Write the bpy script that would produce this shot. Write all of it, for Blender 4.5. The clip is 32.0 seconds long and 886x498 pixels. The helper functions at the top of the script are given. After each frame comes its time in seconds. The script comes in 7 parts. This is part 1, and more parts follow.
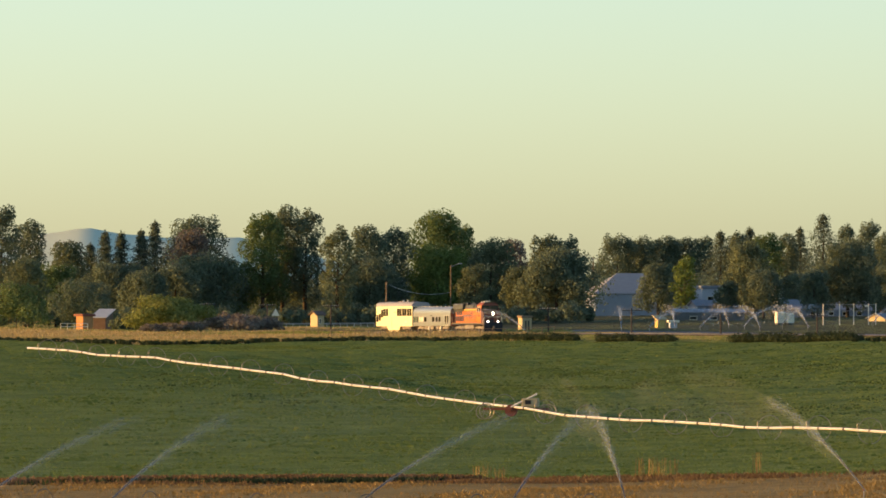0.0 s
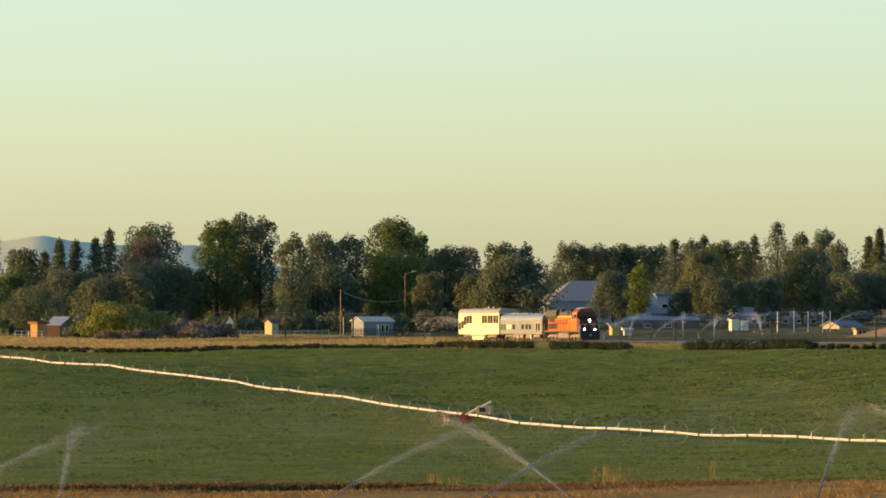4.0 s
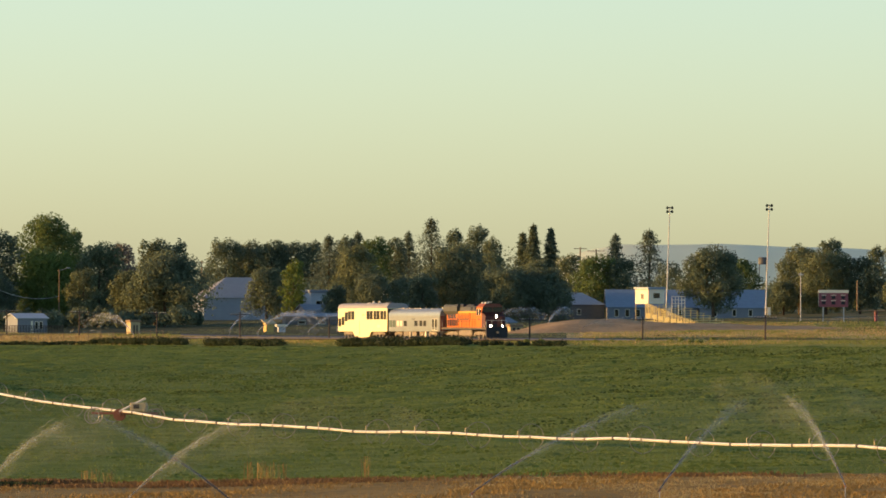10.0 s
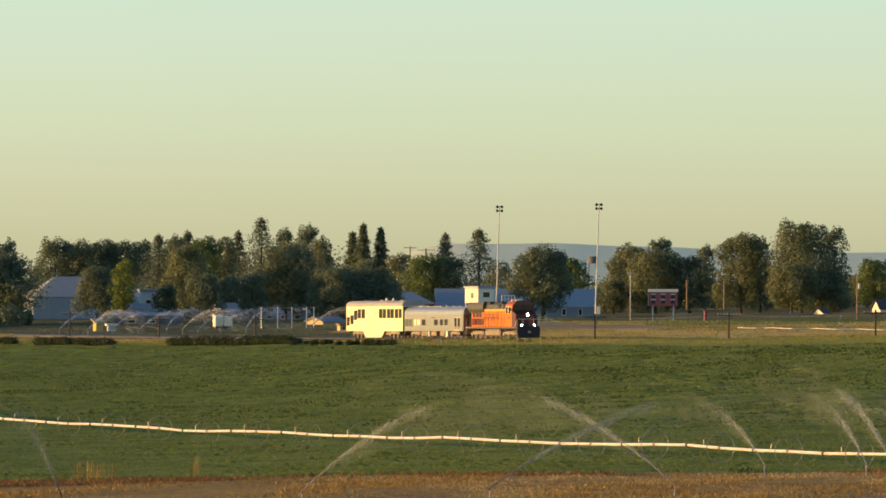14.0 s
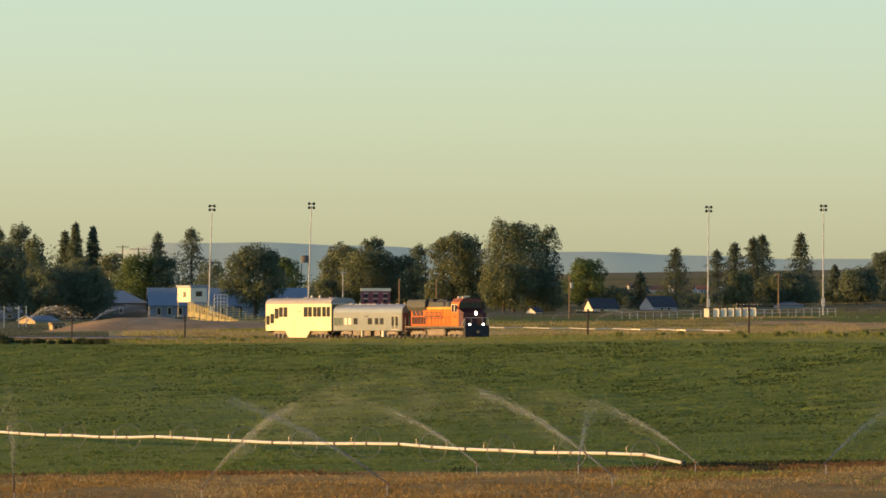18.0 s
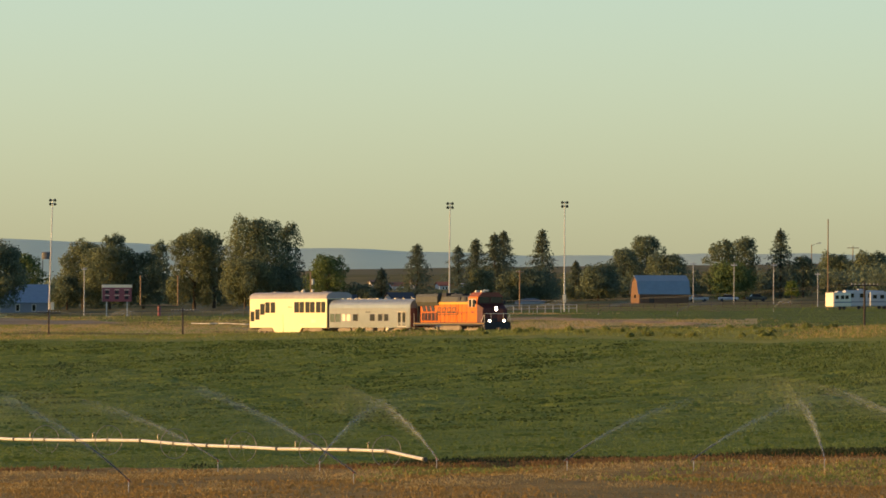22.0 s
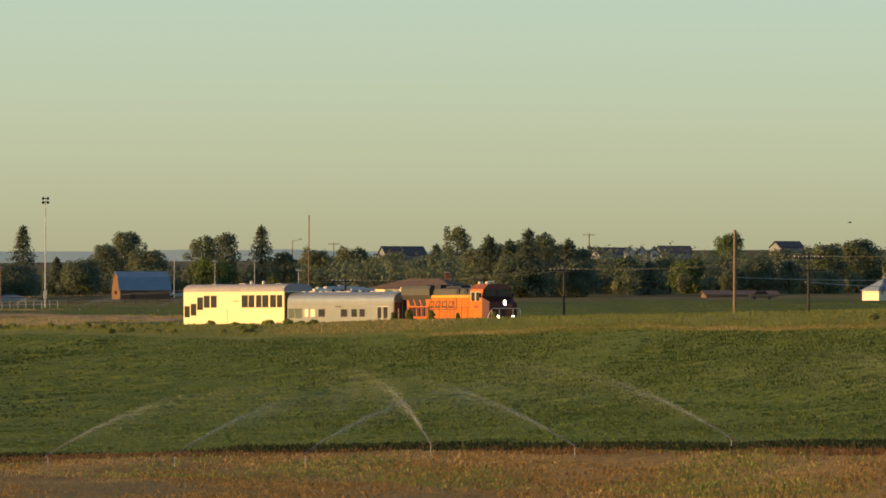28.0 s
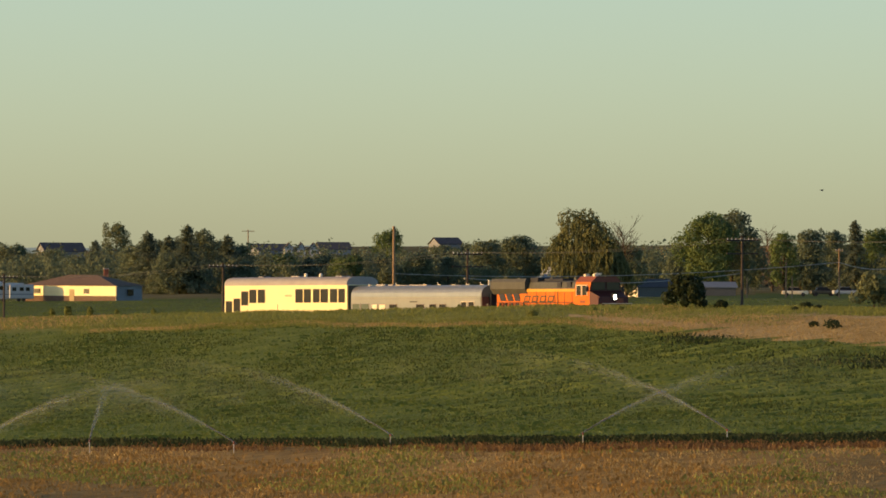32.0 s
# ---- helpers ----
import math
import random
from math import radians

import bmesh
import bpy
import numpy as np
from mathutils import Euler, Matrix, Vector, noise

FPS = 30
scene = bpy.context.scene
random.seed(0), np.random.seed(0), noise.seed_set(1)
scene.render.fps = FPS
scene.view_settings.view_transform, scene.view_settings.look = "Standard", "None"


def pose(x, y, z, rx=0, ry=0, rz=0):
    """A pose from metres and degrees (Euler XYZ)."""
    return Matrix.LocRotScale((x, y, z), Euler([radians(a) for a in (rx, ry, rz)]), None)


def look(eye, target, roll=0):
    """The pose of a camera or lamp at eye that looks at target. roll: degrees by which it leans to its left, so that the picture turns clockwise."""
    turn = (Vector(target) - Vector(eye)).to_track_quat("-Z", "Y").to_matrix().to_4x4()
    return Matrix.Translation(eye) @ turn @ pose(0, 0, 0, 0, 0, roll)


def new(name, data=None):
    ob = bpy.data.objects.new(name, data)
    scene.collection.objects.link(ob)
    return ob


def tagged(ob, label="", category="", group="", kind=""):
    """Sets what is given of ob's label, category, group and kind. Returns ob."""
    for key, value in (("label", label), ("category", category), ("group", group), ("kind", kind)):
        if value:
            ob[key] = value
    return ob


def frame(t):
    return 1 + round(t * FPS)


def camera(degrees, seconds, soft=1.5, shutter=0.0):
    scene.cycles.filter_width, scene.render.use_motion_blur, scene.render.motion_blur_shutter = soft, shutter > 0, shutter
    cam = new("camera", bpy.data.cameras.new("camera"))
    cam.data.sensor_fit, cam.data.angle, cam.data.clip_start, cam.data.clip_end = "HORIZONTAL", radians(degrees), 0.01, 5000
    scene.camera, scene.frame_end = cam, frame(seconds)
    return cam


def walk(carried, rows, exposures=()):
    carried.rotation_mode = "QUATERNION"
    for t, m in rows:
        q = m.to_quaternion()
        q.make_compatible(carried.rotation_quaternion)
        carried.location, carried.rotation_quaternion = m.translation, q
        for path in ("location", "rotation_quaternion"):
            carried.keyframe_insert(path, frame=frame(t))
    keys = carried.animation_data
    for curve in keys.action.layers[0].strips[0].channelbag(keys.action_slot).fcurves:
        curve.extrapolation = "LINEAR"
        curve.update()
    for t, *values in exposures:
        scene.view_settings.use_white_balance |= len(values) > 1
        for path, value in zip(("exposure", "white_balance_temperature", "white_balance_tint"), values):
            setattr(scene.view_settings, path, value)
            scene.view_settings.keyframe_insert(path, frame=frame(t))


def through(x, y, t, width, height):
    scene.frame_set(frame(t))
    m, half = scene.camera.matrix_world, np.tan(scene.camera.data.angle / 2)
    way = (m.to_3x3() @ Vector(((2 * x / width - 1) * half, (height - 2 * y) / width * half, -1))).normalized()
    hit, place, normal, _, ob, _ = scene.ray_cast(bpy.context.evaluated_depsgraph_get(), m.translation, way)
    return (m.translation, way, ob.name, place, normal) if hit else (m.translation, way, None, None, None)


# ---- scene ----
# One lens, a fixed tripod on a rise 10 m up, panned to the right after a passing train.
cam = camera(5.81, 32.0, soft=1.65)
# seconds, bearing east of the plan's y axis, tilt upwards (degrees)
PATH = [
    (0, -6.6141, 0.0760), (0.5, -6.6021, 0.0817), (1, -6.5673, 0.0755), (1.5, -6.5912, 0.0782), (2, -6.5630, 0.1226), (2.5, -6.6084, 0.1382),
    (4.5, -6.1405, 0.1241), (5, -5.9573, 0.1244), (5.5, -5.7913, 0.1260), (6, -5.6829, 0.1260), (6.5, -5.4279, 0.1221), (7, -5.1036, 0.1170),
    (7.5, -4.8065, 0.1167), (8, -4.5980, 0.1183), (8.5, -4.4078, 0.1191), (9, -4.2555, 0.1147), (9.5, -4.1613, 0.1144), (10, -4.0452, 0.1141),
    (10.5, -3.8103, 0.1108), (11, -3.5229, 0.1124), (11.5, -3.2479, 0.1115), (12, -3.1169, 0.1128), (12.5, -3.0949, 0.1132), (13, -3.0622, 0.1127),
    (13.5, -3.0001, 0.1125), (15.5, -2.4344, 0.1137), (16, -2.0886, 0.1137), (16.5, -1.6847, 0.1132), (17, -1.4020, 0.1098), (17.5, -1.2228, 0.1049),
    (18, -1.0419, 0.1145), (18.5, -0.9163, 0.1123), (19, -0.7680, 0.1076), (19.5, -0.5909, 0.1083), (20, -0.3649, 0.1138), (20.5, -0.1726, 0.1089),
    (21, 0.1495, 0.1041), (21.5, 0.4287, 0.0953), (22, 0.6553, 0.0980), (22.5, 0.7046, 0.0970), (23, 0.8404, 0.0976), (23.5, 1.1535, 0.0936),
    (24, 1.3959, 0.0941), (24.5, 1.6102, 0.0985), (26.5, 2.7751, 0.0920), (27, 3.3598, 0.0908), (27.5, 3.7365, 0.0860), (28, 4.0610, 0.0859),
    (28.5, 4.2881, 0.0884), (29, 4.6196, 0.0931), (29.5, 4.9699, 0.0837), (30, 5.0361, 0.0809), (30.5, 5.1238, 0.0837), (31, 5.3641, 0.0745),
    (31.5, 5.7053, 0.0771), (32, 6.2985, 0.0710),
]
EYE = Vector((0, 0, 10))
ROLL = 0.23
EXPOSURES = [(0, 0.50, 8550, 11), (18, 0.33, 8550, 11), (32, 0.06, 8550, 11)]


def aim(az, el):
    a, e = radians(az), radians(el)
    return look(EYE, EYE + Vector((math.sin(a) * math.cos(e), math.cos(a) * math.cos(e), math.sin(e))) * 100, ROLL)


walk(cam, [(t, aim(az, el)) for t, az, el in PATH], EXPOSURES)

# ---- light ----
SUN_AZ, SUN_EL = -93.0, 5.1          # compass bearing from +y, height, degrees
world = bpy.data.worlds.new("sky")
scene.world = world
world.use_nodes = True
wn = world.node_tree
sky = wn.nodes.new("ShaderNodeTexSky")
sky.sky_type = "NISHITA"
sky.sun_disc = False
sky.sun_elevation = radians(SUN_EL)
sky.sun_rotation = radians(SUN_AZ)
sky.air_density = 0.6
sky.dust_density = 0.75
sky.ozone_density = 2.2
sky.altitude = 350.0
wn.links.new(sky.outputs[0], wn.nodes["Background"].inputs[0])
wn.nodes["Background"].inputs[1].default_value = 0.27
sun_data = bpy.data.lights.new("sun", "SUN")
sun_data.energy, sun_data.angle, sun_data.color = 5.0, radians(0.5), (1.0, 0.58, 0.22)
sun = new("sun", sun_data)
sun.matrix_world = look((0, 0, 0), (-math.sin(radians(SUN_AZ)) * math.cos(radians(SUN_EL)),
                                    -math.cos(radians(SUN_AZ)) * math.cos(radians(SUN_EL)), -math.sin(radians(SUN_EL))))

# ---- survey ----
F = 15455.0          # arc units in a radian; bearings u and drops v are given in these units
U0 = 2568.0          # bearing of the +y axis
TH = 1.2116          # bearing of the track's normal, radians from +y
FOOT = Vector((math.sin(TH), math.cos(TH), 0))
ALONG = Vector((math.cos(TH), -math.sin(TH), 0))      # the way the train runs
TRACK_N = 342.0


def smooth(x):
    x = np.clip(x, 0, 1)
    return x * x * (3 - 2 * x)


def rail_z(q):
    return 3.9 + (q + 645) * 0.00757


def stubble_d(u):
    """Distance of the edge between the dry stubble and the field."""
    return 541 - 85 * smooth((u - 3000) / 2100)


def ground(x, y):
    """Height of the land."""
    x, y = np.asarray(x, float), np.asarray(y, float)
    u = np.clip(np.arctan2(x, y) * F + U0, -600, 5600)
    d = np.hypot(x, y)
    n = x * math.sin(TH) + y * math.cos(TH)
    q = x * math.cos(TH) - y * math.sin(TH)
    z = 0.9 + 0.018 * 300 * np.tanh(x / 300)
    dip = 3.4 - 2.0 * smooth((u - 2800) / 2300)
    z = z - dip * smooth((850 - d) / 280) - 2.6 * smooth((u - 2800) / 1500) * smooth((stubble_d(u) + 10 - d) / 90)
    z = z - 1.35 * smooth((2400 - u) / 1300) * smooth((d - 540) / 60) * smooth((980 - d) / 150)
    # bank of weeds between the field and the track, higher towards the east
    bank = np.clip((u - 784) * 0.00109, 0, 4.0) + 0.45 * smooth((u - 2800) / 1200) + 0.7 * smooth((u - 3300) / 700)
    z = z + bank * np.exp(-((n - 314) / np.where(n < 314, 38.0, 15.0)) ** 2) * (d > 300)
    z = z + 2.3 * smooth((900 - u) / 900) * np.exp(-((d - 880) / 130) ** 2)
    w = np.exp(-((n - TRACK_N) / 9) ** 4) * smooth((d - 350) / 100) * smooth((2300 - d) / 300)
    z = z * (1 - w) + w * (rail_z(q) - 0.35)
    east = smooth((u - 3300) / 500)
    z = z + 9.2 * east * smooth((d - 1750) / 900) + 6.0 * (1 - east) * smooth((u - 2250) / 300) * smooth((d - 1980) / 700)
    z = z + 0.10 * np.sin(x * 0.11 + 0.05 * y) * np.sin(y * 0.043 + 1.0) + 0.06 * np.sin(x * 0.31 + 2) * np.sin(y * 0.17)
    # plain land behind, and the rise that carries the tripod
    back = smooth((np.abs(np.arctan2(x, y)) - 0.8) / 1.2)
    z = z * (1 - back) + 1.0 * back
    rise = smooth((260 - d) / 240)
    return z * (1 - rise) + 8.4 * rise


def spot(u, d):
    """Plan position at a bearing and a distance, on the ground."""
    a = (u - U0) / F
    x, y = d * math.sin(a), d * math.cos(a)
    return Vector((x, y, float(ground(x, y))))


def level(u, v, d):
    """Height above datum at a bearing, a drop and a distance."""
    return 10 - d * (v - 461.5 - 0.004 * (u - 784)) / F


def at_drop(u, v, lo=420.0, hi=1900.0):
    """The spot of the ground seen at a bearing and a drop."""
    for i in range(40):
        d = (lo + hi) / 2
        if level(u, v, d) > spot(u, d).z:
            lo = d
        else:
            hi = d
    return spot(u, d)


def track_d(u, n=TRACK_N):
    a = np.clip((u - U0) / F, -0.20, 0.19)
    return n / np.cos(a - TH)


# ---- materials ----
def mat(name, col, rough=0.7, metal=0.0, vary=0.15, scale=1.0, bump=0.0, emit=0.0, island=0.0, col2=None, fine=6.0, spec=0.4, through=0.0):
    m = bpy.data.materials.new(name)
    m.use_nodes = True
    t = m.node_tree
    b = t.nodes["Principled BSDF"]
    b.inputs["Roughness"].default_value = rough
    b.inputs["Metallic"].default_value = metal
    b.inputs["Specular IOR Level"].default_value = spec
    co = t.nodes.new("ShaderNodeTexCoord")
    n1 = t.nodes.new("ShaderNodeTexNoise")
    n1.inputs["Scale"].default_value = scale
    n1.inputs["Detail"].default_value = 3.0
    n2 = t.nodes.new("ShaderNodeTexNoise")
    n2.inputs["Scale"].default_value = scale * fine
    n2.inputs["Detail"].default_value = 4.0
    t.links.new(co.outputs["Object"], n1.inputs["Vector"])
    t.links.new(co.outputs["Object"], n2.inputs["Vector"])
    add = t.nodes.new("ShaderNodeMath")
    add.operation = "ADD"
    t.links.new(n1.outputs[0], add.inputs[0])
    t.links.new(n2.outputs[0], add.inputs[1])
    last = add.outputs[0]
    if island:
        g = t.nodes.new("ShaderNodeNewGeometry")
        ma = t.nodes.new("ShaderNodeMath")
        ma.operation = "MULTIPLY_ADD"
        ma.inputs[1].default_value = island
        t.links.new(g.outputs["Random Per Island"], ma.inputs[0])
        t.links.new(last, ma.inputs[2])
        last = ma.outputs[0]
    mr = t.nodes.new("ShaderNodeMapRange")
    mr.inputs[1].default_value, mr.inputs[2].default_value = 0.65 + 0.1 * island, 1.35 + 0.9 * island
    t.links.new(last, mr.inputs[0])
    ramp = t.nodes.new("ShaderNodeMix")
    ramp.data_type = "RGBA"
    c2 = col2 or tuple(min(1, c * (1 + vary)) for c in col)
    c1 = col if col2 else tuple(c * (1 - vary) for c in col)
    ramp.inputs["A"].default_value = (*c1, 1)
    ramp.inputs["B"].default_value = (*c2, 1)
    t.links.new(mr.outputs[0], ramp.inputs["Factor"])
    t.links.new(ramp.outputs["Result"], b.inputs["Base Color"])
    if bump:
        bp = t.nodes.new("ShaderNodeBump")
        bp.inputs["Strength"].default_value = bump
        bp.inputs["Distance"].default_value = 0.3
        t.links.new(n2.outputs[0], bp.inputs["Height"])
        t.links.new(bp.outputs[0], b.inputs["Normal"])
    if emit:
        b.inputs["Emission Color"].default_value = (*col, 1)
        b.inputs["Emission Strength"].default_value = emit
    if through:
        tr = t.nodes.new("ShaderNodeBsdfTranslucent")
        mx = t.nodes.new("ShaderNodeMixShader")
        mx.inputs[0].default_value = through
        t.links.new(ramp.outputs["Result"], tr.inputs["Color"])
        t.links.new(b.outputs[0], mx.inputs[1])
        t.links.new(tr.outputs[0], mx.inputs[2])
        t.links.new(mx.outputs[0], t.nodes["Material Output"].inputs["Surface"])
    return m


FIELD = mat("alfalfa", (0.084, 0.130, 0.032), 0.85, scale=0.22, bump=0.5, col2=(0.212, 0.262, 0.068), fine=13, spec=0.04)
DIRT = mat("dry_stubble", (0.20, 0.135, 0.053), 0.95, scale=0.06, bump=0.6, col2=(0.42, 0.285, 0.108), fine=14, spec=0.04)
VERGE = mat("verge_grass", (0.15, 0.185, 0.045), 0.9, scale=0.03, bump=0.4, col2=(0.265, 0.275, 0.085), fine=12, spec=0.04)
BROWN = mat("cheatgrass", (0.36, 0.27, 0.13), 0.9, scale=0.05, bump=0.4, col2=(0.52, 0.41, 0.21), fine=16, spec=0.04)
BALLAST = mat("ballast", (0.20, 0.17, 0.14), 0.9, scale=0.5, bump=0.8, col2=(0.32, 0.28, 0.23), spec=0.04)
PLAIN = mat("pasture", (0.09, 0.10, 0.03), 0.9, scale=0.012, bump=0.4, col2=(0.26, 0.19, 0.085), fine=14, spec=0.04)
# Yard ground with the tree shade over it put into its dark colour.
LOT = mat("shade_toned_yard", (0.05, 0.06, 0.03), 0.95, scale=0.05, col2=(0.11, 0.11, 0.06), fine=12, spec=0.04)
LAWN = mat("mown_lawn", (0.080, 0.118, 0.026), 0.9, scale=0.05, col2=(0.145, 0.172, 0.048), fine=14, spec=0.04)
ASPHALT = mat("worn_asphalt", (0.045, 0.047, 0.052), 0.62, scale=0.2, bump=0.2, col2=(0.085, 0.085, 0.088), fine=10, spec=0.3)
FAR = mat("far_land", (0.12, 0.12, 0.06), 0.9, scale=0.004, col2=(0.24, 0.19, 0.10), spec=0.04)
CARWHITE = mat("cream_white_car_paint", (0.90, 0.80, 0.46), 0.45, vary=0.04, scale=0.8)
WHITE = mat("white_paint", (0.82, 0.76, 0.58), 0.45, vary=0.05, scale=0.8)
CREAM = mat("cream_paint", (0.78, 0.72, 0.56), 0.6, vary=0.06)
SILVER = mat("stainless", (0.41, 0.405, 0.33), 0.36, 0.72, vary=0.10)
ROOFGREY = mat("grey_roof_paint", (0.33, 0.32, 0.31), 0.55, 0.1, vary=0.1)
ORANGE = mat("orange_paint", (0.66, 0.165, 0.022), 0.5, vary=0.14, scale=0.6, spec=0.2)
# Shade on the locomotive's nose and cab front, put in as dark maroon.
NOSE = mat("shaded_nose_maroon", (0.085, 0.017, 0.012), 0.5, vary=0.15)
BLACK = mat("black_paint", (0.02, 0.02, 0.022), 0.5, vary=0.2)
DARKGREY = mat("weathered_grey", (0.075, 0.078, 0.062), 0.6, vary=0.2)
STEEL = mat("truck_steel", (0.24, 0.20, 0.145), 0.6, 0.3, vary=0.25)
RAIL = mat("rail_steel", (0.25, 0.2, 0.16), 0.35, 0.8)
OCHRE = mat("dusty_ochre_paint", (0.36, 0.22, 0.07), 0.6, vary=0.2)
LEDGE = mat("amber_yellow_paint", (0.70, 0.36, 0.05), 0.5, vary=0.15)
YELLOW = mat("yellow_paint", (0.62, 0.42, 0.11), 0.5)
GREENINK = mat("dark_green_ink", (0.07, 0.06, 0.03), 0.6)
GLASS = mat("dark_glass", (0.02, 0.016, 0.01), 0.12, vary=0.1)
LAMP = mat("headlight_glow", (1.0, 0.9, 0.85), 0.3, emit=12.0)
ALU = mat("aluminium_pipe", (0.74, 0.70, 0.60), 0.4, 0.3, vary=0.06)
WIRE = mat("wheel_steel", (0.30, 0.27, 0.21), 0.5, 0.4)
RUST = mat("rusty_red", (0.24, 0.07, 0.04), 0.7)
WOOD = mat("weathered_wood", (0.20, 0.14, 0.09), 0.9, scale=2.0, col2=(0.30, 0.21, 0.13))
DARKWOOD = mat("creosote_wood", (0.07, 0.055, 0.045), 0.9, scale=2.0)
BARNWOOD = mat("barn_boards", (0.13, 0.075, 0.045), 0.9, scale=1.5, col2=(0.20, 0.12, 0.07))
ORANGEBOARD = mat("sunlit_orange_boards", (0.58, 0.25, 0.09), 0.8, scale=1.5, vary=0.15)
BARNROOF = mat("light_blue_metal_roof", (0.20, 0.30, 0.36), 0.45, 0.2, vary=0.1)
EARTH = mat("bare_earth", (0.28, 0.195, 0.115), 0.95, scale=0.15, bump=0.5, col2=(0.48, 0.345, 0.205), fine=9, spec=0.04)
BLEACH = mat("weathered_yellow_planks", (0.62, 0.53, 0.25), 0.7, vary=0.15)
BLUEROOF = mat("slate_blue_roof", (0.21, 0.28, 0.34), 0.5, 0.1, vary=0.12)
GREYWALL = mat("grey_wall", (0.21, 0.235, 0.26), 0.7, vary=0.08)
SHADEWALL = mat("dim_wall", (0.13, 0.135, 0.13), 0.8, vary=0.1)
METALWALL = mat("pale_metal_siding", (0.33, 0.36, 0.38), 0.6, vary=0.08)
PALEWALL = mat("pale_wall", (0.46, 0.49, 0.51), 0.7, vary=0.06)
TANWALL = mat("tan_wall", (0.48, 0.38, 0.22), 0.8, vary=0.1)
SHINGLE = mat("brown_shingle", (0.16, 0.11, 0.085), 0.9, vary=0.2, scale=2)
DARKROOF = mat("dark_shingle", (0.07, 0.07, 0.08), 0.9, vary=0.2, scale=2)
GALV = mat("galvanised_steel", (0.46, 0.46, 0.44), 0.45, 0.5)
CONCRETE = mat("concrete", (0.42, 0.39, 0.34), 0.9, vary=0.12)
MAROON = mat("maroon_panel", (0.28, 0.08, 0.10), 0.6)
BRICK = mat("red_brick", (0.30, 0.10, 0.06), 0.9, vary=0.2, scale=3)
# Distance haze is mixed into this pale hill colour.
BLUEHILL = mat("haze_tinted_hill", (0.66, 0.75, 0.57), 1.0, vary=0.05, scale=0.002, spec=0.04)
def leaf(name, c1, c2, island=0.55, scale=0.25):
    return mat(name, c1, 0.6, island=island, scale=scale, col2=c2, spec=0.12, through=0.38)


LEAF = {
    "green": leaf("leaf_green", (0.092, 0.142, 0.056), (0.170, 0.236, 0.088)),
    "bright": leaf("leaf_bright", (0.105, 0.158, 0.040), (0.195, 0.258, 0.074)),
    "dark": leaf("leaf_dark", (0.104, 0.142, 0.094), (0.178, 0.222, 0.132)),
    "olive": leaf("leaf_olive", (0.118, 0.152, 0.086), (0.200, 0.232, 0.124)),
    "brown": leaf("twig_brown", (0.170, 0.145, 0.118), (0.270, 0.235, 0.190)),
    "conifer": leaf("needle_green", (0.096, 0.132, 0.094), (0.164, 0.202, 0.132), 0.5, 0.3),
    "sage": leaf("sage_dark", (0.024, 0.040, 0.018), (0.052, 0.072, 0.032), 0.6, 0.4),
    "tan": leaf("dry_stalk", (0.32, 0.24, 0.11), (0.50, 0.39, 0.19), 0.6, 0.3),
    "stubble": leaf("stubble_straw", (0.23, 0.145, 0.052), (0.38, 0.25, 0.092), 0.5, 0.3),
    "rust": leaf("reddish_weed", (0.14, 0.080, 0.042), (0.24, 0.15, 0.07), 0.6, 0.3),
    "field": leaf("alfalfa_leaf", (0.100, 0.148, 0.035), (0.155, 0.206, 0.058), 0.25, 0.12),
    # The "crop" tone is alfalfa with shade put into its colour.
    "crop": leaf("alfalfa_shade_leaf", (0.052, 0.080, 0.022), (0.088, 0.120, 0.036), 0.4, 0.2),
    "willow": leaf("willow_leaf", (0.120, 0.142, 0.062), (0.225, 0.232, 0.105)),
    "weed": leaf("weed_green", (0.145, 0.182, 0.050), (0.275, 0.295, 0.092), 0.5, 0.08),
}
BARK = mat("bark", (0.10, 0.075, 0.05), 0.95, scale=1.0, vary=0.3, spec=0.04)


# ---- mesh helpers ----
def part(name, bm, material, parent=None, label="", smooth_faces=False):
    me = bpy.data.meshes.new(name)
    bm.to_mesh(me)
    bm.free()
    if smooth_faces:
        me.polygons.foreach_set("use_smooth", [True] * len(me.polygons))
    me.materials.append(material)
    ob = new(name, me)
    if parent:
        ob.parent = parent
    if label:
        ob["label"] = label
    return ob


def raw(name, verts, faces, material, parent=None, smooth_faces=False):
    me = bpy.data.meshes.new(name)
    me.from_pydata(verts, [], faces)
    if smooth_faces:
        me.polygons.foreach_set("use_smooth", [True] * len(me.polygons))
    me.materials.append(material)
    ob = new(name, me)
    if parent:
        ob.parent = parent
    return ob


def box(bm, x0, x1, y0, y1, z0, z1):
    vs = [bm.verts.new((x, y, z)) for x in (x0, x1) for y in (y0, y1) for z in (z0, z1)]
    for f in ((0, 1, 3, 2), (4, 6, 7, 5), (0, 4, 5, 1), (2, 3, 7, 6), (0, 2, 6, 4), (1, 5, 7, 3)):
        bm.faces.new([vs[i] for i in f])
    return bm


def boxes(*args):
    bm = bmesh.new()
    for a in args:
        box(bm, *a)
    return bm


def bevelled(bm, w=0.03):
    bmesh.ops.bevel(bm, geom=bm.edges[:], offset=w, segments=1, affect="EDGES")
    return bm


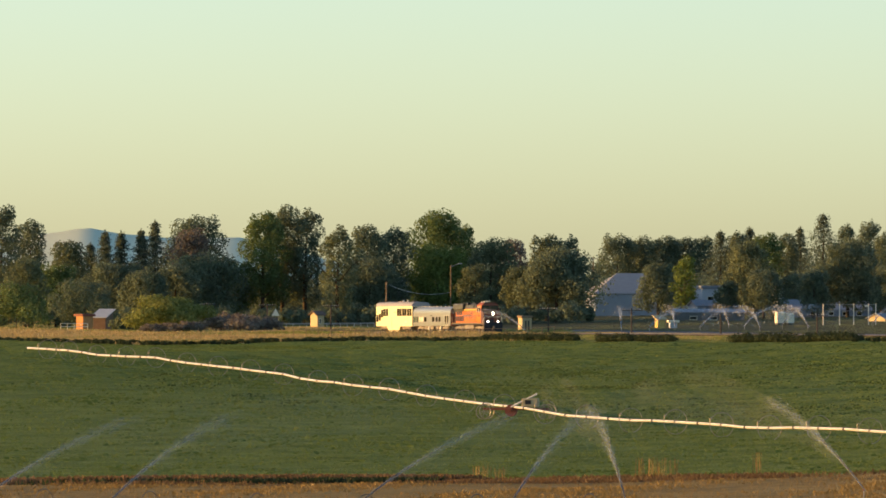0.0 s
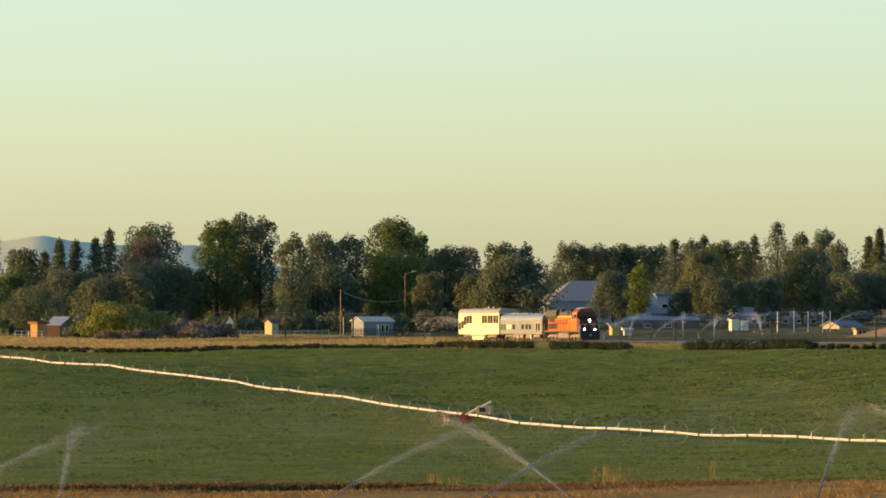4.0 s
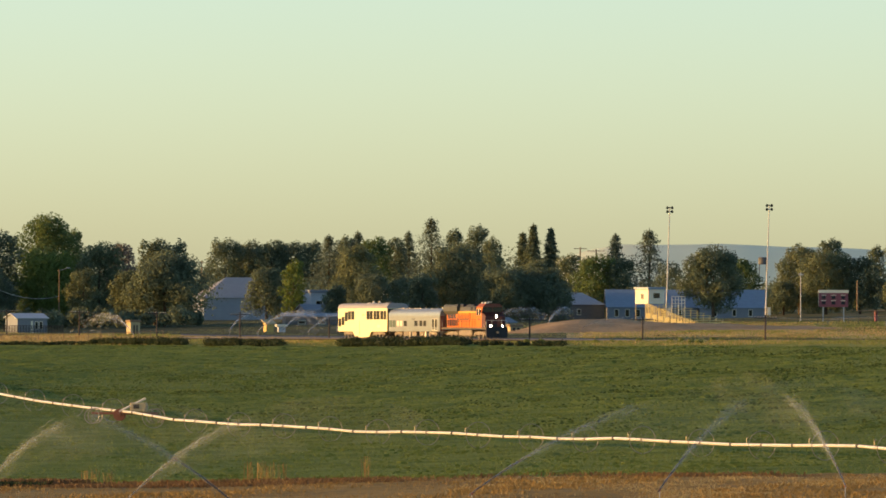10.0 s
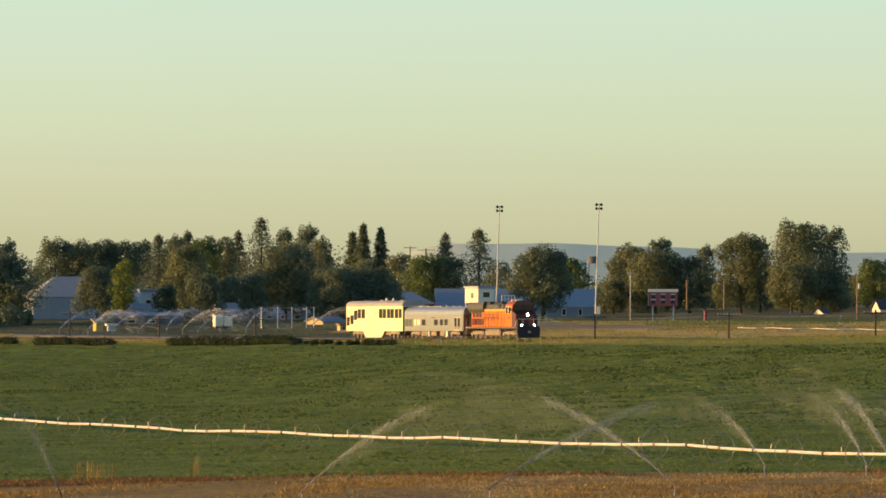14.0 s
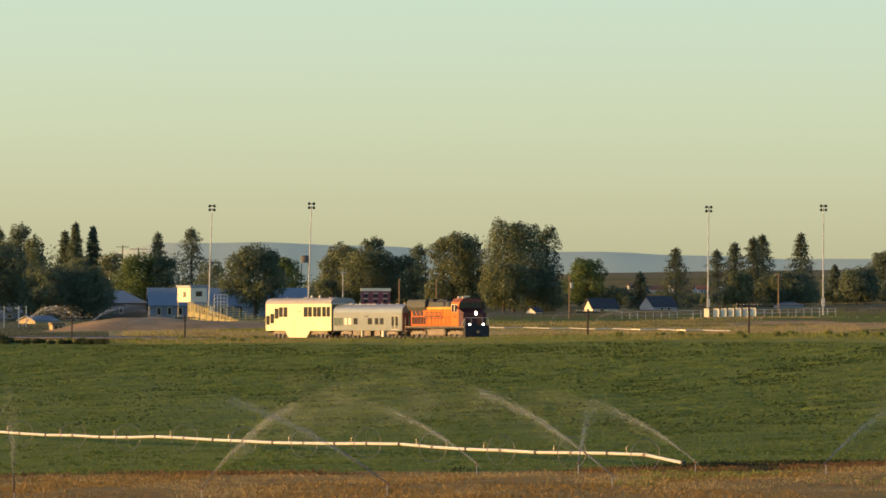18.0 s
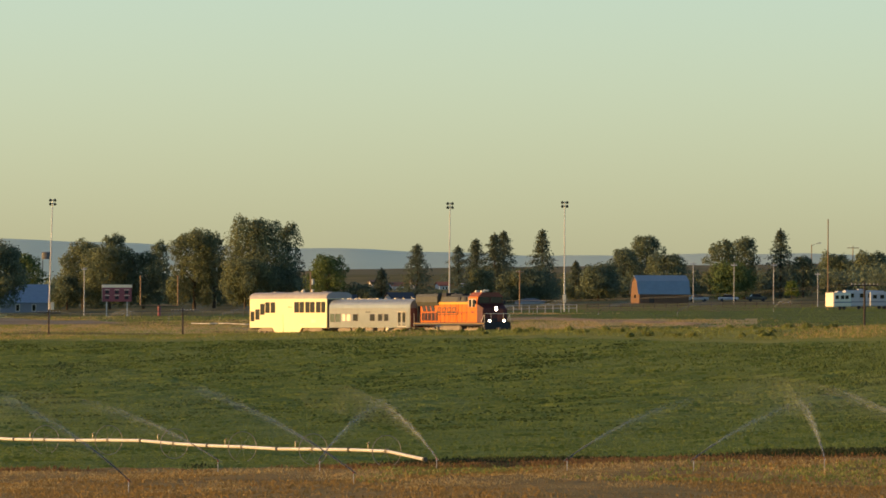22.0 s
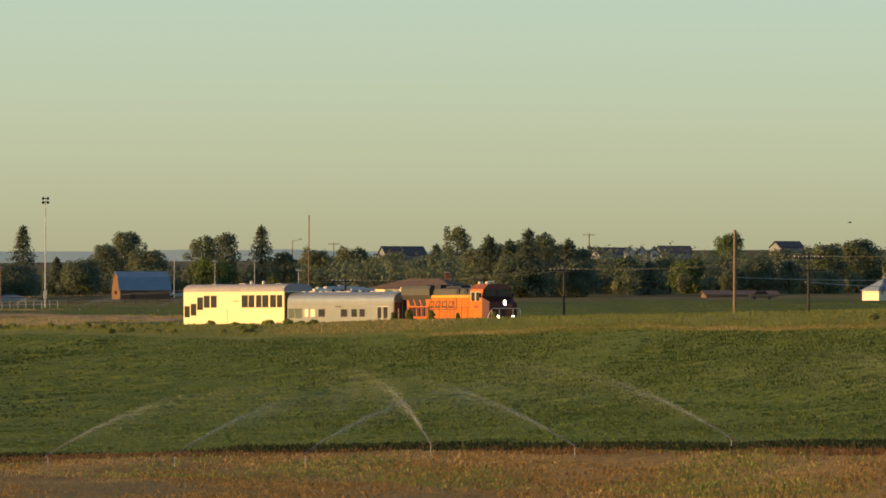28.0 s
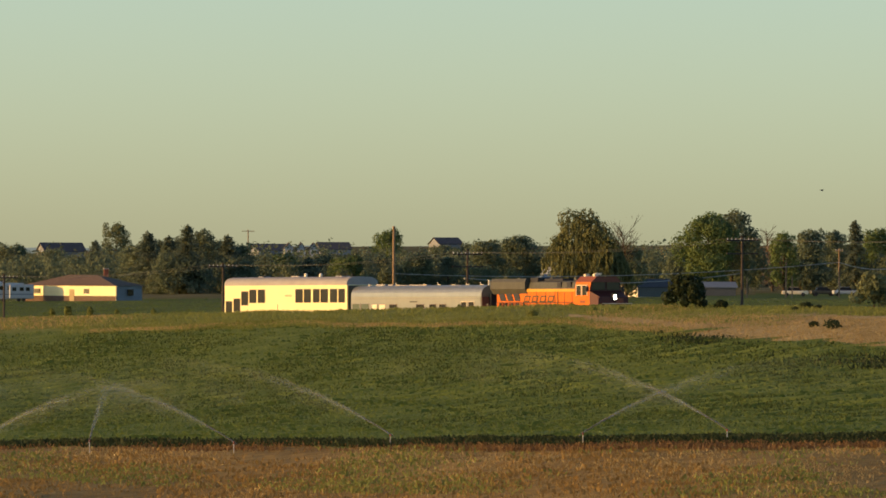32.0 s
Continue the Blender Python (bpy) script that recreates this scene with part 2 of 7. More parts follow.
def tube(bm, a, b, r0, r1=None, seg=8):
    a, b = Vector(a), Vector(b)
    r1 = r0 if r1 is None else r1
    ax = (b - a).normalized()
    s = ax.orthogonal().normalized()
    t = ax.cross(s)
    ra, rb = [], []
    for i in range(seg):
        c = s * math.cos(i * math.tau / seg) + t * math.sin(i * math.tau / seg)
        ra.append(bm.verts.new(a + c * r0))
        rb.append(bm.verts.new(b + c * r1))
    for i in range(seg):
        j = (i + 1) % seg
        bm.faces.new((ra[i], ra[j], rb[j], rb[i]))
    bm.faces.new(ra[::-1])
    bm.faces.new(rb)
    return bm


def tube_path(bm, pts, r, seg=6):
    """One unbroken round bar through the points."""
    rings = []
    for i, p in enumerate(pts):
        ax = (Vector(pts[min(i + 1, len(pts) - 1)]) - Vector(pts[max(i - 1, 0)])).normalized()
        s = ax.cross(Vector((0.13, 0.07, 1))).normalized()
        t = ax.cross(s)
        rings.append([bm.verts.new(Vector(p) + (s * math.cos(k * math.tau / seg) + t * math.sin(k * math.tau / seg)) * r) for k in range(seg)])
    for a, b in zip(rings, rings[1:]):
        for k in range(seg):
            bm.faces.new((a[k], a[(k + 1) % seg], b[(k + 1) % seg], b[k]))
    bm.faces.new(rings[0][::-1])
    bm.faces.new(rings[-1])
    return bm


def tubes(*args, seg=8):
    bm = bmesh.new()
    for a in args:
        tube(bm, *a, seg=seg)
    return bm


def extrude_profile(bm, pts, x0, x1):
    """A closed profile in (y, z) swept along x."""
    a = [bm.verts.new((x0, y, z)) for y, z in pts]
    b = [bm.verts.new((x1, y, z)) for y, z in pts]
    k = len(pts)
    for i in range(k):
        j = (i + 1) % k
        bm.faces.new((a[i], a[j], b[j], b[i]))
    bm.faces.new(a[::-1])
    bm.faces.new(b)
    bmesh.ops.recalc_face_normals(bm, faces=bm.faces[:])
    return bm


def holder(name, place, rz=0.0):
    ob = new(name)
    ob.empty_display_size = 0.5
    ob.matrix_basis = pose(place[0], place[1], place[2], 0, 0, rz)
    return ob


# ---- land: one sheet to the horizon ----
def edge_n(u):
    return 301 - 46 * smooth((760 - u) / 560) - 1.5 * smooth((u - 3900) / 600) - 11.5 * smooth((u - 4350) / 700) + 0.8 * np.sin(u * 0.013) + 0.5 * np.sin(u * 0.041)


def yard_zone(u, d):
    """Which ground lies beyond the track."""
    w = d + 18 * math.sin(u * 0.02) + 9 * math.sin(u * 0.053)
    if d > 2600:
        return 6
    # Yards get the ground colour darkened for tree shade.
    if u < 1000 and w > 1500 or 1000 <= u < 1690:
        return 7
    if 1640 < u < 2130 and 1290 < w < 1500:
        return 3
    if 2040 < u < 2990 and 1470 < w < 1640:
        return 8
    if 2130 < u < 3300 and 1200 < w < 1330:
        return 3
    if u > 2960 and w < 1560:
        return 8
    return 5


def build_land():
    us = np.concatenate([np.linspace(U0 - math.pi * F, -900, 30)[:-1], np.arange(-900, 5900, 22.0),
                         np.linspace(5900, U0 + math.pi * F, 30)[:-1]])
    cols, zones = [], None
    for u in us:
        uc = float(np.clip(u, -600, 5600))
        b = float(stubble_d(uc)) + 2.5 * math.sin(u * 0.021) + 2 * math.sin(u * 0.067 + 1)
        e = float(track_d(uc, float(edge_n(uc))))
        tr = [float(track_d(uc, n)) for n in (328, 337, 340, 344, 347, 356, 361, 374)]
        e = max(e, b + 20)
        tr = [max(t, e + 5 * (i + 1)) for i, t in enumerate(tr)]
        rows = [(0.5, 0)] + [(d, 0) for d in np.geomspace(30, 300, 6)] + [(d, 0) for d in np.linspace(max(404, b - 130), b, 14)]
        rows += [(d, 1) for d in np.linspace(b, e, 60)[1:]]
        tan_rows = 6 if u < 900 else 0 if u < 3700 else (1 if u < 4450 else min(8, 2 + int((u - 4450) / 40)))
        rows += [(d, 3 if i < tan_rows else 2) for i, d in enumerate(np.linspace(e, tr[0], 14)[1:])] + [(tr[1], 2), (tr[2], 4), (tr[3], 4), (tr[4], 4), (tr[5], 2), (tr[6], 2), (tr[7], 9 if 1000 < u < 2960 else 2)]
        rows += [(d, yard_zone(u, d)) for d in np.geomspace(tr[7], 4950, 60)[1:]]
        a = (u - U0) / F
        cols.append([(d * math.sin(a), d * math.cos(a), z) for d, z in rows])
    arr = np.array(cols)
    k, m = arr.shape[:2]
    verts = np.empty((k, m, 3))
    verts[:, :, :2] = arr[:, :, :2]
    verts[:, :, 2] = ground(arr[:, :, 0], arr[:, :, 1])
    faces, ids = [], []
    for i in range(k):
        j = (i + 1) % k
        for r in range(m - 1):
            faces.append((i * m + r, j * m + r, j * m + r + 1, i * m + r + 1))
            ids.append(int(arr[i, r + 1, 2]))
    faces.append([i * m for i in range(k)][::-1])
    ids.append(0)
    me = bpy.data.meshes.new("ground")
    me.from_pydata(verts.reshape(-1, 3).tolist(), [], faces)
    for mt in (DIRT, FIELD, VERGE, BROWN, BALLAST, PLAIN, FAR, LOT, LAWN, ASPHALT):
        me.materials.append(mt)
    me.polygons.foreach_set("material_index", ids)
    me.polygons.foreach_set("use_smooth", [True] * len(ids))
    me.update()
    return tagged(new("ground", me), "irrigated green field, dry stubble strip and flat farmland", "ground", kind="structure")


build_land()


def build_hill(name, label, d, u0, u1, profile, base=-30.0):
    """A hazy ridge with rounded depth."""
    bm = bmesh.new()
    k = 80
    cols = []
    for i in range(k + 1):
        s = i / k
        u = u0 + (u1 - u0) * s
        top = level(u, profile(u), d)
        a = (u - U0) / F
        col = []
        for dd, zz in ((d - 260, base), (d - 120, base + (top - base) * 0.75), (d, top), (d + 150, base + (top - base) * 0.7), (d + 220, base)):
            col.append(bm.verts.new((dd * math.sin(a), dd * math.cos(a), zz)))
        cols.append(col)
    for a, b in zip(cols, cols[1:]):
        for r in range(4):
            bm.faces.new((a[r], b[r], b[r + 1], a[r + 1]))
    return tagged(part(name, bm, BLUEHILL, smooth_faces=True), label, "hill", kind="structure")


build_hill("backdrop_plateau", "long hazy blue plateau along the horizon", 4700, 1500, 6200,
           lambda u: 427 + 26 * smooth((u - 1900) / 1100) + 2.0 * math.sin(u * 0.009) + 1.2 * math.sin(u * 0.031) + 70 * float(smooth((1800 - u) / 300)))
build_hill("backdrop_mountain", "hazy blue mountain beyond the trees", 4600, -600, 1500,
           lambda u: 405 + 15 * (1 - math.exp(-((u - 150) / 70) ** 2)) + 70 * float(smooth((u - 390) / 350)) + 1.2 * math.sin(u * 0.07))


# ---- track ----
def on_track(q, n=TRACK_N, z=0.0):
    p = FOOT * n + ALONG * q
    return Vector((p.x, p.y, rail_z(q) + z))


HEADING = math.degrees(math.atan2(ALONG.y, ALONG.x))
PITCH = -math.degrees(math.atan(0.00757))


def build_track():
    for side in (-0.75, 0.75):
        bm = bmesh.new()
        tube_path(bm, [on_track(q0, TRACK_N + side, -0.07) for q0 in range(-2150, -380, 50)], 0.07)
        tagged(part("rail", bm, RAIL), "long worn steel rail on dark ties", "rail", group="rails of the railway line", kind="structure")
    verts, faces = [], []
    for i in range(2600):
        q = -2150 + i * 0.68
        c = on_track(q, z=-0.24)
        for sa in (-0.12, 0.12):
            for sb in (-1.3, 1.3):
                for h in (-0.1, 0.08):
                    p = c + ALONG * sa + FOOT * sb
                    verts.append((p.x, p.y, p.z + h))
        b = i * 8
        faces += [(b + 1, b + 3, b + 7, b + 5), (b, b + 1, b + 5, b + 4), (b + 2, b + 6, b + 7, b + 3), (b, b + 2, b + 3, b + 1), (b + 4, b + 5, b + 7, b + 6)]
    tagged(raw("ties", verts, faces, DARKWOOD), "dark creosoted wooden railway ties in ballast", "railway ties", kind="stuff")


build_track()


# ---- the train ----
def wheel_mesh(r, w):
    bm = bmesh.new()
    tube(bm, (0, -w / 2, 0), (0, w / 2, 0), r, seg=20)
    tube(bm, (0, -w / 2 - 0.05, 0), (0, -w / 2, 0), r * 0.35, seg=12)
    tube(bm, (0, w / 2, 0), (0, w / 2 + 0.04, 0), r * 1.06, seg=20)
    return bm


def bogie(vehicle, x, axles, spacing, r):
    span = spacing * (axles - 1)
    for s in (-1, 1):
        bm = bmesh.new()
        pts = [(x - span / 2 - 0.75, 0.62), (x - span / 2 - 0.6, 0.80), (x - span / 2 + 0.5, 0.92), (x + span / 2 - 0.5, 0.92), (x + span / 2 + 0.6, 0.80),
               (x + span / 2 + 0.75, 0.62), (x + span / 2 + 0.4, 0.42), (x + span / 2 - 0.4, 0.55), (x - span / 2 + 0.4, 0.55), (x - span / 2 - 0.4, 0.42)]
        a = [bm.verts.new((px, s * 1.12, pz)) for px, pz in pts]
        b = [bm.verts.new((px, s * 1.27, pz)) for px, pz in pts]
        for i in range(len(pts)):
            j = (i + 1) % len(pts)
            bm.faces.new((a[i], a[j], b[j], b[i]))
        bm.faces.new(a[::-1])
        bm.faces.new(b)
        bmesh.ops.recalc_face_normals(bm, faces=bm.faces[:])
        for i in range(axles):
            ax = x - span / 2 + i * spacing
            box(bm, ax - 0.17, ax + 0.17, s * 1.2 - 0.12, s * 1.2 + 0.14, r - 0.2, r + 0.2)
            tube(bm, (ax + 0.36, s * 1.18, 0.7), (ax + 0.36, s * 1.18, 1.1), 0.12, seg=8)
        part("bogie_frame", bm, STEEL, vehicle, "weathered grey cast steel bogie side frame")
    for i in range(axles):
        ax = x - span / 2 + i * spacing
        w = part("wheelset", wheel_mesh(r, 0.13), RAIL, vehicle, "worn steel wheels on an axle")
        bm = bmesh.new()
        for s in (-0.74, 0.74):
            tube(bm, (0, s - 0.065, 0), (0, s + 0.065, 0), r, seg=20)
            tube(bm, (0, s * 0.97 - 0.03, 0), (0, s * 0.97 + 0.03, 0), r * 1.06, seg=20)
        tube(bm, (0, -0.9, 0), (0, 0.9, 0), 0.09, seg=10)
        bm.to_mesh(w.data)
        bm.free()
        w.location = (ax, 0, r)


def car_profile(w, z0, ze, zt, flat=0.55):
    """Body side up to the eave and a rounded roof; (y, z) points."""
    pts = [(-w, z0), (-w, ze)]
    for i in range(1, 12):
        a = math.pi * i / 12
        c = math.cos(a)
        pts.append((-w * math.copysign(abs(c) ** flat, c), ze + (zt - ze) * math.sin(a) ** 0.8))
    pts += [(w, ze), (w, z0)]
    return pts


def side_window(vehicle, name, x0, x1, z0, z1, side, w, glass, frame_mat, label=""):
    y = side * w
    fr = bmesh.new()
    t = 0.06
    for a in ((x0 - t, x1 + t, z0 - t, z0), (x0 - t, x1 + t, z1, z1 + t), (x0 - t, x0, z0, z1), (x1, x1 + t, z0, z1)):
        box(fr, a[0], a[1], y - 0.02, y + 0.035 * side + 0.0, a[2], a[3]) if side > 0 else box(fr, a[0], a[1], y - 0.035, y + 0.02, a[2], a[3])
    win = part(name, boxes((x0, x1, min(y, y + side * 0.012), max(y, y + side * 0.012), z0, z1)), glass, vehicle, label)
    part("window_frame", fr, frame_mat, win)
    return win


def roof_bits(vehicle, name, spec, material, label=""):
    for x, y, z, sx, sy, sz in spec:
        part(name, bevelled(boxes((x - sx / 2, x + sx / 2, y - sy / 2, y + sy / 2, z, z + sz)), 0.02), material, vehicle, label)


def white_car():
    car = holder("inspection_car", (0, 0, 0))
    L, W = 25.1, 1.52
    # body with a centre skirt down to just over the rails and cut-outs for the bogies
    part("body", extrude_profile(bmesh.new(), [(-W, 0.95), (-W, 4.22), (W, 4.22), (W, 0.95)], -L, 0), CARWHITE, car, "cream-white painted smooth steel car body")
    part("roof", extrude_profile(bmesh.new(), [p for p in car_profile(W + 0.03, 4.0, 4.2, 4.95)][1:-1], -L, -0.05), ROOFGREY, car, "silver grey rounded roof")
    part("centre_skirt", extrude_profile(bmesh.new(), [(-W + 0.01, 0.12), (-W + 0.01, 1.0), (W - 0.01, 1.0), (W - 0.01, 0.12)], -16.2, -9.4), CARWHITE, car, "cream-white skirt reaching near the rails")
    for x in (-16.2, -9.4):
        s = 1 if x < -12 else -1
        for y in (-W + 0.012, W - 0.04):
            bm = bmesh.new()
            v = [bm.verts.new(p) for p in ((x, y, 0.12), (x, y, 1.0), (x - s * 1.5, y, 1.0), (x, y + 0.03, 0.12), (x, y + 0.03, 1.0), (x - s * 1.5, y + 0.03, 1.0))]
            bm.faces.new(v[:3])
            bm.faces.new(v[3:])
            bm.faces.new((v[0], v[2], v[5], v[3]))
            part("skirt_taper", bm, CARWHITE, car)
    for x in (-L - 0.12, 0.0):
        part("end_sill", boxes((x, x + 0.12, -1.3, 1.3, 0.75, 1.3)), STEEL, car, "dark steel end sill")
    part("front_end", boxes((0.0, 0.07, -1.42, 1.42, 1.0, 4.15)), DARKGREY, car, "dark car end with a door")
    part("end_door", boxes((0.07, 0.11, -0.45, 0.45, 1.3, 3.3)), BLACK, car)
    fr = lambda f: -L + f * L
    for side in (-1, 1):
        for a, b in ((0.588, 0.643), (0.657, 0.708), (0.731, 0.778), (0.792, 0.845), (0.868, 0.919), (0.935, 0.980)):
            side_window(car, "lounge_window", fr(a), fr(b), 2.70, 3.80, side, W, GLASS, BLACK, "tall dark tinted window")
        for a, b, z0, z1 in ((0.210, 0.262, 2.68, 3.78), (0.280, 0.333, 2.68, 3.78), (0.143, 0.195, 2.46, 3.62)):
            side_window(car, "raised_window", fr(a), fr(b), z0, z1, side, W, GLASS, BLACK, "tall dark tinted window")
        for a, b, z0, z1 in ((0.014, 0.060, 1.72, 2.74), (0.078, 0.128, 1.90, 2.98)):
            side_window(car, "stepped_window", fr(a), fr(b), z0, z1, side, W, GLASS, BLACK, "lower stepped dark window at the observation end")
        y = side * (W + 0.012)
        part("door_seam", boxes((fr(0.438), fr(0.438) + 0.10, min(y, y - side * 0.02), max(y, y - side * 0.02), 0.5, 2.5)), BLACK, car, "dark vertical grab rail at a side door")
        part("side_lettering", boxes(*[(fr(0.50) + i * 0.24, fr(0.50) + i * 0.24 + 0.15, min(y, y - side * 0.015), max(y, y - side * 0.015), 3.18, 3.36) for i in range(6)]), TANWALL, car, "faded small lettering bars")
        for a, b, z0, z1 in ((0.66, 0.71, 1.25, 1.32), (0.8, 0.86, 1.5, 1.9)):
            part("access_hatch", boxes((fr(a), fr(b), min(y, y - side * 0.016), max(y, y - side * 0.016), z0, z1)), CREAM, car)
    for x in (-10.6, -7.6):
        part("roof_beacon", tubes(((x, -0.4, 4.9), (x, -0.4, 5.18), 0.16), ((x, -0.4, 5.18), (x, -0.4, 5.28), 0.16, 0.05), seg=12), CREAM, car, "pale roof dome")
    for x in (-18.2, -14.6, -6.0, -4.4, -3.0, -1.6, -0.5):
        bm = tubes(((x, -0.9, 4.75), (x + 0.12, -0.9, 5.12), 0.03), ((x + 0.12, -0.9, 5.12), (x + 0.35, -0.9, 5.16), 0.03), seg=6)
        part("roof_antenna", bm, DARKGREY, car)
    roof_bits(car, "roof_vent", [(-20, 0, 4.9, 0.9, 0.8, 0.12), (-12.8, 0, 4.9, 1.6, 0.9, 0.14), (-4.2, 0.1, 4.9, 1.2, 0.8, 0.12)], ROOFGREY)
    bogie(car, -20.6, 3, 1.65, 0.46)
    bogie(car, -4.4, 3, 1.65, 0.46)
    for x0, x1 in ((-18.5, -17.0), (-8.6, -7.0)):
        part("underframe_box", bevelled(boxes((x0, x1, -1.2, 1.2, 0.45, 0.95)), 0.04), STEEL, car)
    for x in (0.1, -L - 0.75):
        part("coupler", bevelled(boxes((x, x + 0.65, -0.14, 0.14, 0.72, 1.02)), 0.03), STEEL, car)
    return tagged(car, "cream-white track inspection passenger car with dark stepped windows", "railway carriage", group="vehicles of the train")


def silver_car():
    car = holder("passenger_car", (0, 0, 0))
    L, W = 25.15, 1.5
    part("body", extrude_profile(bmesh.new(), car_profile(W, 0.98, 3.15, 4.12, 0.6), -L, 0), SILVER, car, "dull stainless steel car body")
    fr = lambda f: -L + f * L
    for side in (-1, 1):
        y0, y1 = sorted((side * (W + 0.004), side * (W + 0.03)))
        for i in range(9):
            z = 1.02 + i * 0.066
            part("flute", boxes((-L + 0.15, -0.15, y0, y1, z, z + 0.038)), SILVER, car)
        part("letterboard", boxes((-L + 0.1, -0.1, y0, y1, 2.92, 2.98)), ROOFGREY, car)
        for a, b in ((0.30, 0.36), (0.51, 0.57), (0.61, 0.66), (0.685, 0.735)):
            side_window(car, "window", fr(a), fr(b), 1.72, 2.46, side, W, GLASS, ROOFGREY, "dark rectangular carriage window")
        for a, b in ((0.012, 0.07), (0.08, 0.14)):
            side_window(car, "tinted_window", fr(a), fr(b), 1.55, 2.52, side, W, mat_green_glass, ROOFGREY, "greenish tall end window")
        for a, b in ((0.165, 0.205), (0.22, 0.27)):
            side_window(car, "blanked_window", fr(a), fr(b), 1.72, 2.46, side, W, CREAM, ROOFGREY, "blanked-off cream window panel")
        for a, b in ((0.85, 0.89), (0.905, 0.947)):
            side_window(car, "vestibule_door", fr(a), fr(b), 1.15, 2.66, side, W, GLASS, CREAM, "dark vestibule door with a cream edge")
        part("end_post", boxes((fr(0.965), fr(0.995), y0, y1, 1.0, 3.1)), SILVER, car)
        part("name_board", boxes((fr(0.46), fr(0.515), y0, y1, 2.64, 2.74)), DARKGREY, car)
    for x in (0.0, -L - 0.32):
        part("diaphragm", bevelled(boxes((x, x + 0.32, -0.75, 0.75, 1.1, 3.35)), 0.05), BLACK, car, "black rubber gangway diaphragm")
    part("front_end", boxes((0.0, 0.05, -1.42, 1.42, 1.0, 3.1)), BRICK, car, "shaded brown car end")
    roof_bits(car, "roof_vent", [(-21.5, -0.3, 4.02, 1.3, 0.5, 0.22), (-19.2, -0.35, 4.02, 0.9, 0.5, 0.2), (-17.2, -0.3, 4.04, 2.2, 0.4, 0.12),
                                 (-13.6, -0.3, 4.04, 2.6, 0.5, 0.15), (-6.8, -0.3, 4.04, 2.0, 0.5, 0.1)], ROOFGREY, "low roof ventilator")
    for i in range(9):
        x = -23.6 + i * 2.7
        part("roof_pipe", tubes(((x, -0.55, 3.9), (x, -0.55, 4.20 + 0.09 * (i % 3)), 0.035), ((x, -0.55, 4.17), (x + 0.6, -0.55, 4.17), 0.025), seg=6), CREAM, car, "small pale roof pipe")
    part("roof_conduit", tubes(((-24.4, -0.75, 4.02), (-0.6, -0.75, 4.02), 0.035), seg=6), ROOFGREY, car)
    part("exhaust_stack", tubes(((-0.5, -0.5, 3.8), (-0.5, -0.5, 4.55), 0.09)), CREAM, car)
    part("roof_lamp", bevelled(boxes((-2.8, -2.3, -1.28, -1.05, 3.55, 3.75)), 0.03), CREAM, car)
    for x, sx in ((-17.2, 2.6), (-13.2, 2.2), (-9.6, 2.0)):
        part("underframe_box", bevelled(boxes((x - sx / 2, x + sx / 2, -1.3, 1.3, 0.35, 0.98)), 0.05), STEEL, car, "grey equipment box under the floor")
    for x0, x1 in ((-7.9, -7.2), (-15.4, -15.0)):
        part("battery_box", bevelled(boxes((x0, x1, -1.35, 1.35, 0.25, 0.98)), 0.04), CREAM, car, "pale equipment cover")
    bogie(car, -21.0, 2, 2.6, 0.46)
    bogie(car, -4.2, 2, 2.6, 0.46)
    for x in (0.1, -L - 0.7):
        part("coupler", bevelled(boxes((x, x + 0.6, -0.14, 0.14, 0.72, 1.02)), 0.03), STEEL, car)
    return tagged(car, "dull silver stainless steel passenger car with fluted lower sides", "railway carriage", group="vehicles of the train")


mat_green_glass = mat("green_tinted_glass", (0.10, 0.13, 0.09), 0.2, vary=0.1)


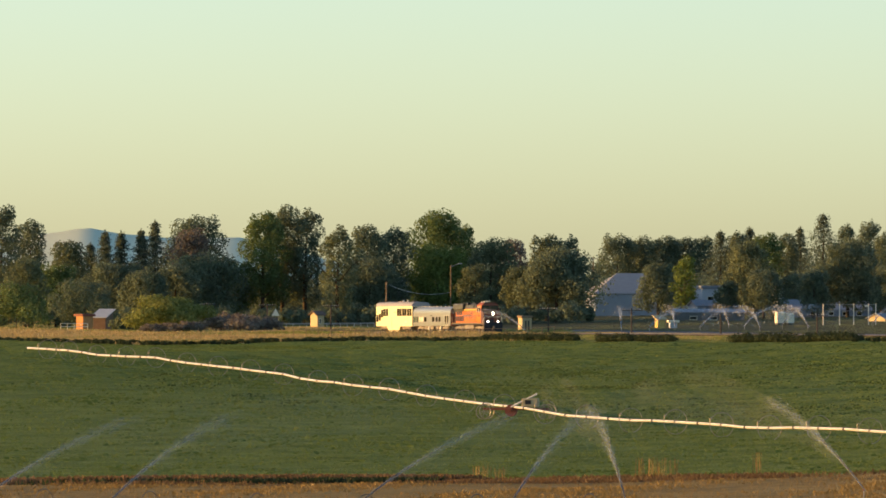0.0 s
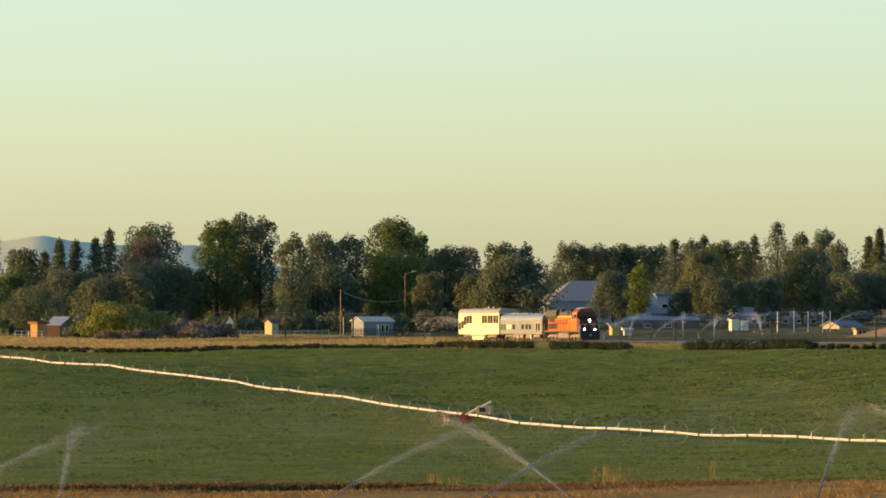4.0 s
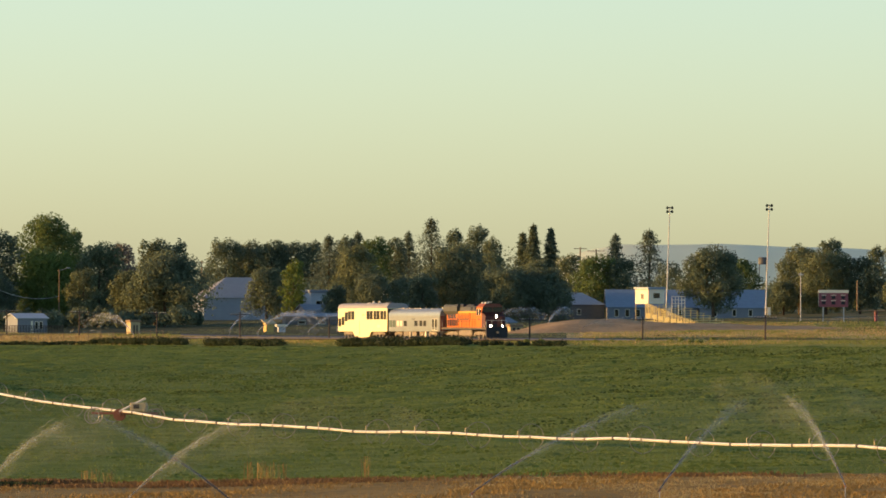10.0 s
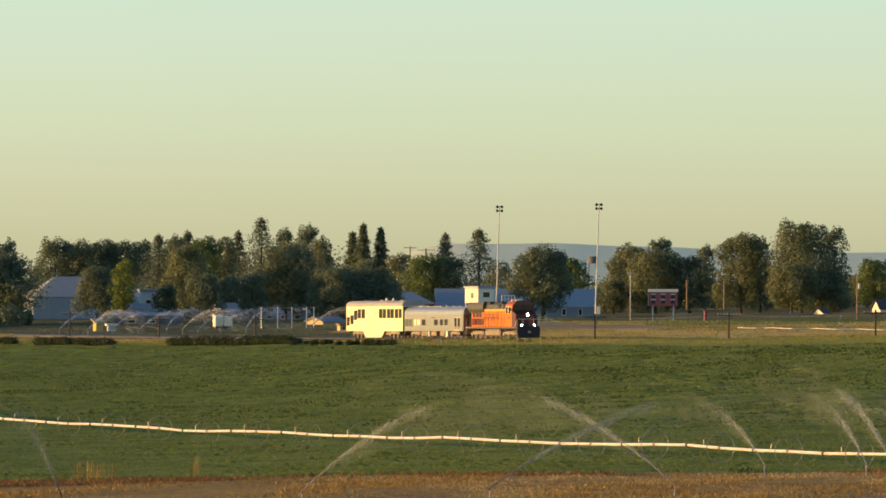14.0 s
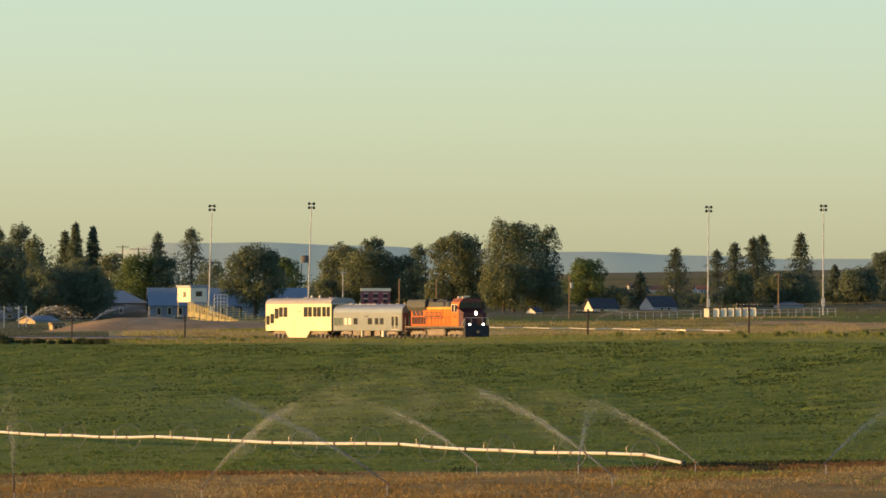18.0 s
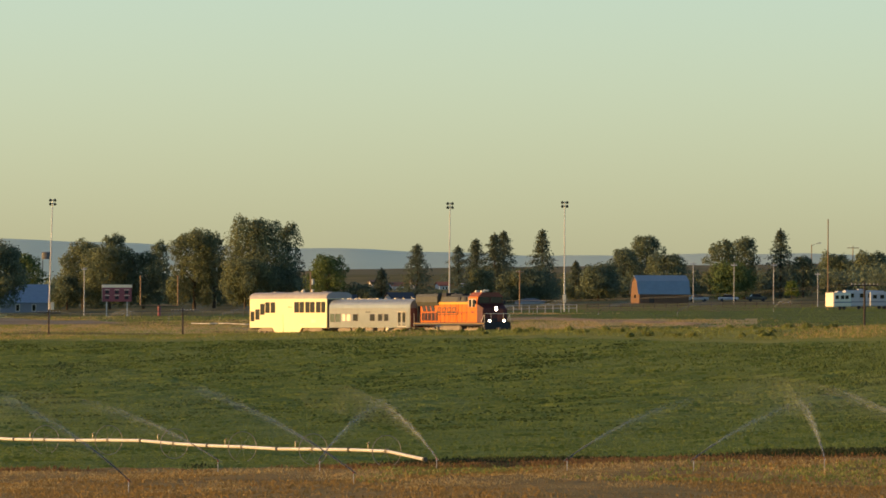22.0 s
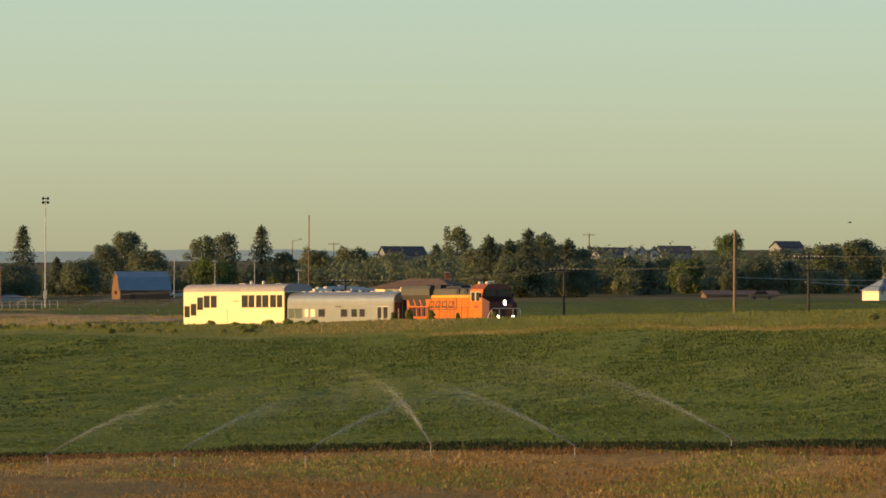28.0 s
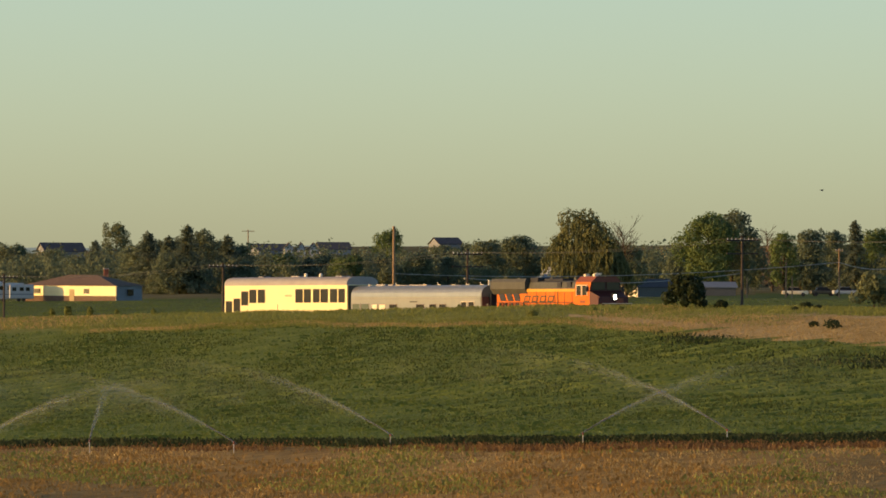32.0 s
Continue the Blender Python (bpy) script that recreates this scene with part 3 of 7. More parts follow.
def locomotive():
    """x runs from the rear platform (0) to the front pilot (21.4)."""
    lo = holder("diesel_locomotive", (0, 0, 0))
    part("underframe", bevelled(boxes((0.2, 21.3, -1.5, 1.5, 1.22, 1.55)), 0.03), BLACK, lo, "black underframe and walkway")
    for s in (-1, 1):
        y0, y1 = sorted((s * 1.502, s * 1.53))
        part("sill_stripe", boxes((0.25, 21.2, y0, y1, 1.41, 1.48)), OCHRE, lo, "yellow stripe along the sill")
        y0, y1 = sorted((s * 1.35, s * 1.42))
        # long hood panels
    part("engine_hood", bevelled(boxes((5.9, 16.4, -1.2, 1.2, 1.55, 3.72)), 0.06), ORANGE, lo, "bright orange engine hood")
    part("hood_top", extrude_profile(bmesh.new(), [(-1.14, 3.70), (-1.02, 4.30), (-0.7, 4.42), (0.7, 4.42), (1.02, 4.30), (1.14, 3.70)], 6.0, 16.35), DARKGREY, lo, "weathered grey hood roof")
    part("rear_hood", bevelled(boxes((1.5, 5.9, -1.15, 1.15, 1.55, 3.45)), 0.05), ORANGE, lo, "orange radiator hood in the shade of the flare")
    part("hood_end", boxes((1.44, 1.5, -1.1, 1.1, 1.6, 3.6)), BRICK, lo)
    # radiator wings flared out over the hood
    part("radiator_wing", extrude_profile(bmesh.new(), [(-1.16, 3.30), (-1.48, 3.75), (-1.48, 4.35), (-1.3, 4.62), (1.3, 4.62), (1.48, 4.35), (1.48, 3.75), (1.16, 3.30)], 0.9, 7.3), DARKGREY, lo, "weathered grey flared radiator housing")
    for s in (-1, 1):
        for i in range(3):
            bm = bmesh.new()
            x = 1.9 + i * 1.35
            quad = [(x + 0.45, 2.72), (x + 1.45, 2.72), (x + 1.0, 3.36), (x, 3.36)]
            v = [bm.verts.new((px, s * 1.14, pz)) for px, pz in quad] + [bm.verts.new((px, s * 1.20, pz)) for px, pz in quad]
            for f in ((0, 1, 2, 3), (7, 6, 5, 4), (0, 4, 5, 1), (1, 5, 6, 2), (2, 6, 7, 3), (3, 7, 4, 0)):
                bm.faces.new([v[k] for k in f])
            bmesh.ops.recalc_face_normals(bm, faces=bm.faces[:])
            part("radiator_opening", bm, BLACK, lo, "black slanted radiator intake")
        for i in range(9):
            x = 2.1 + i * 0.55
            y0, y1 = sorted((s * 1.16, s * 1.26))
            part("louvre", boxes((x, x + 0.3, y0, y1, 1.75, 2.55)), BRICK if i % 2 else BLACK, lo)
        for x, w in ((7.2, 0.06), (8.9, 0.06), (10.6, 0.06), (12.3, 0.06), (14.0, 0.06), (15.4, 0.06)):
            y0, y1 = sorted((s * 1.19, s * 1.225))
            part("door_seam", boxes((x, x + w, y0, y1, 1.7, 3.5)), RUST, lo)
        part("hood_ledge", boxes((6.0, 16.35, min(s * 1.2, s * 1.27), max(s * 1.2, s * 1.27), 3.50, 3.74)), LEDGE, lo, "yellow-orange ledge along the hood")
        # large slanted company letters reduced to plain blocks
        for i in range(4):
            bm = bmesh.new()
            x = 6.6 + i * 1.45
            y = s * 1.228
            for a, b in (((0, 0.17), (0, 1)), ((0.83, 1.0), (0, 1)), ((0.17, 0.83), (0.8, 1)), ((0.17, 0.83), (0, 0.2))):
                v = [bm.verts.new((x + 1.05 * px + 0.30 * pz, y, 2.62 + 0.56 * pz)) for px, pz in
                     ((a[0], b[0]), (a[1], b[0]), (a[1], b[1]), (a[0], b[1]))]
                w = [bm.verts.new((p.co.x, p.co.y + s * 0.012, p.co.z)) for p in v]
                bm.faces.new(w if s < 0 else w[::-1])
                for k in range(4):
                    bm.faces.new((v[k], v[(k + 1) % 4], w[(k + 1) % 4], w[k]))
            part("emblem_block", bm, GREENINK, lo, "dark plain slanted block on the hood side")
        part("emblem_rule", boxes((6.6, 12.6, min(s * 1.2, s * 1.238), max(s * 1.2, s * 1.238), 2.36, 2.43), (12.8, 12.9, min(s * 1.2, s * 1.238), max(s * 1.2, s * 1.238), 2.4, 3.5)), GREENINK, lo)
        # handrail with stanchions
        bm = bmesh.new()
        for i in range(12):
            x = 2.0 + i * 1.25
            tube(bm, (x, s * 1.45, 1.55), (x, s * 1.45, 2.6), 0.022, seg=5)
        tube(bm, (2.0, s * 1.45, 2.6), (16.2, s * 1.45, 2.6), 0.022, seg=5)
        part("handrail", bm, BLACK, lo, "thin black walkway handrail")
        bm = bmesh.new()
        for x0 in (0.25, 20.9):
            for k in range(4):
                box(bm, x0 - 0.1, x0 + 0.4, min(s * 1.1, s * 1.5), max(s * 1.1, s * 1.5), 0.35 + k * 0.28, 0.39 + k * 0.28)
        part("step_well", bm, STEEL, lo)
        part("step_rail", tubes(((0.3, s * 1.46, 1.0), (0.3, s * 1.46, 2.5), 0.025), ((21.2, s * 1.46, 0.9), (21.2, s * 1.46, 2.3), 0.025), ((20.2, s * 1.46, 1.6), (21.1, s * 1.46, 2.4), 0.03), seg=6), CREAM, lo, "pale diagonal grab rail")
    part("exhaust_box", bevelled(boxes((7.4, 8.8, -1.0, 1.0, 4.2, 4.72)), 0.05), BLACK, lo, "black exhaust housing")
    part("roof_grille", bevelled(boxes((9.4, 12.8, -0.7, 0.7, 4.40, 4.62)), 0.04), BLACK, lo, "black dynamic brake grille")
    for x in (12.6, 14.4):
        for y in (-1.16, 0.92):
            part("hood_opening", boxes((x, x + 0.7, y, y + 0.24, 3.85, 4.3)), BLACK, lo)
    for x in (4.3, 10.2, 14.6):
        part("roof_fitting", bevelled(boxes((x - 0.2, x + 0.2, -0.5, 0.3, 4.42, 4.72)), 0.03), DARKGREY, lo)
    # cab and nose
    prof = [(-1.5, 1.55), (-1.5, 3.55), (-1.36, 4.32), (-0.9, 4.72), (0.9, 4.72), (1.36, 4.32), (1.5, 3.55), (1.5, 1.55)]
    part("cab", extrude_profile(bmesh.new(), prof, 16.4, 19.1), ORANGE, lo, "bright orange wide crew cab")
    part("cab_roof", extrude_profile(bmesh.new(), [(-1.38, 4.33), (-0.92, 4.76), (0.92, 4.76), (1.38, 4.33), (1.36, 4.28), (-1.36, 4.28)], 16.35, 19.3), RUST, lo, "dull red cab roof")
    bm = bmesh.new()
    a = [bm.verts.new((19.1, y, z)) for y, z in ((-1.5, 1.55), (-1.5, 3.55), (1.5, 3.55), (1.5, 1.55))]
    b = [bm.verts.new((20.5, y, z)) for y, z in ((-1.42, 1.55), (-1.3, 3.05), (1.3, 3.05), (1.42, 1.55))]
    for i in range(4):
        j = (i + 1) % 4
        bm.faces.new((a[i], a[j], b[j], b[i]))
    bm.faces.new(b)
    bmesh.ops.recalc_face_normals(bm, faces=bm.faces[:])
    part("nose", bm, NOSE, lo, "wide short nose, shade painted in as dark maroon")
    part("nose_front", boxes((20.5, 20.515, -1.41, 1.41, 1.56, 3.0)), NOSE, lo, "nose front with shade painted in as dark maroon")
    part("cab_front", extrude_profile(bmesh.new(), [(y * 0.985, z) for y, z in prof], 19.1, 19.13), NOSE, lo, "cab front with shade painted in as dark maroon")
    part("nose_stripe", boxes((20.515, 20.53, -1.3, 1.3, 1.7, 2.0)), BLACK, lo)
    part("nose_door", boxes((20.515, 20.54, 0.3, 0.95, 1.65, 2.95)), RUST, lo)
    for y in (-1.3, 0.08):
        part("windshield", bevelled(boxes((19.12, 19.19, y, y + 1.22, 3.62, 4.3)), 0.02), GLASS, lo, "dark cab windshield")
    for s in (-1, 1):
        y0, y1 = sorted((s * 1.40, s * 1.53))
        for x in (16.8, 17.85):
            w = part("cab_window", boxes((x, x + 0.8, y0, y1, 3.2, 4.0)), GLASS, lo, "dark cab side window")
            part("window_frame", boxes((x - 0.07, x, y0 - 0.004, y1 + 0.004, 3.15, 4.05), (x + 0.8, x + 0.87, y0 - 0.004, y1 + 0.004, 3.15, 4.05), (x, x + 0.8, y0 - 0.004, y1 + 0.004, 4.0, 4.05)), CREAM, w)
        part("mirror", boxes((19.0, 19.06, min(s * 1.55, s * 1.8), max(s * 1.55, s * 1.8), 3.5, 3.9)), BLACK, lo)
        part("cab_number", boxes((17.4, 18.3, min(s * 1.5, s * 1.514), max(s * 1.5, s * 1.514), 2.55, 2.75)), RUST, lo)
        lamp = part("ditch_light", tubes(((21.05, s * 0.82, 1.72), (21.12, s * 0.82, 1.72), 0.13), seg=14), LAMP, lo, "bright ditch light")
        part("lamp_housing", tubes(((20.75, s * 0.82, 1.72), (21.05, s * 0.82, 1.72), 0.2), seg=12), BLACK, lamp)
    lamp = part("headlight", tubes(((20.62, 0.1, 2.93), (20.68, 0.1, 2.93), 0.12), ((20.62, 0.1, 3.13), (20.68, 0.1, 3.13), 0.12), seg=14), LAMP, lo, "bright twin headlight")
    part("lamp_housing", bevelled(boxes((20.4, 20.62, -0.12, 0.32, 2.74, 3.32)), 0.03), BLACK, lamp)
    part("horn", tubes(((17.0, 0.3, 4.95), (17.7, 0.3, 4.98), 0.04, 0.1), ((17.0, 0.0, 4.95), (17.6, 0.0, 4.98), 0.04, 0.1), ((17.0, 0.15, 4.7), (17.0, 0.15, 4.95), 0.05)), CREAM, lo)
    for x in (16.7, 18.3):
        part("roof_antenna", bevelled(boxes((x, x + 0.35, -0.8, -0.4, 4.74, 4.98)), 0.03), CREAM, lo)
    part("pilot_plow", extrude_profile(bmesh.new(), [(-1.45, 0.15), (-1.5, 1.25), (1.5, 1.25), (1.45, 0.15)], 21.1, 21.4), BLACK, lo, "black snow plow pilot")
    part("front_walkway", bevelled(boxes((20.45, 21.3, -1.45, 1.45, 1.5, 1.62)), 0.02), BLACK, lo)
    part("front_rail", tubes(((21.2, -1.4, 2.5), (21.2, 1.4, 2.5), 0.025), ((21.2, -0.7, 1.6), (21.2, -0.7, 2.5), 0.025), ((21.2, 0.7, 1.6), (21.2, 0.7, 2.5), 0.025), seg=6), CREAM, lo)
    part("fuel_tank", bevelled(boxes((7.8, 13.9, -1.4, 1.4, 0.32, 1.2)), 0.18), STEEL, lo, "dusty grey fuel tank")
    for s in (-1, 1):
        part("air_reservoir", tubes(((9.0, s * 1.15, 1.1), (13.6, s * 1.15, 1.1), 0.2), seg=12), STEEL, lo)
    bogie(lo, 4.4, 3, 2.0, 0.53)
    bogie(lo, 17.4, 3, 2.0, 0.53)
    for x in (-0.5, 21.35):
        part("coupler", bevelled(boxes((x, x + 0.6, -0.14, 0.14, 0.72, 1.02)), 0.03), STEEL, lo)
    return tagged(lo, "orange and black road diesel locomotive with headlights on", "locomotive", group="vehicles of the train")


TRAIN = [(white_car(), 0.0), (silver_car(), 25.9), (locomotive(), 26.62)]


def train_q(t):
    """Place of the white car's leading corner along the track, from the pace of the train."""
    return -1389.8 + 21.43 * t + 0.01335 * t * t


# ---- plants ----
rng = np.random.default_rng(7)


def leaf_cards(pts, size, aspect=0.6, droop=0.0, normals=None):
    """Small bent leaf sprays: two triangles each, at random turns. Returns vertices and faces."""
    k = len(pts)
    a = rng.normal(size=(k, 3))
    a[:, 2] -= droop * 2.0
    a /= np.linalg.norm(a, axis=1)[:, None]
    other = rng.normal(size=(k, 3)) if normals is None else normals + rng.normal(0, 0.38, (k, 3))
    if normals is not None:
        a -= other * (np.sum(a * other, 1) / (np.sum(other * other, 1) + 1e-9))[:, None]
        a /= np.linalg.norm(a, axis=1)[:, None] + 1e-9
    b = np.cross(a, other)
    b /= np.linalg.norm(b, axis=1)[:, None] + 1e-9
    s = size * rng.uniform(0.6, 1.4, (k, 1))
    v = np.stack([pts - a * s * 0.5, pts + b * s * aspect * 0.5, pts + a * s * 0.5, pts - b * s * aspect * 0.5], 1).reshape(-1, 3)
    f = np.arange(k * 4).reshape(k, 4)
    return v, f


def mesh_of(name, v, f, material, parent=None):
    me = bpy.data.meshes.new(name)
    me.vertices.add(len(v))
    me.vertices.foreach_set("co", np.asarray(v, np.float32).ravel())
    k = f.shape[1]
    me.loops.add(f.size)
    me.loops.foreach_set("vertex_index", f.ravel().astype(np.int32))
    me.polygons.add(len(f))
    me.polygons.foreach_set("loop_start", np.arange(0, f.size, k, dtype=np.int32))
    me.polygons.foreach_set("loop_total", np.full(len(f), k, np.int32))
    me.update(calc_edges=True)
    me.materials.append(material)
    ob = new(name, me)
    if parent:
        ob.parent = parent
    return ob


def shell_points(k, c, r, inner=0.55):
    p = rng.normal(size=(k, 3))
    p /= np.linalg.norm(p, axis=1)[:, None]
    return np.asarray(c) + p * np.asarray(r) * rng.uniform(inner, 1.05, (k, 1))


def trunk_mesh(h, r, limbs, seg=7):
    bm = bmesh.new()
    tube(bm, (0, 0, -0.3), (0, 0, h * 0.5), r, r * 0.7, seg)
    tube(bm, (0, 0, h * 0.5), (r * 0.5, 0, h * 0.92), r * 0.7, r * 0.15, seg)
    for i in range(limbs):
        a = i * 2.4 + rng.uniform(0, 1)
        z = h * rng.uniform(0.25, 0.6)
        e = h * rng.uniform(0.18, 0.32)
        tube(bm, (0, 0, z), (math.cos(a) * e, math.sin(a) * e, z + e * 0.9), r * 0.35, r * 0.08, 5)
    return bm


def tree(kind, u, v, w, d, tone, label, clear=0.12, leafsize=0.44, dens=1.0):
    """A tree by bearing, drop of its top, crown width in arc units, and distance."""
    if u < 1012 and kind != "shrub" or u < 180 and d > 1750:
        d *= 0.88        # the western wood stands nearer the line
    p = spot(u, d)
    h = max(level(u, v, d) - p.z, 0.6 if kind == "shrub" else 2.0)
    wm = w * d / F * (2.25 if kind == "spire" else 1.1)
    name = {"spire": "conifer_tree", "poplar": "poplar_tree", "round": "broadleaf_tree", "willow": "willow_tree", "shrub": "shrub", "bare": "bare_tree"}[kind]
    t = holder(name, p)
    if kind == "spire":
        # whorls of separate boughs, each a spray of needles
        boughs = int(max(90, min(210, h * 10)))
        base, tips = [], []
        for br in range(boughs):
            tt = ((br + rng.uniform(0, 3)) / (boughs + 3)) ** 1.15
            a = br * 2.4 + rng.uniform(0, 0.8)
            ln = wm / 2 * (1 - tt) ** 0.8 * rng.uniform(0.55, 1.1) * (0.85 + 0.15 * math.sin(a * 2 + u)) + 0.22
            z0 = h * (0.05 + 0.93 * tt)
            base.append((0, 0, z0))
            tips.append((math.cos(a) * ln, math.sin(a) * ln, z0 + ln * rng.uniform(-0.42, -0.02)))
        base, tips = np.array(base), np.array(tips)
        per = int(40 * dens)
        fr = rng.uniform(0.05, 1, (len(base), per)) ** 0.8
        pts = (base[:, None] + (tips - base)[:, None] * fr[..., None]).reshape(-1, 3)
        pts += rng.normal(0, 1, pts.shape) * np.array([0.22, 0.22, 0.12]) * (0.5 + wm * 0.06)
        pts[:, 2] -= np.abs(rng.normal(0, 0.16, len(pts)))
        pts = np.vstack([pts, np.stack([rng.normal(0, 0.06, 40), rng.normal(0, 0.06, 40), h * rng.uniform(0.88, 1.0, 40)], 1)])
        nrm = pts * np.array([1, 1, 0.0]) / (wm / 3) + np.array([0, 0, 0.6])
        vv, ff = leaf_cards(pts, leafsize * 1.15, 0.45, 0.25, nrm)
        part("trunk", trunk_mesh(h * 0.9, 0.22 + h * 0.008, 0), BARK, t)
    elif kind == "bare":
        bm = trunk_mesh(h * 0.85, 0.18 + h * 0.008, 9, 6)
        for i in range(34):
            a = rng.uniform(0, math.tau)
            z = h * rng.uniform(0.35, 0.85)
            e = wm * rng.uniform(0.2, 0.5)
            m = Vector((math.cos(a) * e * 0.5, math.sin(a) * e * 0.5, z + e * 0.35))
            tube(bm, (0, 0, z - e * 0.2), m, 0.09, 0.05, 4)
            for q in range(3):
                tube(bm, m, m + Vector((math.cos(a + q - 1) * e * 0.5, math.sin(a + q - 1) * e * 0.5, e * rng.uniform(0.1, 0.7))), 0.05, 0.02, 4)
        part("trunk", bm, BARK, t)
        k = int(160 * dens)
        pts = shell_points(k, (0, 0, h * 0.62), (wm / 2, wm / 2, h * 0.38), 0.3)
        vv, ff = leaf_cards(pts, leafsize * 1.1, 0.14)
    else:
        lobes = []
        zc = h * (0.5 + clear / 2)
        rz = h * (1 - clear) / 2
        count = {"round": 24, "poplar": 22, "willow": 10, "shrub": 10}[kind]
        lobes.append(((0, 0, zc), (wm * 0.34, wm * 0.34, rz * 0.85)))
        for i in range(count):
            s = (i + 0.5) / count
            zz = zc + rz * (s * 2 - 1) * 0.78
            prof = {"round": math.sqrt(max(0.05, 1 - (s * 2 - 0.9) ** 2 * 0.8)), "poplar": 0.55 + 0.5 * math.sin(math.pi * min(1, s * 0.8 + 0.15)),
                    "willow": math.sqrt(max(0.1, 1 - (s * 2 - 1.1) ** 2 * 0.7)), "shrub": math.sqrt(max(0.1, 1.1 - s * s))}[kind]
            a = i * 2.4 + rng.uniform(0, 1.2)
            off = wm * 0.37 * prof * rng.uniform(0.6, 1.1)
            rr = wm * rng.uniform(0.11, 0.23)
            lobes.append(((math.cos(a) * off, math.sin(a) * off, zz), (rr, rr, min(max(rr * rng.uniform(0.7, 1.1), rz * 0.17), rz * 0.55))))
        lobes.append(((wm * 0.05, 0, h - rz * 0.22), (wm * 0.16, wm * 0.16, rz * 0.22)))
        if kind in ("round", "poplar"):
            # uneven clumps that make up the top of the crown
            for i in range(5):
                a, off = i * 1.9 + rng.uniform(0, 0.8), wm * rng.uniform(0.14, 0.32)
                rr = wm * rng.uniform(0.08, 0.13)
                lobes.append(((math.cos(a) * off, math.sin(a) * off, h - rz * rng.uniform(0.16, 0.42)), (rr, rr, rr * rng.uniform(0.9, 1.5))))
        area = sum(r[0] * r[2] for _, r in lobes)
        total = int(min(16000, max(900, area * 75)) * dens)
        pts, nrm = [], []
        for c, r in lobes:
            k = max(20, int(total * r[0] * r[2] / area))
            q = shell_points(k, c, r)
            pts.append(q)
            nrm.append((q - np.asarray(c)) / np.asarray(r))
        pts, nrm = np.vstack(pts), np.vstack(nrm)
        pts[:, 2] = np.maximum(pts[:, 2], 0.05 if kind == "shrub" else h * clear * 0.6)
        vv, ff = leaf_cards(pts, leafsize, 0.7, 0.7 if kind == "willow" else 0.0, nrm)
        if kind == "willow":
            # hanging strands of narrow leaves
            k = 240
            a, r0 = rng.uniform(0, math.tau, k), wm * 0.52 * np.sqrt(rng.uniform(0.08, 1, k))
            zt = h * (0.9 - 0.45 * (r0 / wm * 2) ** 2)
            zl = zt * np.where(rng.uniform(0, 1, k) < 0.22, rng.uniform(0.12, 0.4, k), rng.uniform(0.5, 0.9, k))
            fr = rng.uniform(0, 1, (k, 22))
            zs = zt[:, None] - (zt - zl)[:, None] * fr
            rr = r0[:, None] + 0.5 * fr
            q = np.stack([np.cos(a)[:, None] * rr, np.sin(a)[:, None] * rr, zs], 2).reshape(-1, 3) + rng.normal(0, 0.07, (k * 22, 3))
            v2, f2 = leaf_cards(q, 0.75, 0.28, 2.5)
            ff = np.vstack([ff, f2 + len(vv)])
            vv = np.vstack([vv, v2])
        if kind != "shrub":
            part("trunk", trunk_mesh(h * 0.8, 0.16 + h * 0.014, 5), BARK, t)
        else:
            part("trunk", trunk_mesh(h * 0.5, min(0.10, h * 0.03), 4, 5), BARK, t)
    mesh_of("crown", vv, ff, LEAF[tone], t)
    return tagged(t, label, "shrub" if kind == "shrub" else "tree")


GREENTREE = "leafy green broadleaf tree lit from the west at sunset"
DARKTREE = "dense dark green broadleaf tree in evening shade"
SPRUCE = "dark green pointed spruce tree in evening light"
POPLAR = "tall narrow dark green poplar tree"
OLIVETREE = "olive green tree with sunlit western side"

# town trees behind the line, from west to east
tree("round", 2, 362, 84, 1950, "dark", DARKTREE)
tree("round", 52, 385, 66, 1960, "dark", "dark maple tree with ragged lobes", 0.2)
tree("round", 45, 458, 85, 1880, "olive", OLIVETREE, 0.05)
tree("shrub", 30, 503, 110, 1820, "green", "rounded green shrub at the edge of the yard")
tree("round", 122, 424, 80, 1980, "olive", OLIVETREE, 0.05)
tree("round", 100, 470, 90, 1900, "green", GREENTREE, 0.03)
tree("shrub", 150, 500, 120, 1860, "dark", DARKTREE)
tree("spire", 160, 428, 50, 2000, "conifer", SPRUCE)
tree("spire", 186, 407, 55, 1990, "conifer", SPRUCE)
tree("spire", 214, 408, 55, 2000, "conifer", SPRUCE)
tree("spire", 250, 404, 52, 1990, "conifer", SPRUCE)
tree("spire", 274, 389, 60, 2000, "conifer", SPRUCE)
tree("round", 205, 465, 110, 1940, "dark", DARKTREE, 0.02)
tree("round", 255, 478, 100, 1920, "dark", DARKTREE, 0.02)
tree("round", 342, 379, 112, 2060, "dark", DARKTREE)
tree("round", 338, 404, 92, 1990, "brown", "half-dead tree with pinkish brown twigs", 0.15, dens=0.8)
tree("round", 352, 455, 160, 1950, "dark", DARKTREE, 0.02, dens=1.2)
tree("round", 310, 470, 90, 1930, "dark", DARKTREE, 0.02)
tree("round", 405, 462, 90, 1960, "green", GREENTREE, 0.02)
tree("poplar", 465, 372, 100, 1960, "green", "tall cottonwood tree with sunlit leaf clusters", 0.08, dens=1.2)
tree("poplar", 500, 359, 90, 1970, "dark", "tall dark cottonwood tree", 0.08)
tree("poplar", 540, 366, 75, 1965, "dark", "tall dark cottonwood tree", 0.08)
tree("shrub", 470, 520, 60, 1850, "olive", OLIVETREE)
tree("poplar", 597, 396, 68, 1880, "olive", "sunlit poplar tree with pale leaf tips", 0.06)
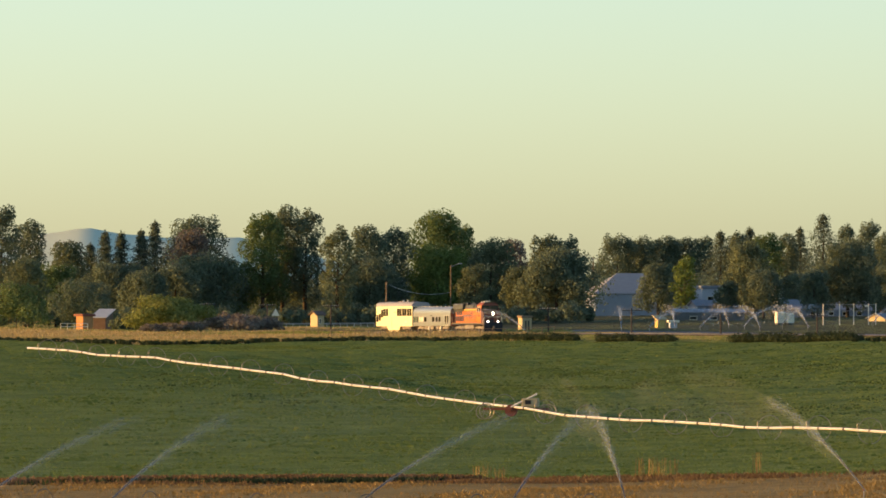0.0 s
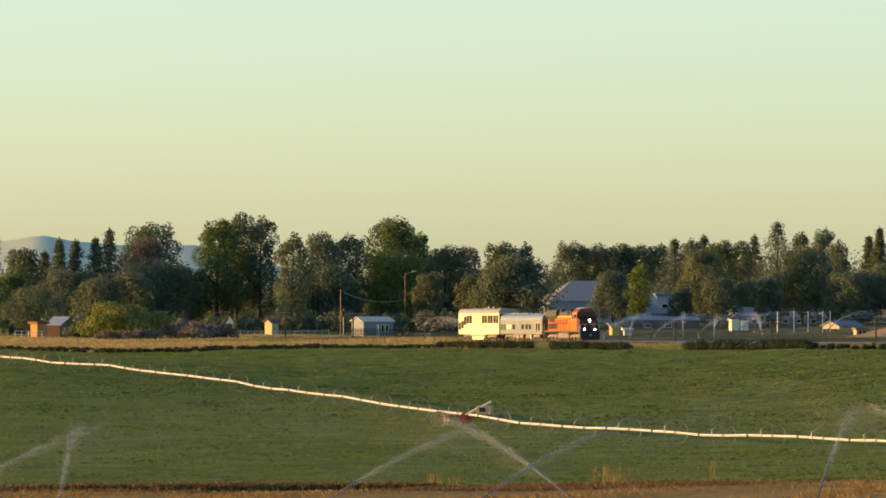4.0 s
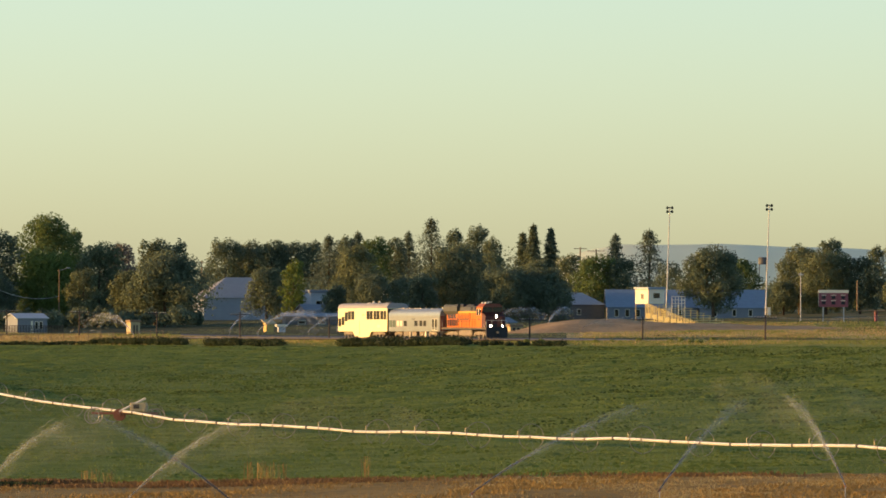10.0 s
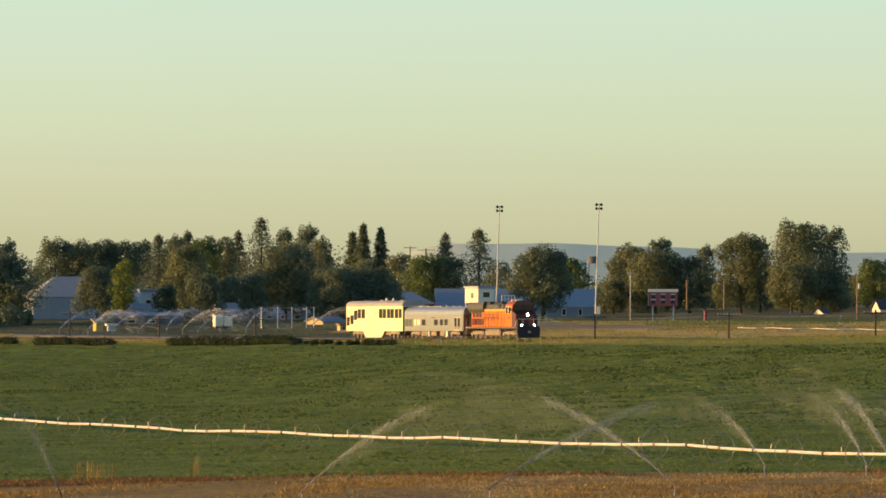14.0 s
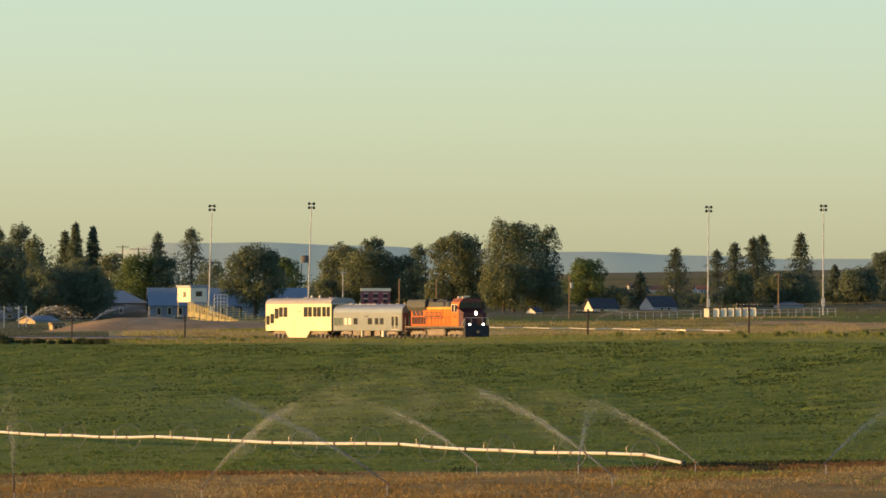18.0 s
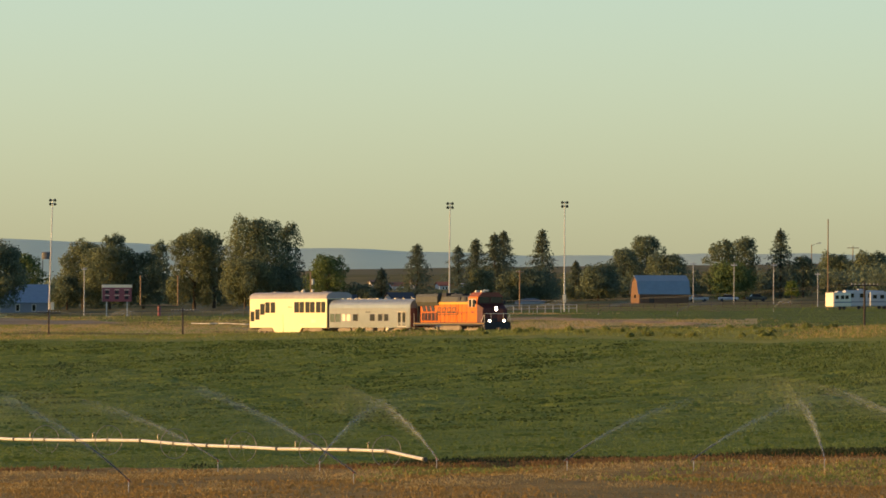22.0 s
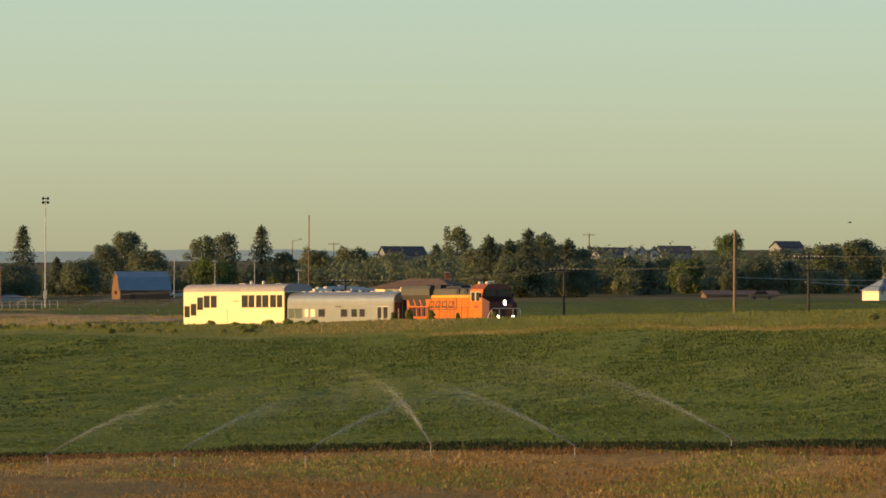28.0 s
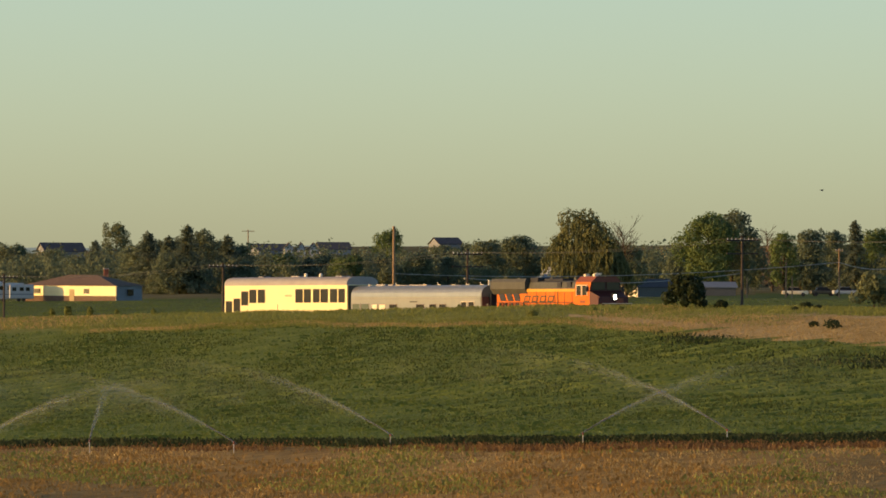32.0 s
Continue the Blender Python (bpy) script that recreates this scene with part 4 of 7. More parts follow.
tree("round", 648, 397, 95, 1950, "dark", DARKTREE, 0.04)
tree("round", 695, 397, 75, 1960, "dark", DARKTREE, 0.04)
tree("round", 655, 460, 120, 1940, "dark", DARKTREE, 0.02)
tree("round", 778, 376, 130, 2010, "green", "large leafy green maple tree", 0.1, dens=1.2)
tree("round", 822, 395, 60, 2020, "green", GREENTREE)
tree("round", 775, 438, 120, 1950, "bright", GREENTREE, 0.06)
tree("round", 868, 424, 105, 1960, "olive", "brownish olive broadleaf tree", 0.06)
tree("round", 905, 422, 70, 1990, "brown", "sparse brownish tree behind the line", 0.1)
tree("round", 840, 468, 70, 1930, "olive", OLIVETREE, 0.05)
tree("round", 968, 412, 85, 2000, "dark", DARKTREE, 0.05)
tree("poplar", 1008, 413, 40, 2010, "dark", POPLAR)
tree("round", 985, 447, 140, 1900, "dark", "round green shade tree with a bare lower trunk", 0.22, dens=1.2)
tree("round", 920, 470, 70, 1910, "olive", GREENTREE, 0.1)
tree("shrub", 1058, 462, 45, 2300, "olive", OLIVETREE)
tree("poplar", 1092, 412, 74, 2220, "dark", DARKTREE, 0.05)
tree("round", 1135, 419, 80, 2230, "dark", DARKTREE, 0.03)
tree("round", 1172, 417, 84, 2220, "dark", DARKTREE, 0.03)
tree("round", 1212, 418, 84, 2230, "dark", DARKTREE, 0.03)
tree("poplar", 1245, 415, 60, 2220, "dark", DARKTREE, 0.03)
tree("spire", 1275, 407, 72, 2200, "conifer", SPRUCE)
tree("round", 1303, 408, 60, 2210, "dark", DARKTREE)
tree("spire", 1326, 401, 70, 2200, "conifer", SPRUCE)
tree("round", 1356, 411, 80, 2150, "green", DARKTREE, 0.03)
tree("round", 1390, 411, 60, 2160, "dark", DARKTREE, 0.03)
tree("spire", 1416, 401, 45, 2180, "conifer", SPRUCE)
tree("spire", 1456, 376, 90, 2120, "conifer", "tall dark spruce rising over the other trees")
tree("round", 1496, 394, 52, 2150, "dark", DARKTREE, 0.05)
tree("round", 1538, 388, 62, 2140, "dark", DARKTREE, 0.05)
tree("round", 1562, 408, 50, 2130, "olive", OLIVETREE, 0.05)
tree("round", 1402, 484, 62, 1900, "dark", DARKTREE, 0.03)
tree("round", 1165, 465, 80, 1850, "dark", "rounded dark yew-like tree beside a metal building", 0.03, dens=1.1)
tree("poplar", 1212, 450, 50, 1830, "bright", "light green young poplar lit by the sun", 0.05)
tree("round", 1286, 498, 54, 1745, "dark", DARKTREE, 0.03)
tree("round", 1322, 425, 90, 1900, "olive", "large olive shade tree lit by the sun", 0.06)
tree("round", 1352, 478, 84, 1740, "dark", DARKTREE, 0.03)
tree("round", 1440, 478, 66, 1750, "dark", DARKTREE, 0.03)
tree("round", 1500, 428, 125, 1780, "dark", DARKTREE, 0.06, dens=1.2)
tree("round", 1560, 436, 60, 1920, "olive", OLIVETREE, 0.05)
tree("round", 1590, 470, 110, 1750, "dark", DARKTREE, 0.03)
tree("round", 1650, 472, 120, 1755, "dark", DARKTREE, 0.03)
tree("spire", 1637, 387, 40, 2050, "dark", POPLAR, dens=1.8)
tree("spire", 1618, 401, 36, 2060, "dark", POPLAR, dens=1.6)
tree("spire", 1668, 394, 36, 2050, "dark", POPLAR, dens=1.8)
tree("round", 1644, 452, 66, 2045, "dark", DARKTREE, 0.03)
tree("round", 1700, 440, 60, 2000, "olive", OLIVETREE, 0.03)
tree("spire", 1782, 405, 52, 2150, "conifer", SPRUCE)
tree("spire", 1842, 397, 84, 2130, "conifer", SPRUCE)
tree("round", 1745, 445, 90, 1950, "green", GREENTREE, 0.03)
tree("round", 1790, 446, 70, 1950, "dark", DARKTREE, 0.03)
tree("shrub", 1880, 455, 70, 1960, "dark", DARKTREE)
tree("round", 1955, 434, 112, 1720, "dark", "broad round green shade tree", 0.15, dens=1.2)
tree("round", 2000, 450, 80, 1860, "green", GREENTREE, 0.1)
tree("round", 2108, 428, 90, 1870, "olive", OLIVETREE, 0.05)
tree("round", 2162, 412, 56, 2050, "dark", DARKTREE, 0.1)
tree("round", 2155, 440, 110, 1850, "olive", OLIVETREE, 0.04)
tree("round", 2080, 490, 60, 1850, "dark", DARKTREE, 0.03)
tree("round", 2242, 424, 48, 2000, "dark", DARKTREE, 0.05)
tree("round", 2215, 445, 80, 1850, "dark", DARKTREE, 0.04)
tree("poplar", 2305, 403, 95, 1840, "olive", "tall drooping tree with sunlit western side", 0.04, dens=1.2)
tree("round", 2340, 410, 50, 1860, "dark", DARKTREE, 0.04)
tree("round", 2412, 386, 120, 1830, "olive", "large ragged open-crowned elm tree", 0.12, dens=0.95)
tree("round", 2470, 392, 62, 1840, "dark", "dark ragged open-crowned elm tree", 0.15, dens=0.8)
tree("round", 2395, 460, 100, 1820, "olive", OLIVETREE, 0.06)
tree("round", 2450, 470, 90, 1830, "dark", DARKTREE, 0.03)
tree("round", 2542, 455, 78, 1900, "green", "single round dark green tree", 0.08)
tree("spire", 2699, 432, 58, 1880, "conifer", SPRUCE)
tree("spire", 2636, 476, 40, 1860, "conifer", SPRUCE)
tree("shrub", 2600, 505, 70, 1900, "dark", DARKTREE)
tree("spire", 2772, 436, 44, 2300, "conifer", SPRUCE)
tree("spire", 2803, 423, 52, 1900, "conifer", SPRUCE)
tree("spire", 2836, 413, 56, 1890, "conifer", SPRUCE)
tree("spire", 2852, 409, 60, 1900, "conifer", SPRUCE)
tree("spire", 2920, 407, 66, 1880, "conifer", SPRUCE)
tree("round", 2810, 478, 60, 1850, "olive", OLIVETREE, 0.03)
tree("round", 2895, 480, 100, 1860, "dark", DARKTREE, 0.02)
tree("spire", 2980, 463, 30, 1950, "conifer", SPRUCE)
tree("round", 3020, 474, 90, 1940, "dark", DARKTREE, 0.02)
tree("round", 3104, 418, 70, 2050, "dark", "round dark tree behind the barn", 0.1)
tree("round", 3065, 440, 70, 2040, "dark", DARKTREE, 0.05)
tree("round", 3140, 452, 80, 2030, "dark", DARKTREE, 0.03)
tree("poplar", 3238, 424, 60, 1950, "olive", "upright tree with sunlit western side", 0.03)
tree("poplar", 3278, 418, 56, 1960, "dark", POPLAR, 0.03)
tree("round", 3255, 470, 90, 1940, "green", GREENTREE, 0.03)
tree("spire", 3342, 406, 58, 1950, "conifer", "tall pointed spruce tree")
tree("round", 3382, 454, 52, 1960, "dark", DARKTREE, 0.03)
tree("shrub", 3362, 498, 32, 1900, "bright", "light green rounded shrub")
tree("round", 3440, 452, 70, 2100, "olive", OLIVETREE, 0.03)
tree("round", 3500, 452, 90, 2120, "olive", OLIVETREE, 0.03)
tree("round", 3570, 460, 90, 2000, "olive", OLIVETREE, 0.03)
tree("round", 3620, 470, 70, 1900, "dark", DARKTREE, 0.03)
tree("poplar", 3688, 407, 58, 2000, "olive", "upright cottonwood with light leaf tips", 0.05)
tree("spire", 3652, 440, 44, 1900, "conifer", SPRUCE)
tree("spire", 3745, 424, 62, 1700, "conifer", SPRUCE, dens=1.3)
tree("spire", 3782, 432, 60, 1710, "conifer", SPRUCE, dens=1.3)
tree("spire", 3815, 412, 66, 1690, "conifer", SPRUCE, dens=1.3)
tree("round", 3842, 420, 60, 1720, "dark", DARKTREE, 0.03)
tree("spire", 3886, 430, 60, 1710, "conifer", SPRUCE, dens=1.3)
tree("round", 3800, 470, 120, 1690, "dark", DARKTREE, 0.02)
tree("round", 3900, 475, 90, 1700, "dark", DARKTREE, 0.02)
for u, v, w in ((3730, 446, 74), (3768, 440, 70), (3806, 436, 78), (3866, 438, 80), (3905, 446, 64)):
    tree("round", u, v, w, 1735, "dark", DARKTREE, 0.02)
for i in range(13):
    tree("round" if i % 3 else "spire", 3955 + i * 27 + rng.uniform(-8, 8), 470 + rng.uniform(-10, 16), rng.uniform(46, 72), 1780 + rng.uniform(-60, 60),
         ("dark", "green", "olive", "conifer")[i % 4], DARKTREE if i % 4 != 2 else OLIVETREE, 0.03)
tree("poplar", 4170, 420, 66, 1900, "green", "tall green poplar behind a wooden pole", 0.04)
tree("round", 4228, 474, 50, 1820, "brown", "sparse pinkish brown tree", 0.04)
tree("round", 4280, 480, 70, 1840, "dark", DARKTREE, 0.03)
for u, v, w in ((4262, 453, 56), (4290, 456, 60), (4318, 451, 64)):
    tree("round", u, v, w, 2050, "dark", DARKTREE, 0.03)
tree("round", 4345, 440, 70, 1750, "dark", DARKTREE, 0.03)
tree("round", 4395, 433, 90, 1760, "dark", DARKTREE, 0.03)
tree("round", 4330, 492, 90, 1720, "olive", OLIVETREE, 0.03)
tree("willow", 4515, 384, 125, 1400, "willow", "large weeping willow with drooping sunlit branches", 0.05, dens=1.3)
tree("willow", 4562, 432, 66, 1395, "willow", "weeping willow with drooping branches", 0.05)
tree("round", 4592, 446, 76, 1430, "olive", OLIVETREE, 0.03)
tree("bare", 4586, 396, 70, 1420, "brown", "bare-topped tree with dead branches", 0.1)
tree("round", 4735, 392, 110, 1520, "green", "large oval green shade tree", 0.04, dens=1.2)
tree("round", 4778, 384, 90, 1530, "dark", DARKTREE, 0.04, dens=1.1)
tree("round", 4805, 430, 80, 1540, "dark", DARKTREE, 0.04)
tree("bare", 4840, 410, 36, 1800, "brown", "thin bare tree against the sky", 0.1)
for i, (u, v, w, tone) in enumerate(((4870, 425, 60, "green"), (4850, 445, 50, "brown"), (4915, 420, 70, "dark"), (4960, 422, 56, "dark"), (4996, 405, 44, "conifer"), (5035, 418, 80, "green"),
                                     (4900, 470, 110, "dark"), (4985, 470, 110, "dark"), (5060, 470, 90, "dark"), (5110, 425, 90, "dark"), (5180, 430, 90, "green"), (4680, 470, 60, "dark"))):
    tree("spire" if tone == "conifer" else "round", u, v, w, 1560 + (i % 4) * 30, tone, SPRUCE if tone == "conifer" else DARKTREE, 0.03)
# shrubs of the near ground
for u, v, w in ((3576, 562, 12), (3604, 557, 16), (3643, 558, 14), (3690, 563, 9), (4296, 557, 9), (3755, 565, 10)):
    tree("shrub", u, v, w, float(track_d(u, 318)), "weed", "small loose weed bush standing on the bank", leafsize=0.16, dens=0.6)
tree("shrub", 304, 527, 170, 1500, "weed", "large rounded yellow-green shrub in the dry grass", dens=2.0, leafsize=0.45)
tree("shrub", 235, 548, 70, 1530, "olive", "low olive shrub in the dry grass", leafsize=0.6)
tree("shrub", 415, 556, 100, 1540, "brown", "low reddish brown brush", leafsize=0.6)
for u, v, w in ((352, 553, 66), (392, 560, 60), (445, 558, 64), (480, 562, 46), (300, 572, 70), (336, 570, 60), (268, 574, 44), (426, 566, 70)):
    tree("shrub", u, v, w, 1490 if v > 564 else 1530, "brown", "low reddish brown brush", leafsize=0.4)
tree("shrub", 4698, 502, 72, 655, "sage", "dark juniper bush standing in dry grass", dens=2.0, leafsize=0.28)
tree("shrub", 4715, 520, 44, 652, "sage", "dark juniper bush standing in dry grass", dens=1.6, leafsize=0.28)
tree("shrub", 5030, 496, 84, 640, "olive", "dark juniper bush standing in dry grass", dens=2.0, leafsize=0.28)
tree("shrub", 4760, 556, 24, 650, "sage", "small sagebrush on the bank", leafsize=0.25)


# ---- fields of plants ----
def scatter(name, label, category, k, place, size, height, tone, aspect=0.5, lean=0.35, blades=5, face=9.0):
    """Upright blades in clumps over an area; place(k) returns x, y arrays."""
    x, y = place(k)
    z = ground(x, y)
    n = len(x) * blades
    cx, cy, cz = np.repeat(x, blades), np.repeat(y, blades), np.repeat(z, blades)
    big = np.repeat(rng.uniform(0.5, 1.5, len(x)), blades)
    spread = size * big
    bx, by = cx + rng.normal(0, 1, n) * spread * 0.45, cy + rng.normal(0, 1, n) * spread * 0.45
    a = rng.normal(0, face, n)
    hh = height * big * rng.uniform(0.6, 1.2, n)
    wx, wy = np.cos(a) * hh * aspect * 0.5, np.sin(a) * hh * aspect * 0.5
    lx, ly = rng.normal(0, lean, n) * hh, rng.normal(0, lean, n) * hh
    v = np.stack([np.stack([bx - wx, by - wy, cz - 0.05], 1), np.stack([bx + wx, by + wy, cz - 0.05], 1),
                  np.stack([bx + lx + wx * 0.55, by + ly + wy * 0.55, cz + hh], 1), np.stack([bx + lx - wx * 0.55, by + ly - wy * 0.55, cz + hh * 0.85], 1)], 1).reshape(-1, 3)
    f = np.arange(n * 4).reshape(n, 4)
    return tagged(mesh_of(name, v, f, LEAF[tone]), label, category, kind="stuff")


def in_field(k):
    u = rng.uniform(-250, 5350, int(k * 2.4))
    b = stubble_d(u) + 1
    e = track_d(u, edge_n(u)) - 1
    area = np.maximum(e * e - b * b, 2e4) ** 0.8
    keep = rng.uniform(0, 1, len(u)) < area / area.mean() / 2.4      # even cover, though the field is deeper in the west
    u, b, e, k = u[keep], b[keep], e[keep], int(keep.sum())
    s = rng.uniform(0, 1, k)
    d = np.sqrt(b * b + s * (e * e - b * b))
    a = (u - U0) / F
    return d * np.sin(a), d * np.cos(a)


def patchy(k, u0, u1, n0, n1, power=1.0):
    u = rng.uniform(u0, u1, k)
    n = n0 + (n1 - n0) * rng.uniform(0, 1, k) ** power + (edge_n(u) if n0 < 200 else 0)
    d = n / np.cos((u - U0) / F - TH)
    a = (u - U0) / F
    return d * np.sin(a), d * np.cos(a)


def near_strip(k, u0, u1, back, front):
    u = rng.uniform(u0, u1, k)
    d = stubble_d(u) + rng.uniform(-front, back, k)
    a = (u - U0) / F
    return d * np.sin(a), d * np.cos(a)


def clumped(fn, period=9.0, keep=0.45):
    def inner(k):
        x, y = fn(int(k / keep))
        s = np.sin(x / period * 2.1 + 1.3 * np.sin(y / period * 0.7)) + np.sin(y / period * 0.35 + 1.7 * np.sin(x / period * 0.9)) + rng.normal(0, 0.5, len(x))
        ok = s > np.quantile(s, 1 - keep)
        return x[ok], y[ok]
    return inner


def west_field(k):
    u = rng.uniform(-250, 3100, k)
    b, e = stubble_d(u), track_d(u, edge_n(u))
    d = b + (e - b) * (0.3 + 0.69 * rng.uniform(0, 1, k) ** 0.8)
    a = (u - U0) / F
    return d * np.sin(a), d * np.cos(a)


def east_field(k):
    u = rng.uniform(3000, 5350, k)
    b, e = stubble_d(u), track_d(u, edge_n(u))
    s = rng.uniform(0, 1, k) ** 0.7
    k2 = rng.uniform(0, 1, k) < smooth((u - 3000) / 500)
    d = (b + (e - b) * (0.2 + 0.79 * s))[k2]
    a = ((u - U0) / F)[k2]
    return d * np.sin(a), d * np.cos(a)


def rise_foot(k):
    u = 4580 + 770 * np.sqrt(rng.uniform(0, 1, k))
    n = edge_n(u) - rng.uniform(-0.1, 1, k) * np.minimum(14, (u - 4550) * 0.022)
    a = (u - U0) / F
    d = n / np.cos(a - TH)
    return d * np.sin(a), d * np.cos(a)


def tan_rise(k):
    u = 4420 + 930 * np.sqrt(rng.uniform(0, 1, k))
    n = edge_n(u) + rng.uniform(0, 1, k) * np.minimum(15, 2 + (u - 4400) * 0.03)
    a = (u - U0) / F
    d = n / np.cos(a - TH)
    return d * np.sin(a), d * np.cos(a)


scatter("alfalfa_crop", "low green alfalfa crop covering the field", "crop", 95000, in_field, 1.7, 0.07, "field", 0.9, 0.8, 6)
def swells(name, label, k):
    """Low soft domes of thicker growth, a metre or three across."""
    x, y = clumped(in_field, 26.0, 0.7)(k)
    k = len(x)
    r = np.exp(rng.normal(-0.95, 0.45, k))
    u, d = np.arctan2(x, y) * F + U0, np.hypot(x, y)
    deep = (d - stubble_d(u)) / (track_d(u, edge_n(u)) - stubble_d(u))
    h = 0.115 * r ** 0.5 * rng.uniform(0.5, 1.6, k) * (0.5 + 0.8 * smooth((deep - 0.25) / 0.3))
    th = rng.uniform(0, math.tau, k)
    vs = []
    for ring, (rr, hh) in enumerate(((1.0, -0.02), (0.62, 0.68))):
        for i in range(8):
            a = th + i * math.tau / 8
            w = r * rr * rng.uniform(0.8, 1.2, k)
            px, py = x + np.cos(a) * w * 3.6, y + np.sin(a) * w
            vs.append(np.stack([px, py, ground(px, py) + h * hh], 1))
    vs.append(np.stack([x, y, ground(x, y) + h], 1))
    v = np.stack(vs, 1)
    tri = []
    for i in range(8):
        j = (i + 1) % 8
        tri += [(i, j, 8 + j), (i, 8 + j, 8 + i), (8 + i, 8 + j, 16)]
    f = (np.array(tri)[None] + (np.arange(k) * 17)[:, None, None]).reshape(-1, 3)
    ob = mesh_of(name, v.reshape(-1, 3), f, FIELD)
    return tagged(ob, label, "crop", kind="stuff")


swells("alfalfa_swells", "low thicker swells of green alfalfa in patches", 17000)
scatter("alfalfa_tufts", "small upright tufts of green alfalfa", "crop", 24000, in_field, 0.5, 0.075, "field", 1.3, 0.5, 4)
scatter("alfalfa_rows", "taller ragged rows of alfalfa in patches", "crop", 9500, clumped(in_field, 4.0, 0.5), 1.9, 0.072, "field", 4.6, 0.25, 5, 0.2)
scatter("dry_stubble_tufts", "dry orange-brown stubble tufts", "dry grass", 30000, lambda k: near_strip(k, -200, 5300, -2, 150), 0.7, 0.07, "stubble", 0.6, 0.7, 4)
scatter("edge_weeds", "reddish dry weeds along the field edge", "weeds", 5000, clumped(lambda k: near_strip(k, -200, 5300, 2, 8), 10, 0.5), 0.8, 0.17, "rust", 0.4, 0.5, 7)
scatter("berm_weeds", "reddish dry weeds on a low berm at the field edge", "weeds", 3200, clumped(lambda k: near_strip(k, -200, 820, 2.5, 1), 30, 0.3), 1.1, 0.30, "rust", 0.4, 0.5, 7)
# This dark strip of blades paints the shaded face of the berm.
scatter("berm_shade_weeds", "dark weeds standing in for the berm's shaded foot", "weeds", 800, clumped(lambda k: near_strip(k, -200, 760, -1, 4), 34, 0.25), 0.8, 0.24, "sage", 0.6, 0.4, 7)
# The crop's edge takes a darker leaf colour to show its shaded side.
scatter("crop_edge", "taller edge of the alfalfa crop, shade painted in with dark leaves", "crop", 5200, clumped(lambda k: near_strip(k, 3300, 5350, 5, -0.5), 22, 0.6), 0.7, 0.24, "sage", 0.5, 0.4, 7)
# Weeds whose dark tone also paints the shadow band between field and stubble.
scatter("edge_green_weeds", "green weeds toned dark for the shadow band at the field edge", "weeds", 5000, clumped(lambda k: near_strip(k, 2300, 5300, 4, 2), 8, 0.6), 0.8, 0.2, "sage", 0.4, 0.5, 7)
scatter("bank_weeds", "green and yellow weeds on the bank", "weeds", 28000, lambda k: patchy(k, 300, 4480, 2.0, 38), 0.9, 0.15, "weed", 0.35, 0.6, 7)
scatter("rise_weeds", "green and yellow weeds on the bank", "weeds", 8000, lambda k: patchy(k, 4480, 5300, 17, 40), 0.9, 0.15, "weed", 0.35, 0.6, 7)
scatter("bank_dry_grass", "dry tan grass on the verge", "dry grass", 22000, clumped(lambda k: patchy(k, -250, 1000, 1, 60), 14, 0.75), 1.0, 0.24, "tan", 0.4, 0.6, 6)
scatter("verge_tall_grass", "tall pale dry grass standing on the verge", "dry grass", 6000, clumped(lambda k: patchy(k, -250, 960, 12, 45), 20, 0.5), 1.2, 0.42, "tan", 0.35, 0.5, 6)
scatter("verge_green_grass", "green grass mixed into the dry verge", "grass", 14000, clumped(lambda k: patchy(k, -250, 1000, 1, 60), 11, 0.6), 1.0, 0.24, "weed", 0.4, 0.6, 6)
scatter("verge_dry_grass", "patches of dry tan grass on the bank", "dry grass", 7000, clumped(lambda k: patchy(k, 1000, 4700, 304, 336), 13, 0.35), 0.9, 0.16, "tan", 0.35, 0.6, 6)
scatter("field_edge_grass", "strip of dry tan grass along the field", "dry grass", 3000, lambda k: patchy(k, 3650, 4700, -0.2, 1.6), 0.7, 0.10, "tan", 0.35, 0.6, 6)
scatter("edge_weeds_mix", "green weeds growing through the dry edge strip", "weeds", 3600, clumped(lambda k: patchy(k, 3600, 4700, -1.6, 3.2), 9, 0.5), 0.8, 0.13, "weed", 0.4, 0.6, 6)
scatter("bank_cheatgrass", "dry tan cheatgrass on the rise", "dry grass", 9000, tan_rise, 0.9, 0.06, "tan", 0.8, 1.4, 6)
scatter("rise_green_patches", "green weeds growing through the dry rise", "weeds", 2600, clumped(lambda k: patchy(k, 4480, 5300, 7, 18), 9, 0.4), 0.9, 0.10, "weed", 0.5, 0.6, 6)
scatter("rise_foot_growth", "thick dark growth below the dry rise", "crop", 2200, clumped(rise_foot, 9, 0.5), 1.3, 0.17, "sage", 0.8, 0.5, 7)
# Dark blades paint the crop's shadow streaks and the dimmer far half.
scatter("alfalfa_patches", "dark alfalfa patches that paint shadow streaks in the crop", "crop", 13000, clumped(west_field, 4.5, 0.42), 1.7, 0.06, "crop", 3.4, 0.3, 4, 0.2)
scatter("alfalfa_dense", "dark alfalfa blades that paint the shade of the far half", "crop", 24000, clumped(east_field, 5.5, 0.7), 1.1, 0.058, "crop", 1.5, 0.5, 4, 0.5)
scatter("pasture_grass", "dry and green pasture grass beyond the line", "grass", 9000, lambda k: patchy(k, 1720, 2960, 376, 520), 1.4, 0.14, "weed", 0.5, 0.4, 6)
scatter("east_pasture_grass", "green pasture grass behind the line", "grass", 16000, lambda k: patchy(k, 2960, 5300, 376, 660), 1.4, 0.13, "field", 0.5, 0.5, 6)
